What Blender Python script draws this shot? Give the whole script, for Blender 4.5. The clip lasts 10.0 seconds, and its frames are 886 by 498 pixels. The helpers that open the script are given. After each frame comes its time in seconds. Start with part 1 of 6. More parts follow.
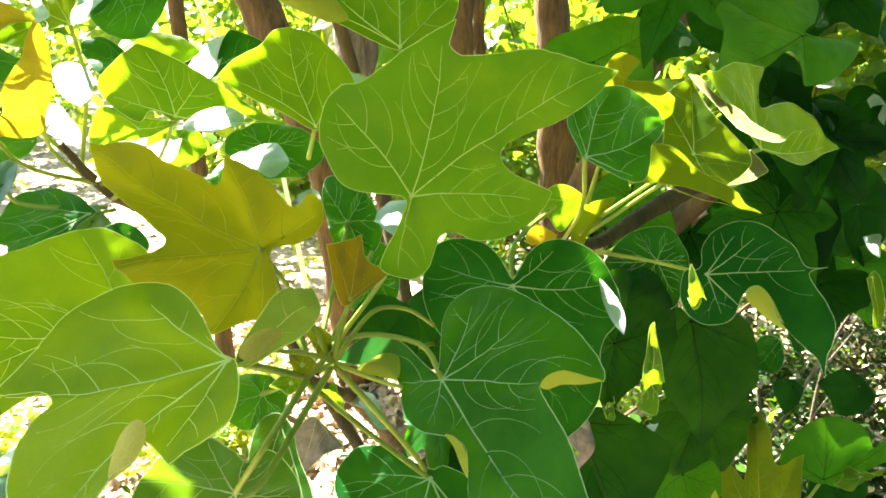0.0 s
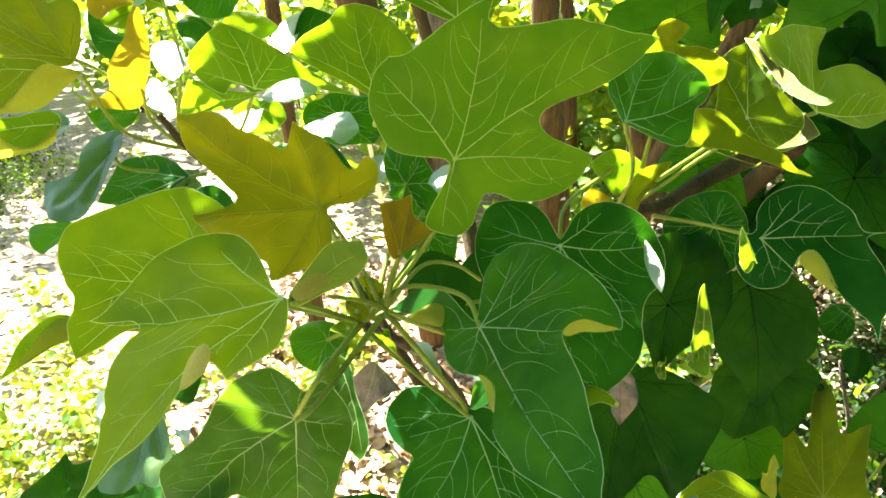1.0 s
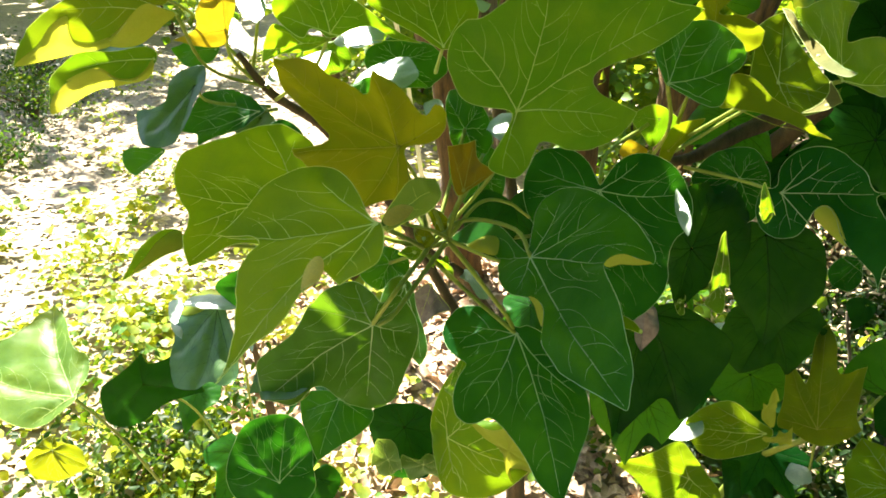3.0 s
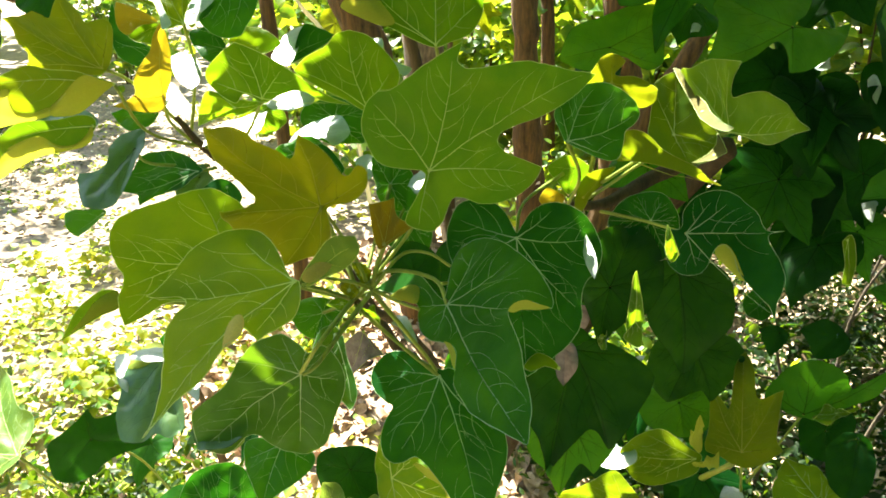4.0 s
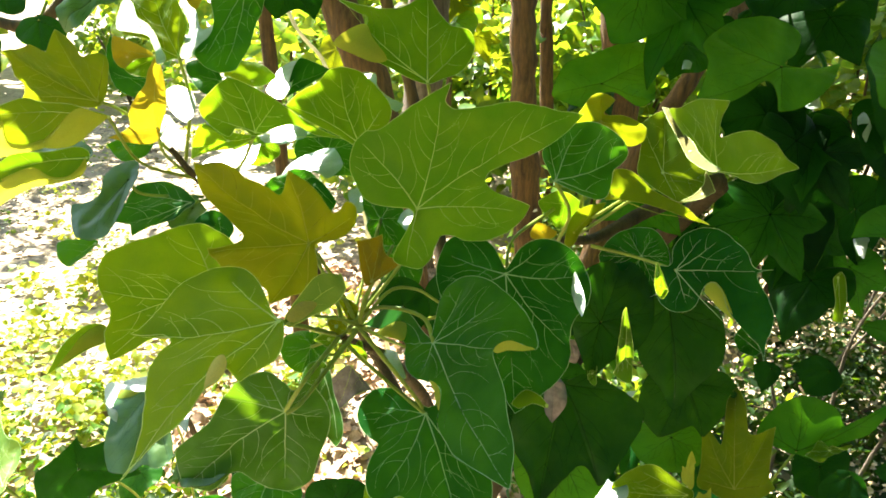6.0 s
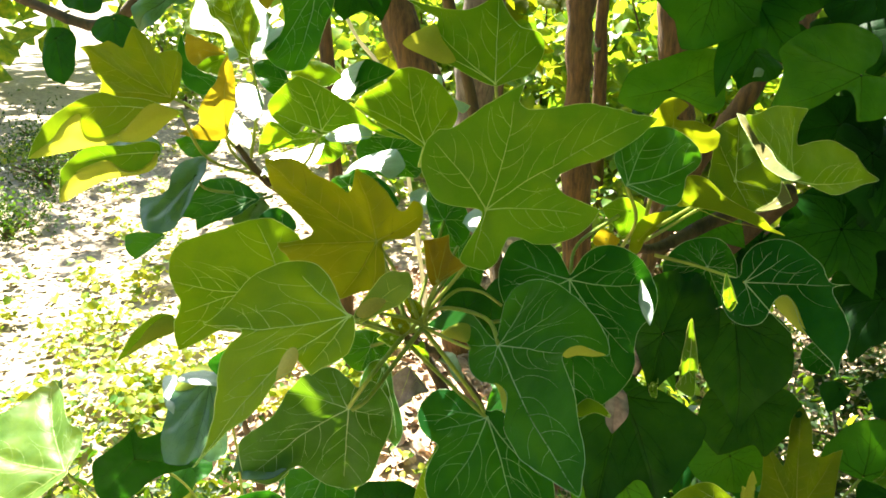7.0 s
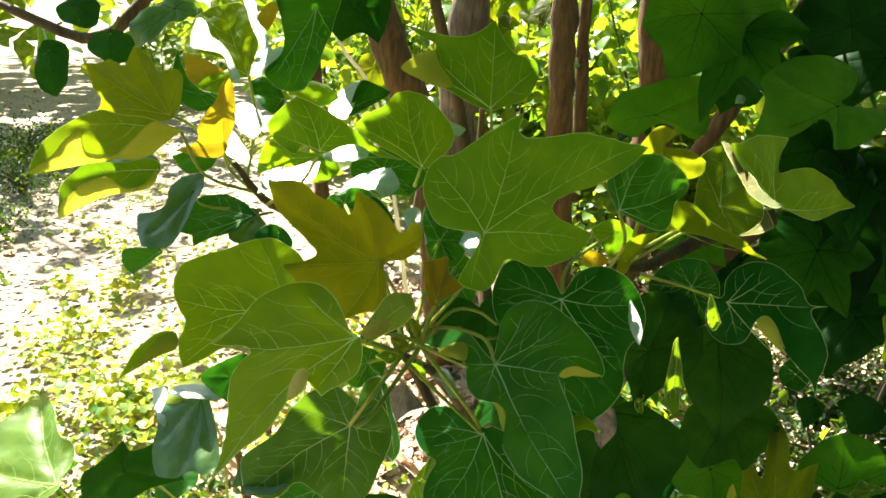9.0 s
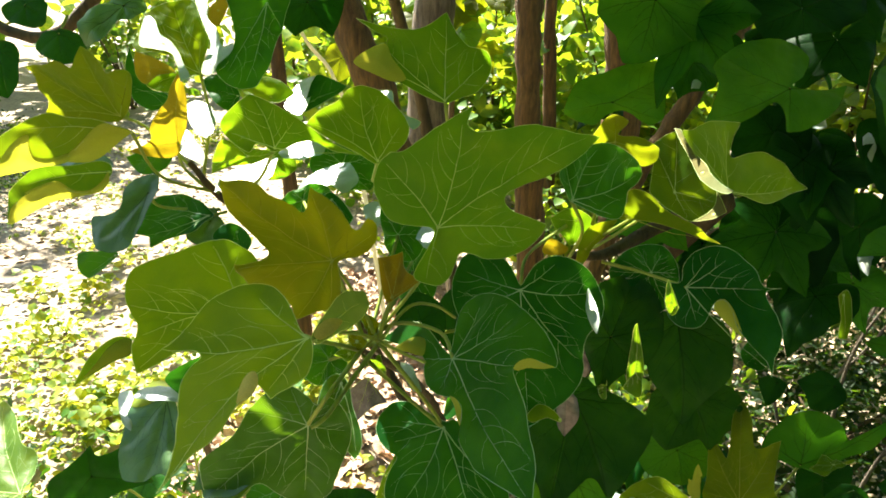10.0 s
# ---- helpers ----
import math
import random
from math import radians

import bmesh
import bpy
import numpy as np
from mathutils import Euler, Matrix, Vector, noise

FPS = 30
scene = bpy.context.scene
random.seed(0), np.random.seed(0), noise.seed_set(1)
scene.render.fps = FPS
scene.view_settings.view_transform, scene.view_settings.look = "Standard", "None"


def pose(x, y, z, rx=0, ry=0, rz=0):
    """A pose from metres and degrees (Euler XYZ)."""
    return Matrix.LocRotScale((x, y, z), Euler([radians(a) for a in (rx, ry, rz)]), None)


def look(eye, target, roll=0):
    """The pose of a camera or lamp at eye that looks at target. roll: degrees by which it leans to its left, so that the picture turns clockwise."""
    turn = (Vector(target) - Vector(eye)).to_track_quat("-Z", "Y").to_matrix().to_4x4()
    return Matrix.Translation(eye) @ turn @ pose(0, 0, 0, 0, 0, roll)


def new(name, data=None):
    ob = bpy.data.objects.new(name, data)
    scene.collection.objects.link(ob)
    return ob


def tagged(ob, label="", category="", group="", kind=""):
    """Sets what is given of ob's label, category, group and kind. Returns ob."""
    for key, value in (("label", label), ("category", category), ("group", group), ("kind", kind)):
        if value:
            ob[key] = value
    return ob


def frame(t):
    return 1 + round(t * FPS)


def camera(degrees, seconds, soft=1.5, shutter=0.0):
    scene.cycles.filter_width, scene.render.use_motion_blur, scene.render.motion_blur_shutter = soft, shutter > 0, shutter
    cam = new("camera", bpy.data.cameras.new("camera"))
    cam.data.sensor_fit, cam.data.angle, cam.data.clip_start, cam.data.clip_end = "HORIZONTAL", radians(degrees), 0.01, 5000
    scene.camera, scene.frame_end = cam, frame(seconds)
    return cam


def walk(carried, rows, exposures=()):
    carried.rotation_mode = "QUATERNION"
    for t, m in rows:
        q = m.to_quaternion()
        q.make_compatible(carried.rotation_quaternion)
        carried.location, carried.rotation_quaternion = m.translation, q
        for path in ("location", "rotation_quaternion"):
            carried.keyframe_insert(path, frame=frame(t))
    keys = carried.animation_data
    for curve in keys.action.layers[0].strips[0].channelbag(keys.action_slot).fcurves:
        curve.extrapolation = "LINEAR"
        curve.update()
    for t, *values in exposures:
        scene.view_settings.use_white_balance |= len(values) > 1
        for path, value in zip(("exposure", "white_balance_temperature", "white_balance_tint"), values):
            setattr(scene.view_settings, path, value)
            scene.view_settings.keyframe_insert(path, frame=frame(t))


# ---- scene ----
cam = camera(64.4, 10.0, 1.7)
PATH = [
    (0, (-0.001, 0.032, 1.242), (0.112, 1.923, 0.602), 0.8),
    (0.1, (0.015, 0.028, 1.25), (0.088, 1.924, 0.616), 0.5),
    (0.3, (0.03, 0.012, 1.253), (0.014, 1.908, 0.618), -0.8),
    (0.5, (0.032, -0.006, 1.252), (-0.038, 1.88, 0.591), -0.8),
    (1, (0.04, -0.015, 1.249), (-0.114, 1.844, 0.528), -1.3),
    (1.5, (0.021, -0.019, 1.247), (-0.212, 1.802, 0.453), -1.2),
    (2, (0.002, -0.068, 1.259), (-0.247, 1.733, 0.424), -0.1),
    (2.2, (0.0, -0.076, 1.263), (-0.242, 1.711, 0.397), 0.0),
    (3.3, (0.024, -0.119, 1.303), (-0.156, 1.666, 0.42), 0.8),
    (3.5, (0.037, -0.128, 1.316), (-0.135, 1.681, 0.481), 0.2),
    (4, (0.058, -0.143, 1.319), (-0.046, 1.692, 0.531), 0.2),
    (4.5, (0.08, -0.129, 1.319), (0.061, 1.703, 0.517), -0.0),
    (5, (0.08, -0.134, 1.335), (0.029, 1.738, 0.631), 0.4),
    (5.2, (0.081, -0.134, 1.339), (0.032, 1.746, 0.658), 0.6),
    (6.3, (0.063, -0.139, 1.331), (-0.074, 1.713, 0.589), 1.0),
    (6.5, (0.057, -0.138, 1.328), (-0.1, 1.714, 0.59), 1.2),
    (7, (0.044, -0.137, 1.324), (-0.18, 1.72, 0.616), 1.3),
    (7.5, (0.027, -0.125, 1.313), (-0.173, 1.722, 0.572), 2.2),
    (8, (0.003, -0.132, 1.332), (-0.189, 1.724, 0.612), 3.4),
    (8.5, (0.011, -0.139, 1.337), (-0.164, 1.725, 0.633), 2.9),
    (9, (0.022, -0.157, 1.345), (-0.138, 1.716, 0.66), 2.6),
    (9.5, (0.029, -0.154, 1.338), (-0.145, 1.696, 0.599), 1.8),
    (10, (0.048, -0.151, 1.353), (-0.052, 1.714, 0.637), 1.4),
]
EXPOSURES = [(0, 3.75), (0.5, 3.62), (1, 3.45), (1.6, 3.27), (2.2, 2.9), (3.5, 2.8), (4, 2.95), (4.5, 3.1), (5, 3.2), (6.5, 3.0), (7.5, 2.8), (8, 2.6), (10, 2.6)]
walk(cam, [(t, look(eye, target, roll)) for t, eye, target, roll in PATH], EXPOSURES)
SUN = Vector((-0.40, 0.54, 0.78)).normalized()
world = bpy.data.worlds.new("sky")
scene.world = world
world.use_nodes = True
sky = world.node_tree.nodes.new("ShaderNodeTexSky")
sky.sky_type, sky.sun_disc = "NISHITA", False
sky.sun_elevation, sky.sun_rotation = math.asin(SUN.z), math.atan2(SUN.x, SUN.y)
back = world.node_tree.nodes["Background"]
world.node_tree.links.new(sky.outputs[0], back.inputs[0])
back.inputs[1].default_value = 0.06
sun = new("sun", bpy.data.lights.new("sun", "SUN"))
sun.data.energy, sun.data.angle, sun.data.color = 5.0, radians(0.5), (1.0, 0.94, 0.82)
sun.matrix_world = look(SUN * 30, (0, 0, 0))


# ---- materials ----
def material(name):
    m = bpy.data.materials.new(name)
    m.use_nodes = True
    return m, m.node_tree.nodes, m.node_tree.links, m.node_tree.nodes["Principled BSDF"]


def ramp(nodes, links, source, stops):
    r = nodes.new("ShaderNodeValToRGB")
    while len(r.color_ramp.elements) < len(stops):
        r.color_ramp.elements.new(0.5)
    for e, (at, colour) in zip(r.color_ramp.elements, stops):
        e.position, e.color = at, (*colour, 1)
    links.new(source, r.inputs[0])
    return r.outputs[0]


def noise_tex(nodes, links, scale, detail=4.0, rough=0.6, coords="Object"):
    c = nodes.new("ShaderNodeTexCoord")
    n = nodes.new("ShaderNodeTexNoise")
    n.inputs["Scale"].default_value, n.inputs["Detail"].default_value, n.inputs["Roughness"].default_value = scale, detail, rough
    links.new(c.outputs[coords], n.inputs["Vector"])
    return n.outputs["Fac"]


def mix(nodes, links, a, b, fac, mode="MIX"):
    m = nodes.new("ShaderNodeMix")
    m.data_type, m.blend_type = "RGBA", mode
    for socket, value in ((m.inputs[0], fac), (m.inputs[6], a), (m.inputs[7], b)):
        if isinstance(value, (int, float)):
            socket.default_value = value
        elif isinstance(value, tuple):
            socket.default_value = (*value, 1)
        else:
            links.new(value, socket)
    return m.outputs[2]


def leaf_material(name, low, high, through_low, through_high, share, rough, island=False, cells=260.0, gloss=0.3, clear=0.0):
    """A leaf blade: waxy skin over a body that lets light through."""
    m, nodes, links, skin = material(name)
    if island:
        g = nodes.new("ShaderNodeNewGeometry")
        each = g.outputs["Random Per Island"]
    else:
        g = nodes.new("ShaderNodeObjectInfo")
        each = g.outputs["Random"]
    spots = noise_tex(nodes, links, 13.0, 4.0, 0.55)
    blend = nodes.new("ShaderNodeMath")
    blend.operation = "MULTIPLY_ADD"
    links.new(spots, blend.inputs[0])
    blend.inputs[1].default_value = 2.6
    half = nodes.new("ShaderNodeMath")
    half.operation = "MULTIPLY_ADD"
    links.new(each, half.inputs[0])
    half.inputs[1].default_value, half.inputs[2].default_value = 0.5, -1.05
    links.new(half.outputs[0], blend.inputs[2])
    colour = ramp(nodes, links, blend.outputs[0], ((0.15, low), (0.85, high)))
    body = ramp(nodes, links, blend.outputs[0], ((0.15, through_low), (0.85, through_high)))
    fine = nodes.new("ShaderNodeTexVoronoi")
    fine.feature = "DISTANCE_TO_EDGE"
    fine.inputs["Scale"].default_value = cells
    c = nodes.new("ShaderNodeTexCoord")
    links.new(c.outputs["Object"], fine.inputs["Vector"])
    net = ramp(nodes, links, fine.outputs[0], ((0.0, (1.6, 1.45, 1.35)), (0.09, (1, 1, 1))))
    colour = mix(nodes, links, colour, net, 0.35, "MULTIPLY")
    bloom = ramp(nodes, links, noise_tex(nodes, links, 9.0, 2.0, 0.5), ((0.42, (0, 0, 0)), (0.72, (0.5, 0.5, 0.5))))
    colour = mix(nodes, links, colour, mix(nodes, links, colour, (0.35, 0.85, 1.4), 1.0, "MULTIPLY"), bloom)
    links.new(colour, skin.inputs["Base Color"])
    skin.inputs["Roughness"].default_value = rough
    skin.inputs["Specular IOR Level"].default_value = gloss
    bump = nodes.new("ShaderNodeBump")
    bump.inputs["Strength"].default_value, bump.inputs["Distance"].default_value = 0.45, 0.002
    pucker = nodes.new("ShaderNodeMath")
    pucker.operation = "MULTIPLY_ADD"
    links.new(fine.outputs[0], pucker.inputs[0])
    pucker.inputs[1].default_value = 0.3
    links.new(noise_tex(nodes, links, 55.0, 3.0, 0.5), pucker.inputs[2])
    links.new(pucker.outputs[0], bump.inputs["Height"])
    links.new(bump.outputs[0], skin.inputs["Normal"])
    t = nodes.new("ShaderNodeBsdfTranslucent")
    links.new(body, t.inputs[0])
    s = nodes.new("ShaderNodeMixShader")
    s.inputs[0].default_value = share
    links.new(skin.outputs[0], s.inputs[1])
    links.new(t.outputs[0], s.inputs[2])
    if clear:
        c = nodes.new("ShaderNodeBsdfTransparent")
        f = nodes.new("ShaderNodeMixShader")
        f.inputs[0].default_value = clear
        fade = ramp(nodes, links, noise_tex(nodes, links, 15.0, 1.0, 0.5), ((0.48, (clear, clear, clear)), (0.75, (0.6, 0.6, 0.6))))
        links.new(fade, f.inputs[0])
        links.new(s.outputs[0], f.inputs[1])
        links.new(c.outputs[0], f.inputs[2])
        s = f
    links.new(s.outputs[0], nodes["Material Output"].inputs[0])
    return m


def plain(name, low, high, scale, rough, bump=0.3, depth=0.002, island=False):
    m, nodes, links, skin = material(name)
    n = noise_tex(nodes, links, scale, 8.0, 0.65)
    wide = noise_tex(nodes, links, scale * 0.13, 3.0, 0.5)
    colour = ramp(nodes, links, n, ((0.28, low), (0.72, high)))
    tint = ramp(nodes, links, wide, ((0.3, (0.72, 0.70, 0.66)), (0.7, (1.12, 1.1, 1.06))))
    colour = mix(nodes, links, colour, tint, 0.8, "MULTIPLY")
    if island:
        g = nodes.new("ShaderNodeNewGeometry")
        colour = mix(nodes, links, colour, ramp(nodes, links, g.outputs["Random Per Island"], ((0, (0.72, 0.66, 0.58)), (1, (1.35, 1.3, 1.2)))), 1.0, "MULTIPLY")
    links.new(colour, skin.inputs["Base Color"])
    skin.inputs["Roughness"].default_value = rough
    b = nodes.new("ShaderNodeBump")
    b.inputs["Strength"].default_value, b.inputs["Distance"].default_value = bump, depth
    links.new(n, b.inputs["Height"])
    links.new(b.outputs[0], skin.inputs["Normal"])
    return m


def bark_material(name, low, high):
    m, nodes, links, skin = material(name)
    c = nodes.new("ShaderNodeTexCoord")
    stretch = nodes.new("ShaderNodeMapping")
    stretch.inputs["Scale"].default_value = (60, 60, 9)
    links.new(c.outputs["Object"], stretch.inputs["Vector"])
    n = nodes.new("ShaderNodeTexNoise")
    n.inputs["Scale"].default_value, n.inputs["Detail"].default_value, n.inputs["Roughness"].default_value = 1.0, 8.0, 0.7
    links.new(stretch.outputs[0], n.inputs["Vector"])
    blotch = noise_tex(nodes, links, 6.0, 3.0)
    colour = ramp(nodes, links, n.outputs["Fac"], ((0.3, low), (0.68, high)))
    colour = mix(nodes, links, colour, ramp(nodes, links, blotch, ((0.35, (0.65, 0.6, 0.55)), (0.65, (1.15, 1.1, 1.05)))), 0.9, "MULTIPLY")
    links.new(colour, skin.inputs["Base Color"])
    skin.inputs["Roughness"].default_value = 0.85
    b = nodes.new("ShaderNodeBump")
    b.inputs["Strength"].default_value, b.inputs["Distance"].default_value = 1.0, 0.015
    links.new(n.outputs["Fac"], b.inputs["Height"])
    links.new(b.outputs[0], skin.inputs["Normal"])
    return m


BLADES = {
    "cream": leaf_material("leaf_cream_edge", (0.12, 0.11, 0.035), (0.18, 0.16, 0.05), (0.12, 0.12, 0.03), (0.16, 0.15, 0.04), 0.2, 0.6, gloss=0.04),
    "mature": leaf_material("leaf_green", (0.009, 0.060, 0.007), (0.021, 0.108, 0.011), (0.055, 0.25, 0.005), (0.10, 0.33, 0.006), 0.42, 0.38, gloss=0.08),
    # deep green darkened further: the hollow's shade is put into its colour
    "dark": leaf_material("leaf_deep_shade", (0.003, 0.023, 0.004), (0.007, 0.044, 0.006), (0.015, 0.10, 0.003), (0.03, 0.15, 0.003), 0.38, 0.5, gloss=0.08),
    "young": leaf_material("leaf_light_green", (0.038, 0.125, 0.009), (0.068, 0.165, 0.011), (0.17, 0.35, 0.005), (0.27, 0.43, 0.006), 0.52, 0.42, gloss=0.15),
    "bronze": leaf_material("leaf_bronze", (0.050, 0.064, 0.005), (0.076, 0.084, 0.007), (0.25, 0.32, 0.005), (0.34, 0.37, 0.006), 0.55, 0.5, gloss=0.1),
    "deep": leaf_material("leaf_bluish_green", (0.003, 0.041, 0.006), (0.009, 0.078, 0.012), (0.028, 0.17, 0.004), (0.055, 0.23, 0.006), 0.4, 0.42, gloss=0.05),
    "fresh": leaf_material("leaf_yellow_green", (0.048, 0.112, 0.007), (0.100, 0.165, 0.009), (0.14, 0.30, 0.004), (0.22, 0.38, 0.005), 0.5, 0.42, gloss=0.06),
    "olive": leaf_material("leaf_olive", (0.044, 0.078, 0.005), (0.074, 0.108, 0.007), (0.24, 0.33, 0.005), (0.33, 0.39, 0.006), 0.52, 0.5, gloss=0.1),
    "lime": leaf_material("leaf_soft_green", (0.042, 0.105, 0.006), (0.078, 0.145, 0.008), (0.19, 0.32, 0.005), (0.28, 0.38, 0.006), 0.52, 0.45, gloss=0.08),
    "soft": leaf_material("leaf_smooth_green", (0.018, 0.105, 0.011), (0.036, 0.165, 0.017), (0.08, 0.28, 0.004), (0.14, 0.36, 0.005), 0.42, 0.45, gloss=0.1),
    "copper": leaf_material("leaf_copper", (0.085, 0.060, 0.006), (0.13, 0.085, 0.008), (0.33, 0.25, 0.005), (0.42, 0.30, 0.006), 0.5, 0.5, gloss=0.1),
    "pale": leaf_material("leaf_pale_green", (0.075, 0.15, 0.028), (0.11, 0.19, 0.042), (0.2, 0.32, 0.03), (0.28, 0.38, 0.04), 0.4, 0.5, gloss=0.1),
    # sunlight through thin leaves is put into this raised yellow
    "golden": leaf_material("leaf_sunlit_yellow", (0.22, 0.17, 0.012), (0.34, 0.24, 0.016), (0.40, 0.30, 0.008), (0.5, 0.36, 0.01), 0.45, 0.5, gloss=0.1),
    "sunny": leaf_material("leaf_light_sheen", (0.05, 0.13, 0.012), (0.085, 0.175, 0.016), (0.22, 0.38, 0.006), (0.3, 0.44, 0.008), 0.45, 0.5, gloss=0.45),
    "fold": leaf_material("leaf_underside", (0.24, 0.29, 0.032), (0.34, 0.36, 0.045), (0.48, 0.48, 0.03), (0.58, 0.54, 0.04), 0.5, 0.55, gloss=0.1),
    "dried": plain("withered_leaf", (0.13, 0.10, 0.095), (0.36, 0.30, 0.29), 90.0, 0.7, 0.4, 0.001),
    # sun on the turned edge is put into this brightened amber
    "amber": leaf_material("leaf_amber_sun_edge", (0.46, 0.35, 0.07), (0.60, 0.46, 0.10), (0.5, 0.36, 0.03), (0.6, 0.42, 0.04), 0.3, 0.5, gloss=0.1),
    # darker copy of the green blade: inner shade is put into its colour
    "dusk": leaf_material("leaf_half_shade", (0.007, 0.036, 0.005), (0.016, 0.062, 0.008), (0.03, 0.13, 0.003), (0.06, 0.19, 0.004), 0.38, 0.45, gloss=0.08),
    "bright": leaf_material("leaf_bright_green", (0.066, 0.150, 0.012), (0.125, 0.215, 0.016), (0.17, 0.36, 0.005), (0.27, 0.44, 0.006), 0.5, 0.42, gloss=0.1),
    "sheen": leaf_material("leaf_satin_green", (0.013, 0.062, 0.008), (0.027, 0.108, 0.012), (0.09, 0.21, 0.005), (0.15, 0.29, 0.006), 0.38, 0.40, gloss=0.10),
    # sky sheen is put partly into this grey-green colour, partly into gloss
    "waxy": leaf_material("leaf_painted_sky_sheen", (0.045, 0.11, 0.034), (0.08, 0.155, 0.048), (0.08, 0.22, 0.01), (0.12, 0.28, 0.012), 0.2, 0.38, gloss=0.5),
    # white sun glare is put into this pale base colour, besides real gloss
    "white_glare": leaf_material("leaf_painted_glare", (0.22, 0.28, 0.19), (0.32, 0.37, 0.28), (0.10, 0.28, 0.012), (0.16, 0.34, 0.018), 0.12, 0.36, gloss=0.9),
}
VEIN = leaf_material("leaf_vein", (0.32, 0.46, 0.20), (0.45, 0.57, 0.28), (0.42, 0.5, 0.10), (0.5, 0.55, 0.14), 0.2, 0.5, clear=0.15)
# dim copy of the vein, with the shade on darker leaves in its colour
VEIN_DIM = leaf_material("leaf_vein_dim", (0.05, 0.11, 0.03), (0.09, 0.17, 0.045), (0.2, 0.3, 0.02), (0.3, 0.4, 0.03), 0.3, 0.5, clear=0.4)
VEIN_PALE = leaf_material("leaf_vein_young", (0.46, 0.57, 0.16), (0.58, 0.68, 0.23), (0.62, 0.68, 0.09), (0.74, 0.76, 0.13), 0.3, 0.5, clear=0.1)
VEIN_FAINT = leaf_material("leaf_vein_faint", (0.02, 0.06, 0.012), (0.04, 0.09, 0.02), (0.1, 0.2, 0.01), (0.15, 0.26, 0.015), 0.3, 0.5, clear=0.5)
PETIOLE = leaf_material("petiole_green", (0.20, 0.25, 0.03), (0.32, 0.36, 0.05), (0.3, 0.4, 0.03), (0.4, 0.45, 0.05), 0.2, 0.45)
VEIN_OLIVE = leaf_material("leaf_vein_olive", (0.26, 0.27, 0.04), (0.36, 0.36, 0.06), (0.5, 0.5, 0.06), (0.6, 0.56, 0.08), 0.35, 0.5, clear=0.12)
TWIG = bark_material("shrub_bark", (0.045, 0.03, 0.010), (0.15, 0.10, 0.035))
BARK = bark_material("tree_bark", (0.026, 0.014, 0.004), (0.21, 0.118, 0.030))
# sunlight on a leaning stem is put into this pale, translucent colour
STEM_SUNLIT = leaf_material("sunlit_stem", (0.48, 0.46, 0.36), (0.62, 0.6, 0.48), (0.55, 0.52, 0.36), (0.65, 0.6, 0.42), 0.55, 0.6)
BARK_GREY = bark_material("grey_bark", (0.05, 0.04, 0.028), (0.25, 0.21, 0.155))
SOIL = plain("soil", (0.17, 0.125, 0.08), (0.40, 0.34, 0.25), 30.0, 0.95, 0.6, 0.01)
LITTER = plain("dry_leaf", (0.42, 0.32, 0.20), (0.72, 0.62, 0.47), 60.0, 0.8, 0.3, 0.001, True)
FALLEN = plain("brown_fallen_leaf", (0.26, 0.16, 0.10), (0.68, 0.54, 0.42), 60.0, 0.8, 0.3, 0.001, True)
ROOF = leaf_material("leaf_upper_green", (0.013, 0.066, 0.006), (0.027, 0.118, 0.009), (0.075, 0.26, 0.005), (0.14, 0.36, 0.006), 0.42, 0.38, True, gloss=0.08)
WEED = leaf_material("weed_leaf", (0.035, 0.11, 0.012), (0.36, 0.38, 0.035), (0.28, 0.42, 0.012), (0.62, 0.6, 0.02), 0.4, 0.5, True, 120.0)
# near-black leaf: the shade under the trees is put into its colour
UNDERGROWTH_SHADE = leaf_material("undergrowth_shade_leaf", (0.006, 0.02, 0.004), (0.018, 0.045, 0.007), (0.05, 0.16, 0.004), (0.16, 0.26, 0.006), 0.35, 0.5, True, 120.0, gloss=0.2)
FOLIAGE = leaf_material("tree_leaf", (0.045, 0.12, 0.015), (0.12, 0.21, 0.02), (0.18, 0.36, 0.012), (0.5, 0.55, 0.02), 0.45, 0.42, True, 120.0)


# ---- shapes ----
from mathutils import geometry


def part(name, bm, mat, parent=None, label="", smooth=True):
    mesh = bpy.data.meshes.new(name)
    bm.to_mesh(mesh)
    bm.free()
    return part_of(name, mesh, mat, parent, label, smooth)


def part_of(name, mesh, mat, parent=None, label="", smooth=True):
    for m in mat if isinstance(mat, (list, tuple)) else [mat]:
        if m.name not in mesh.materials:
            mesh.materials.append(m)
    if smooth:
        mesh.polygons.foreach_set("use_smooth", [True] * len(mesh.polygons))
    ob = new(name, mesh)
    ob.parent = parent
    if label:
        tagged(ob, label)
    return ob


def spline(points, steps=6):
    """A smooth line through the points."""
    p = [Vector(q) for q in points]
    p = [2 * p[0] - p[1]] + p + [2 * p[-1] - p[-2]]
    made = []
    for a, b, c, d in zip(p, p[1:], p[2:], p[3:]):
        for k in range(steps):
            u = k / steps
            made.append(0.5 * (2 * b + (c - a) * u + (2 * a - 5 * b + 4 * c - d) * u * u + (3 * b - a - 3 * c + d) * u ** 3))
    return made + [p[-2]]


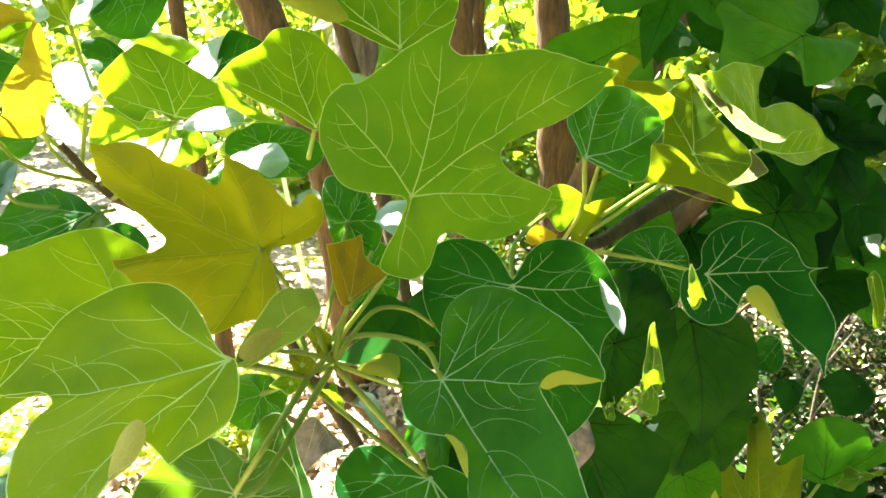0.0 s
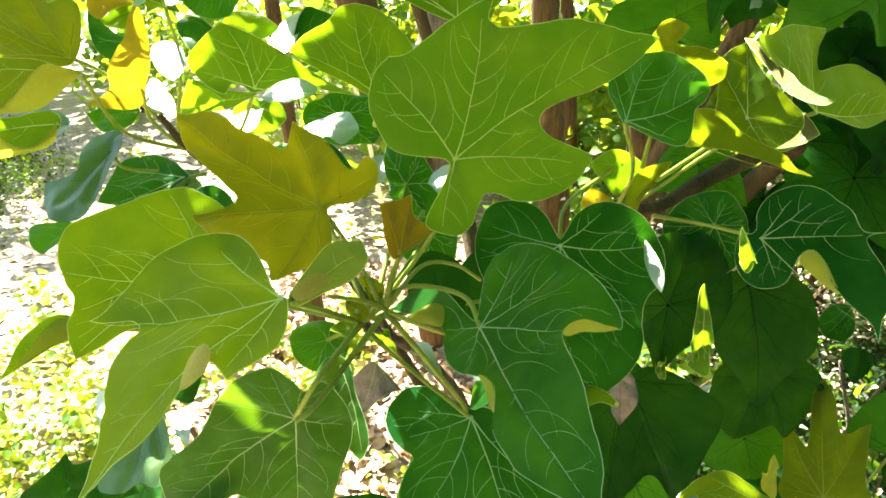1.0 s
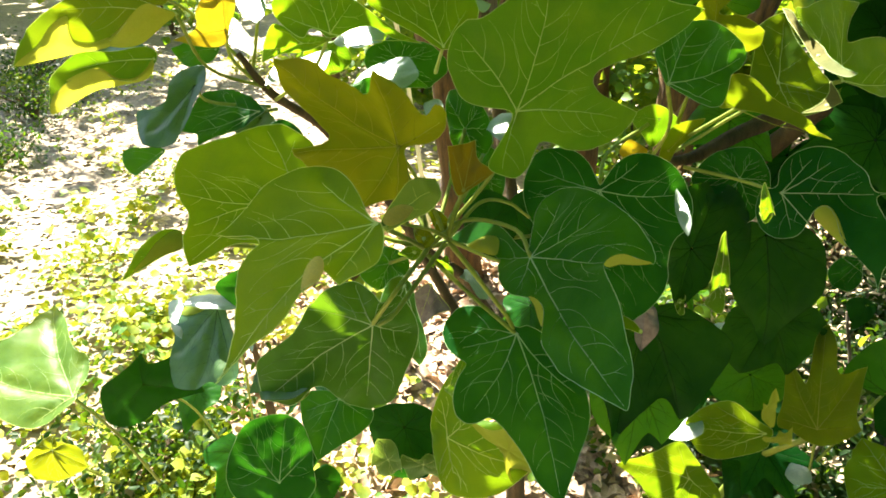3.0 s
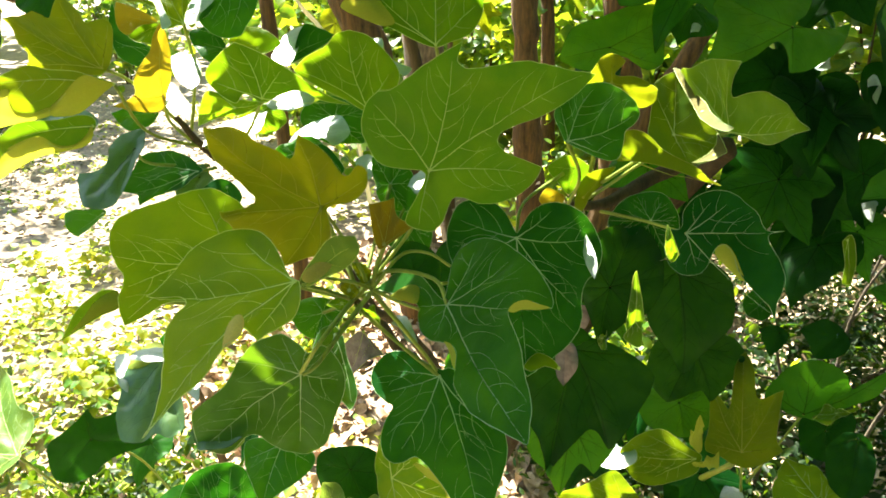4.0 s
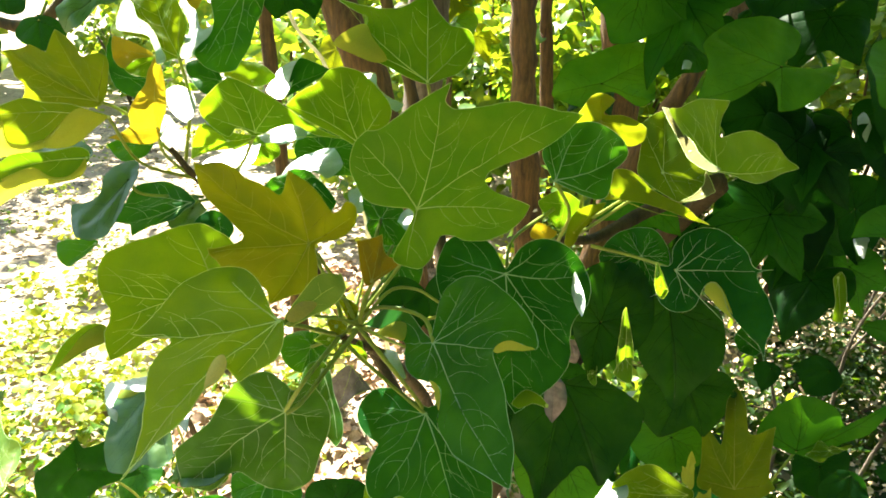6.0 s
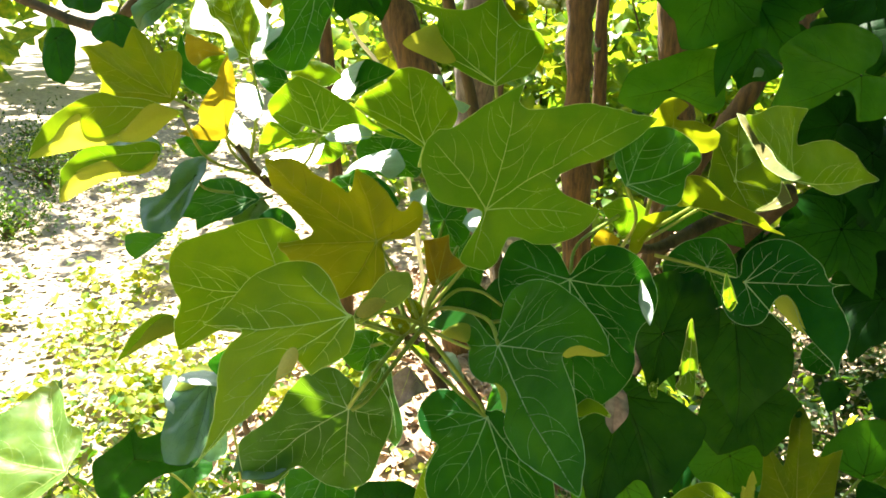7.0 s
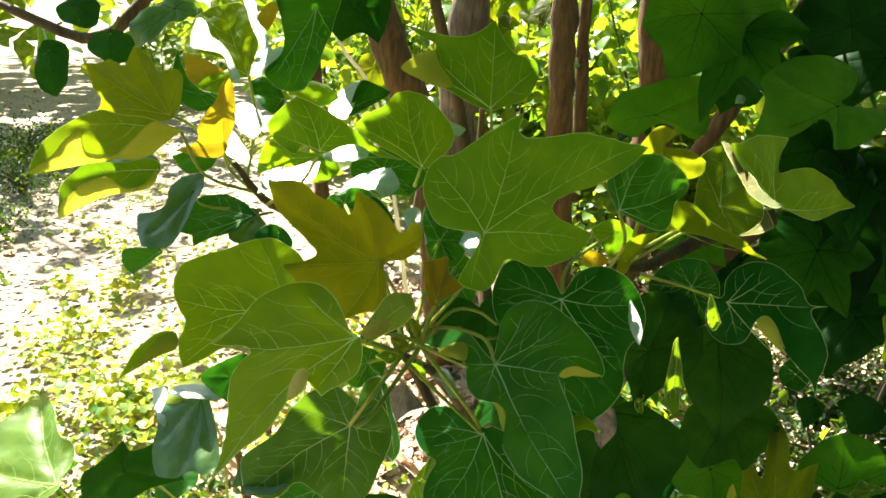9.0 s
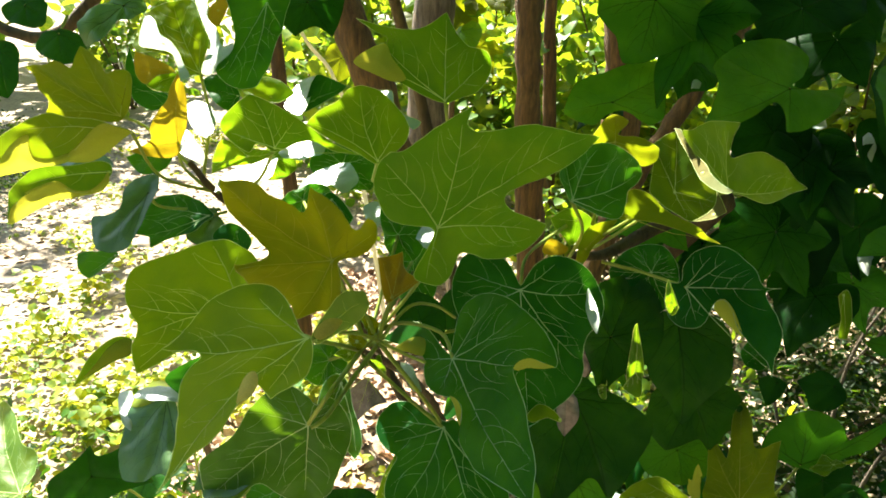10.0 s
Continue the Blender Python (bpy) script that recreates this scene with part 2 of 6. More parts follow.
def tube(points, radii, sides=8, steps=6, knots=0.0, seed=0.0):
    """A round, tapering, slightly knotted stem along the points."""
    line = spline(points, steps)
    bm = bmesh.new()
    rings = []
    for i, p in enumerate(line):
        d = (line[min(i + 1, len(line) - 1)] - line[max(i - 1, 0)]).normalized()
        side = d.orthogonal().normalized() if not rings else (side - d * side.dot(d)).normalized()
        up = d.cross(side)
        f = i / (len(line) - 1) * (len(radii) - 1)
        k = min(int(f), len(radii) - 2)
        r = radii[k] + (radii[k + 1] - radii[k]) * (f - k)
        ring = []
        for s in range(sides):
            a = 2 * math.pi * s / sides
            out = side * math.cos(a) + up * math.sin(a)
            swell = 1 + knots * noise.noise((p + out * r) * (0.6 / max(r, 0.004)) + Vector((seed, seed, 0)))
            ring.append(bm.verts.new(p + out * r * swell))
        rings.append(ring)
    for a, b in zip(rings, rings[1:]):
        for s in range(sides):
            bm.faces.new((a[s], a[(s + 1) % sides], b[(s + 1) % sides], b[s]))
    bm.faces.new(rings[0][::-1])
    bm.faces.new(rings[-1])
    return bm


def blade(edge, tips, seed=0.0, cup=0.12, ruffle=0.009, quilt=0.0023, veined=True, curl=0.0065):
    """A lobed leaf about its hub: edge gives lobes and bays as (degrees, millimetres), tips the places where lobes end in a point."""
    ctrl = [Vector((r * 0.001 * math.cos(radians(a)), r * 0.001 * math.sin(radians(a)))) for a, r in edge]
    n = len(ctrl)
    gap = [(ctrl[(i + 1) % n] - ctrl[i]).length + 1e-6 for i in range(n)]
    slope = [(ctrl[(i + 1) % n] - ctrl[i - 1]) / (gap[i] + gap[i - 1]) * (0.25 if i in tips else 1.0) for i in range(n)]
    rim = []
    for i in range(n):
        a, b, s, e = ctrl[i], ctrl[(i + 1) % n], slope[i] * gap[i], slope[(i + 1) % n] * gap[i]
        steps = max(3, min(10, int(gap[i] / 0.004)))
        for k in range(steps):
            u = k / steps
            rim.append((2 * u**3 - 3 * u**2 + 1) * a + (u**3 - 2 * u**2 + u) * s + (3 * u**2 - 2 * u**3) * b + (u**3 - u**2) * e)
    rim = [p * (1 + 0.016 * noise.noise(Vector((p.x * 95, p.y * 95, seed))) + 0.010 * noise.noise(Vector((p.x * 260, p.y * 260, seed + 4)))) for p in rim]
    size = max(p.length for p in rim)
    ends = [ctrl[i] for i in tips if ctrl[i].length > 0.25 * size] or [max(ctrl, key=lambda q: q.length)]
    # short side veins fill wide stretches of blade between the lobes
    angles = sorted(math.atan2(e.y, e.x) for e in ends)
    rim_polar = sorted((math.atan2(p.y, p.x), p.length) for p in rim)
    ra, rr = np.array([q[0] for q in rim_polar]), np.array([q[1] for q in rim_polar])

    def reach(a):
        return float(np.interp(a, ra, rr, period=2 * math.pi))

    for a, b in zip(list(angles), angles[1:] + [angles[0] + 2 * math.pi]):
        parts = int((b - a) / 1.15)
        for k in range(1, parts + 1):
            c = a + (b - a) * k / (parts + 1)
            if reach(c) > 0.3 * size:
                ends.append(Vector((math.cos(c), math.sin(c))) * reach(c) * 0.95)
    dirs = [(e.normalized(), e.length) for e in ends]

    def height(p):
        r = p.length
        gap = min(((p - d * max(0.0, min(p.dot(d), l))).length for d, l in dirs), default=0.0)
        s = r / size
        edge_share = r / max(reach(math.atan2(p.y, p.x)), 0.002)
        theta = math.atan2(p.y, p.x)
        h = -cup * r * s + curl * max(0.0, (edge_share - 0.6) / 0.4) ** 2 * (math.sin(2 * theta + seed * 2.1) + 0.7 * math.sin(5 * theta + seed))
        h += quilt * (1 - math.exp(-gap / 0.007)) * 2
        h += ruffle * s * s * 2.2 * noise.noise(Vector((p.x * 26, p.y * 26, seed * 7.3)))
        h += 0.35 * ruffle * s * noise.noise(Vector((p.x * 75, p.y * 75, seed * 3.1)))
        return h + 0.0003 * noise.noise(Vector((p.x * 210, p.y * 210, seed)))

    bm = bmesh.new()
    hub = bm.verts.new((0, 0, height(Vector((0, 0)))))
    last = None
    for s in (0.1, 0.2, 0.3, 0.4, 0.5, 0.6, 0.7, 0.8, 0.9, 0.96, 1.0):
        ring = [bm.verts.new((p.x * s, p.y * s, height(p * s))) for p in rim]
        for i in range(len(ring)):
            j = (i + 1) % len(ring)
            bm.faces.new((hub, ring[i], ring[j]) if last is None else (last[i], ring[i], ring[j], last[j]))
        last = ring

    def ribbon(points, w0, w1):
        row = []
        for i, p in enumerate(points):
            d = (points[min(i + 1, len(points) - 1)] - points[max(i - 1, 0)]).normalized()
            w = w0 + (w1 - w0) * i / (len(points) - 1)
            side = Vector((-d.y, d.x)) * w
            z = height(p) + 0.0006
            row.append([bm.verts.new((*(p + side), z)), bm.verts.new((*p, z + 0.5 * w)), bm.verts.new((*(p - side), z))])
        for a, b in zip(row, row[1:]):
            for k in (0, 1):
                bm.faces.new((a[k], a[k + 1], b[k + 1], b[k])).material_index = 1

    if veined:
        rnd = random.Random(int(seed * 1000) + 5)
        thick = 0.00095 * min(1.0, size / 0.13)
        for d, l in dirs:
            first = rnd.uniform(-0.04, 0.04)
            across = Vector((-d.y, d.x)) * l
            for lean in (first, -first, 0.06, -0.06, 0.09, -0.09, 0.13, -0.13, 0.0):
                bow = across * lean
                spots = [d * l * u + bow * math.sin(u * math.pi) for u in (0.35, 0.5, 0.65, 0.8)]
                if all(q.length < 0.9 * reach(math.atan2(q.y, q.x) + 0.03) and q.length < 0.9 * reach(math.atan2(q.y, q.x) - 0.03) for q in spots):
                    break
            main = [d * l * 0.97 * u + bow * math.sin(u * math.pi) + Vector((-d.y, d.x)) * 0.0012 * noise.noise(Vector((u * 7, seed, l * 40))) * min(1, 4 * u) for u in [k / 12 for k in range(13)]]
            ribbon(main, thick, thick * 0.3)
            count_side = 3 if l > 0.6 * size else 2
            for k in range(count_side):
                for turn in (-1, 1):
                    u = 0.17 + 0.7 * k / count_side + rnd.uniform(-0.05, 0.05) + 0.05 * turn
                    a = math.atan2(d.y, d.x) + turn * rnd.uniform(0.65, 1.0)
                    bend = turn * rnd.uniform(0.03, 0.07)
                    p = d * l * 0.97 * u + bow * math.sin(u * math.pi)
                    line = [p.copy()]
                    for step in range(16):
                        a -= bend
                        p = p + Vector((math.cos(a), math.sin(a))) * l * 0.034
                        if p.length > 0.9 * reach(math.atan2(p.y, p.x)):
                            break
                        near = min(((p - o * max(0, min(p.dot(o), e))).length for o, e in dirs if o is not d), default=1.0)
                        if near < 0.007:
                            break
                        line.append(p.copy())
                    if len(line) > 3:
                        ribbon(line, thick * 0.45, thick * 0.18)
                        if len(line) > 8:
                            q = line[len(line) // 2]
                            b = a + turn * 0.55
                            fork = [q + Vector((math.cos(b), math.sin(b))) * l * 0.03 * j for j in range(5)]
                            if all(f.length < 0.9 * reach(math.atan2(f.y, f.x)) for f in fork):
                                ribbon(fork, thick * 0.3, thick * 0.15)
        knob = [bm.verts.new((0.0022 * math.cos(k), 0.0022 * math.sin(k), height(Vector((0, 0))) + 0.0003)) for k in [j * math.pi / 4 for j in range(8)]]
        crest = bm.verts.new((0, 0, height(Vector((0, 0))) + 0.0016))
        for j in range(8):
            bm.faces.new((crest, knob[j], knob[(j + 1) % 8])).material_index = 1
        rolled = [p * 0.997 for p in rim]
        ribbon(rolled + rolled[:1], 0.00028, 0.00028)
    return bm


def stand(at, tip, face):
    """The turn that lays a leaf's long lobe along tip and its upper side along face."""
    z = Vector(face).normalized()
    x = Vector(tip)
    x = (x - z * x.dot(z)).normalized()
    return Matrix.LocRotScale(Vector(at), Matrix((x, z.cross(x), z)).transposed().to_quaternion(), None)


count = [0]


def leaf(plant, tone, at, tip, face, edge, tips, stalk, cup=0.12):
    count[0] += 1
    calm = 0.25 if tone == "white_glare" else 0.5 if tone in ("sunny", "dark", "soft") else 1.0
    bm = blade(edge, tips, count[0] * 1.37, cup, 0.009 * calm, 0.0023 * calm, curl=0.0065 * calm, veined=tone not in ("white_glare", "fold", "dried"))
    ob = part("leaf", bm, [BLADES[tone], VEIN_FAINT if tone in ("soft", "dusk") else VEIN_DIM if tone in ("dark", "white_glare", "waxy") else VEIN if tone in ("mature", "deep", "olive", "bronze", "copper", "lime", "golden") else VEIN_PALE], plant)
    m = stand(at, tip, face)
    ob.matrix_local = m
    if stalk:
        line = [(0, 0, -0.001)] + [m.inverted() @ Vector(p) for p in stalk]
        part("petiole", tube(line, (0.0023, 0.0021, 0.0027), 7, 5, 0.05, count[0]), PETIOLE, ob)
    return ob


def membrane(rim, spacing, relief, along=()):
    """A filled outline: grid points inside the rim, joined to it, at the heights that relief gives."""
    flat = np.array([p.xy for p in rim])
    edge = [(k, (k + 1) % len(rim)) for k in range(len(rim))]
    lo, hi = flat.min(0), flat.max(0)
    inner = []
    for j in range(int((hi[1] - lo[1]) / (0.866 * spacing)) + 1):
        for i in range(int((hi[0] - lo[0]) / spacing) + 1):
            q = lo + np.array(((i + 0.5 * (j % 2)) * spacing, j * 0.866 * spacing))
            if ((flat - q) ** 2).sum(1).min() > (0.55 * spacing) ** 2:
                inner.append(Vector(q))
    if along:
        lines = np.array(along)
        inner = [q for q in inner if ((lines - np.array(q)) ** 2).sum(1).min() > (0.5 * spacing) ** 2] + list(along)
    verts, _, faces, *_ = geometry.delaunay_2d_cdt([p.xy for p in rim] + inner, edge, [], 1, 1e-6)
    bm = bmesh.new()
    made = [bm.verts.new((p.x, p.y, relief(p))) for p in verts]
    for f in faces:
        bm.faces.new([made[k] for k in f])
    bmesh.ops.recalc_face_normals(bm, faces=bm.faces)
    if sum(f.normal.z for f in bm.faces) < 0:
        bmesh.ops.reverse_faces(bm, faces=bm.faces)
    return bm


def rounded(ctrl, sharp, fine=0.0035):
    """A closed line through the points, soft but for the sharp ones."""
    n = len(ctrl)
    gap = [(ctrl[(i + 1) % n] - ctrl[i]).length + 1e-6 for i in range(n)]
    slope = [(ctrl[(i + 1) % n] - ctrl[i - 1]) / (gap[i] + gap[i - 1]) * (0.2 if i in sharp else 1.0) for i in range(n)]
    line = []
    for i in range(n):
        a, b, s, e = ctrl[i], ctrl[(i + 1) % n], slope[i] * gap[i], slope[(i + 1) % n] * gap[i]
        steps = max(2, min(12, int(gap[i] / fine)))
        for k in range(steps):
            u = k / steps
            line.append((2 * u**3 - 3 * u**2 + 1) * a + (u**3 - 2 * u**2 + u) * s + (3 * u**2 - 2 * u**3) * b + (u**3 - u**2) * e)
    return line


def polar(a, r, lift=0.0):
    return Vector((0.001 * r * math.cos(radians(a)), 0.001 * r * math.sin(radians(a)), 0.001 * lift))


def palmate(plant, tone, at, tip, face, edge, points, ribs, stalk, folds=(), under="fold"):
    """A large lobed leaf about its hub: its edge rises and falls, veins run to the lobes, folds show the pale underside."""
    count[0] += 1
    seed = count[0] * 1.37
    swell = 0.006 if tone in ("bronze", "olive", "copper") else 0.0048
    rim = rounded([polar(*e) for e in edge], points)
    rim = [p * (1 + 0.008 * noise.noise(Vector((p.x * 110, p.y * 110, seed)))) for p in rim]
    flat, rise = np.array([p.xy for p in rim]), np.array([p.z for p in rim])
    nxt = np.roll(flat, -1, 0)
    size = float(np.sqrt((flat**2).sum(1)).max())

    def margin(p):
        """How far p lies within the rim; below zero outside it."""
        d = float(np.sqrt(((flat - np.array(p)) ** 2).sum(1).min()))
        cross = (flat[:, 1] > p.y) != (nxt[:, 1] > p.y)
        x = flat[cross, 0] + (p.y - flat[cross, 1]) / (nxt[cross, 1] - flat[cross, 1]) * (nxt[cross, 0] - flat[cross, 0])
        return d if (x > p.x).sum() % 2 else -d

    veins = []
    for a, r, bow in ribs:
        end = polar(a, r).xy
        side = Vector((-end.y, end.x)) * (bow * 0.01)
        veins.append([end * u + side * math.sin(u * math.pi) + side.normalized() * 0.0008 * noise.noise(Vector((u * 6, seed, a))) * min(1, 4 * u) if side.length else
                      end * u + Vector((-end.y, end.x)).normalized() * 0.0010 * noise.noise(Vector((u * 5, seed, a))) * min(1, 4 * u) for u in [k / 20 for k in range(21)]])
    every = np.array([q for v in veins for q in v])

    def lifted(p):
        w = 1 / (((flat - np.array(p)) ** 2).sum(1) + 2e-6)
        still = 30 / (p.length_squared + 1e-6)
        away = float(np.sqrt(((every - np.array(p)) ** 2).sum(1).min())) if len(every) else 0.0
        h = float((w * rise).sum() / (w.sum() + still)) + swell * (1 - math.exp(-(away / 0.009) ** 2))
        h += 0.0055 * min(1, p.length / size) * noise.noise(Vector((p.x * 32, p.y * 32, seed * 3.3)))
        return h + 0.0009 * noise.noise(Vector((p.x * 95, p.y * 95, seed)))

    bm = membrane(rim, max(0.0035, size / 34), lifted, [q for v in veins for q in v if margin(q) > 0.002])

    def ribbon(points, w0, w1):
        row = []
        for i, p in enumerate(points):
            d = (points[min(i + 1, len(points) - 1)] - points[max(i - 1, 0)]).normalized()
            w = w0 + (w1 - w0) * (i / (len(points) - 1)) ** 0.8
            side = Vector((-d.y, d.x)) * w
            z = lifted(p) + 0.0008
            row.append([bm.verts.new((*(p + side), z)), bm.verts.new((*p, z + 0.5 * w)), bm.verts.new((*(p - side), z))])
        for a, b in zip(row, row[1:]):
            for k in (0, 1):
                bm.faces.new((a[k], a[k + 1], b[k + 1], b[k])).material_index = 1

    rnd = random.Random(int(seed * 1000) + 5)
    thick = 0.00076 * min(1.0, size / 0.12)
    for v in veins:
        length = v[-1].length
        ribbon(v, thick * min(1, 0.55 + length / size), thick * 0.22)
        number = max(2, min(5, int(length / 0.026)))
        for k in range(number):
            for turn in (-1, 1):
                u = 0.2 + 0.68 * (k + 0.5 * (turn > 0) + rnd.uniform(-0.15, 0.15)) / number
                f = min(max(u, 0.08), 0.9) * 20
                i = int(f)
                p = v[i].lerp(v[i + 1], f - i)
                d = (v[i + 1] - v[i]).normalized()
                a = math.atan2(d.y, d.x) + turn * rnd.uniform(0.95, 1.2)
                bend = turn * rnd.uniform(0.05, 0.09)
                line = [p.copy()]
                for step in range(18):
                    a -= bend
                    p = p + Vector((math.cos(a), math.sin(a))) * 0.0034
                    if margin(p) < 0.004:
                        break
                    if step > 1 and min((p - q).length for o in veins if o is not v for q in o) < 0.005 if len(veins) > 1 else False:
                        break
                    line.append(p.copy())
                if len(line) > 3:
                    ribbon(line, thick * 0.33, thick * 0.10)
                    if len(line) > 7 and rnd.random() < 0.35:
                        q = line[len(line) // 2]
                        b = a + turn * 0.9
                        fork = [q + Vector((math.cos(b), math.sin(b))) * 0.0028 * j for j in range(4)]
                        if all(margin(g) > 0.004 for g in fork):
                            ribbon(fork, thick * 0.24, thick * 0.1)
    top = lifted(Vector((0, 0)))
    knob = [bm.verts.new((0.0021 * math.cos(k), 0.0021 * math.sin(k), top + 0.0004)) for k in [j * math.pi / 4 for j in range(8)]]
    crest = bm.verts.new((0, 0, top + 0.0015))
    for j in range(8):
        bm.faces.new((crest, knob[j], knob[(j + 1) % 8])).material_index = 1
    line = [p.xy for p in rim]
    ribbon(line + line[:1], 0.0003, 0.0003)
    vein = VEIN_FAINT if tone == "soft" else VEIN_DIM if tone in ("dark", "waxy") else VEIN_OLIVE if tone in ("olive", "bronze", "copper", "golden") else VEIN if tone in ("mature", "deep", "sheen") else VEIN_PALE
    ob = part("leaf", bm, [BLADES[tone], vein], plant)
    m = stand(at, tip, face)
    ob.matrix_local = m
    if stalk:
        line = [(0, 0, -0.001)] + [m.inverted() @ Vector(p) for p in stalk]
        part("petiole", tube(line, (0.0023, 0.0021, 0.0027), 7, 5, 0.05, seed), PETIOLE, ob)
    for fold in folds:
        line = rounded([polar(*e) for e in fold], ())
        marks = [(p.xy, p.z) for p in line]

        def turned(p):
            w = [1 / ((p - q).length_squared + 1e-7) for q, _ in marks]
            return sum(a * z for a, (_, z) in zip(w, marks)) / sum(w) + 0.0045 + 0.3 * min((p - q).length for q, _ in marks)

        part("folded_edge", membrane(line, 0.004, turned), BLADES[under], ob, "pale turned-over edge of the leaf")
    return ob



def small_leaves(places, normals, sizes, narrow=0.5, bend=0.25, seed=1):
    """Many small pointed leaves in one mesh."""
    rng = np.random.RandomState(seed)
    n = len(places)
    z = normals / np.linalg.norm(normals, axis=1)[:, None]
    x = rng.normal(size=(n, 3))
    x -= z * (x * z).sum(1)[:, None]
    x /= np.linalg.norm(x, axis=1)[:, None]
    y = np.cross(z, x)
    flat = np.array([(-0.5, 0, 0), (-0.2, narrow * 0.8, bend * 0.5), (0.2, narrow * 0.7, bend * 0.35), (0.55, 0, -bend * 0.4), (0.2, -narrow * 0.7, bend * 0.35), (-0.2, -narrow * 0.8, bend * 0.5), (-0.2, 0, 0), (0.2, 0, 0)])
    flat = flat[None] * sizes[:, None, None] * (1 + 0.25 * rng.normal(size=(n, 8, 1)) * 0.4)
    v = places[:, None] + flat[..., :1] * x[:, None] + flat[..., 1:2] * y[:, None] + flat[..., 2:] * z[:, None]
    faces = []
    for k in range(n):
        o = 8 * k
        faces += [(o, o + 6, o + 1), (o + 6, o + 7, o + 2, o + 1), (o + 7, o + 3, o + 2), (o, o + 5, o + 6), (o + 5, o + 4, o + 7, o + 6), (o + 4, o + 3, o + 7)]
    mesh = bpy.data.meshes.new("small_leaves")
    mesh.from_pydata(v.reshape(-1, 3).tolist(), [], faces)
    return mesh


# ---- ground ----
def ground_height(x, y):
    return 0.05 * noise.noise(Vector((x * 0.7, y * 0.7, 3))) + 0.02 * noise.noise(Vector((x * 2.7, y * 2.7, 8)))


def build_ground():
    bm = bmesh.new()
    xs = sorted({*[-5 + 0.125 * k for k in range(81)], *[s * 5 * 1.35**k for k in range(1, 23) for s in (-1, 1)]})
    ys = sorted({*[-2 + 0.125 * k for k in range(81)], *[-2 - 3 * 1.4**k for k in range(16)], *[8 * 1.35**k for k in range(1, 22)]})
    grid = [[bm.verts.new((x, y, ground_height(x, y) if abs(x) < 30 and abs(y) < 30 else 0)) for x in xs] for y in ys]
    for a, b in zip(grid, grid[1:]):
        for k in range(len(xs) - 1):
            bm.faces.new((a[k], a[k + 1], b[k + 1], b[k]))
    return tagged(part("ground", bm, SOIL), "pale dry sandy soil strewn with fallen leaves", "ground", kind="structure")


build_ground()


def scatter(n, xr, yr, seed, patch=0.0, scale=1.2):
    rng = np.random.RandomState(seed)
    got = []
    while len(got) < n:
        x, y = rng.uniform(*xr), rng.uniform(*yr)
        if noise.noise(Vector((x * scale, y * scale, seed))) > patch + rng.normal() * 0.12:
            got.append((x, y, ground_height(x, y)))
    return np.array(got), rng


p, rng = scatter(14000, (-4.5, 0.7), (0.5, 6.5), 4, -0.5)
p[:, 2] += 0.003 + 0.005 * rng.rand(len(p))
nrm = np.column_stack([rng.normal(size=(len(p), 2)) * 0.22, np.ones(len(p))])
tagged(part_of("leaf_litter", small_leaves(p, nrm, rng.uniform(0.015, 0.05, len(p)), 0.4, 0.2, 2), LITTER), "pale brown dry fallen leaves covering the soil", "leaf litter", kind="stuff")

p, rng = scatter(5000, (-5, 4), (-4.5, 0.6), 34, -0.15)
p[:, 2] += 0.003 + 0.005 * rng.rand(len(p))
nrm = np.column_stack([rng.normal(size=(len(p), 2)) * 0.22, np.ones(len(p))])
tagged(part_of("leaf_litter", small_leaves(p, nrm, rng.uniform(0.02, 0.06, len(p)), 0.4, 0.2, 12), LITTER), "scattered dry leaves on the bare path", "leaf litter", kind="stuff")

p, rng = scatter(4200, (-0.9, 0.75), (1.1, 3.0), 14, -0.5)
p[:, 2] += 0.008 + 0.02 * rng.rand(len(p))
nrm = np.column_stack([rng.normal(size=(len(p), 2)) * 0.5, np.ones(len(p))])
tagged(part_of("leaf_litter", small_leaves(p, nrm, rng.uniform(0.02, 0.06, len(p)), 0.42, 0.4, 5), FALLEN), "brown curled fallen leaves heaped under the shrub", "leaf litter", kind="stuff")

# dark leaf layer added over the pale soil to stand for shade
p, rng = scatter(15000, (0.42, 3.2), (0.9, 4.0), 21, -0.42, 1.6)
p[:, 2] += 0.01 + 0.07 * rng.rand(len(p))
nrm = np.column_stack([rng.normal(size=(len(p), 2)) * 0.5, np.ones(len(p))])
tagged(part_of("ground_ivy", small_leaves(p, nrm, rng.uniform(0.03, 0.07, len(p)), 0.3, 0.25, 9), UNDERGROWTH_SHADE), "dark leaf cover added for the shade on the ground", "ground cover", kind="stuff")

p, rng = scatter(9000, (0.45, 2.6), (1.2, 3.6), 24, 0.05, 5.0)
p[:, 2] += 0.02 + 0.16 * rng.rand(len(p)) ** 2
nrm = np.column_stack([rng.normal(size=(len(p), 2)) * 0.5 - 0.1, np.ones(len(p))])
tagged(part_of("dry_brush", small_leaves(p, nrm, rng.uniform(0.008, 0.034, len(p)), 0.3, 0.4, 7), LITTER), "pale dry seed heads and leaf scraps in shaded brush", "dry brush", kind="stuff")

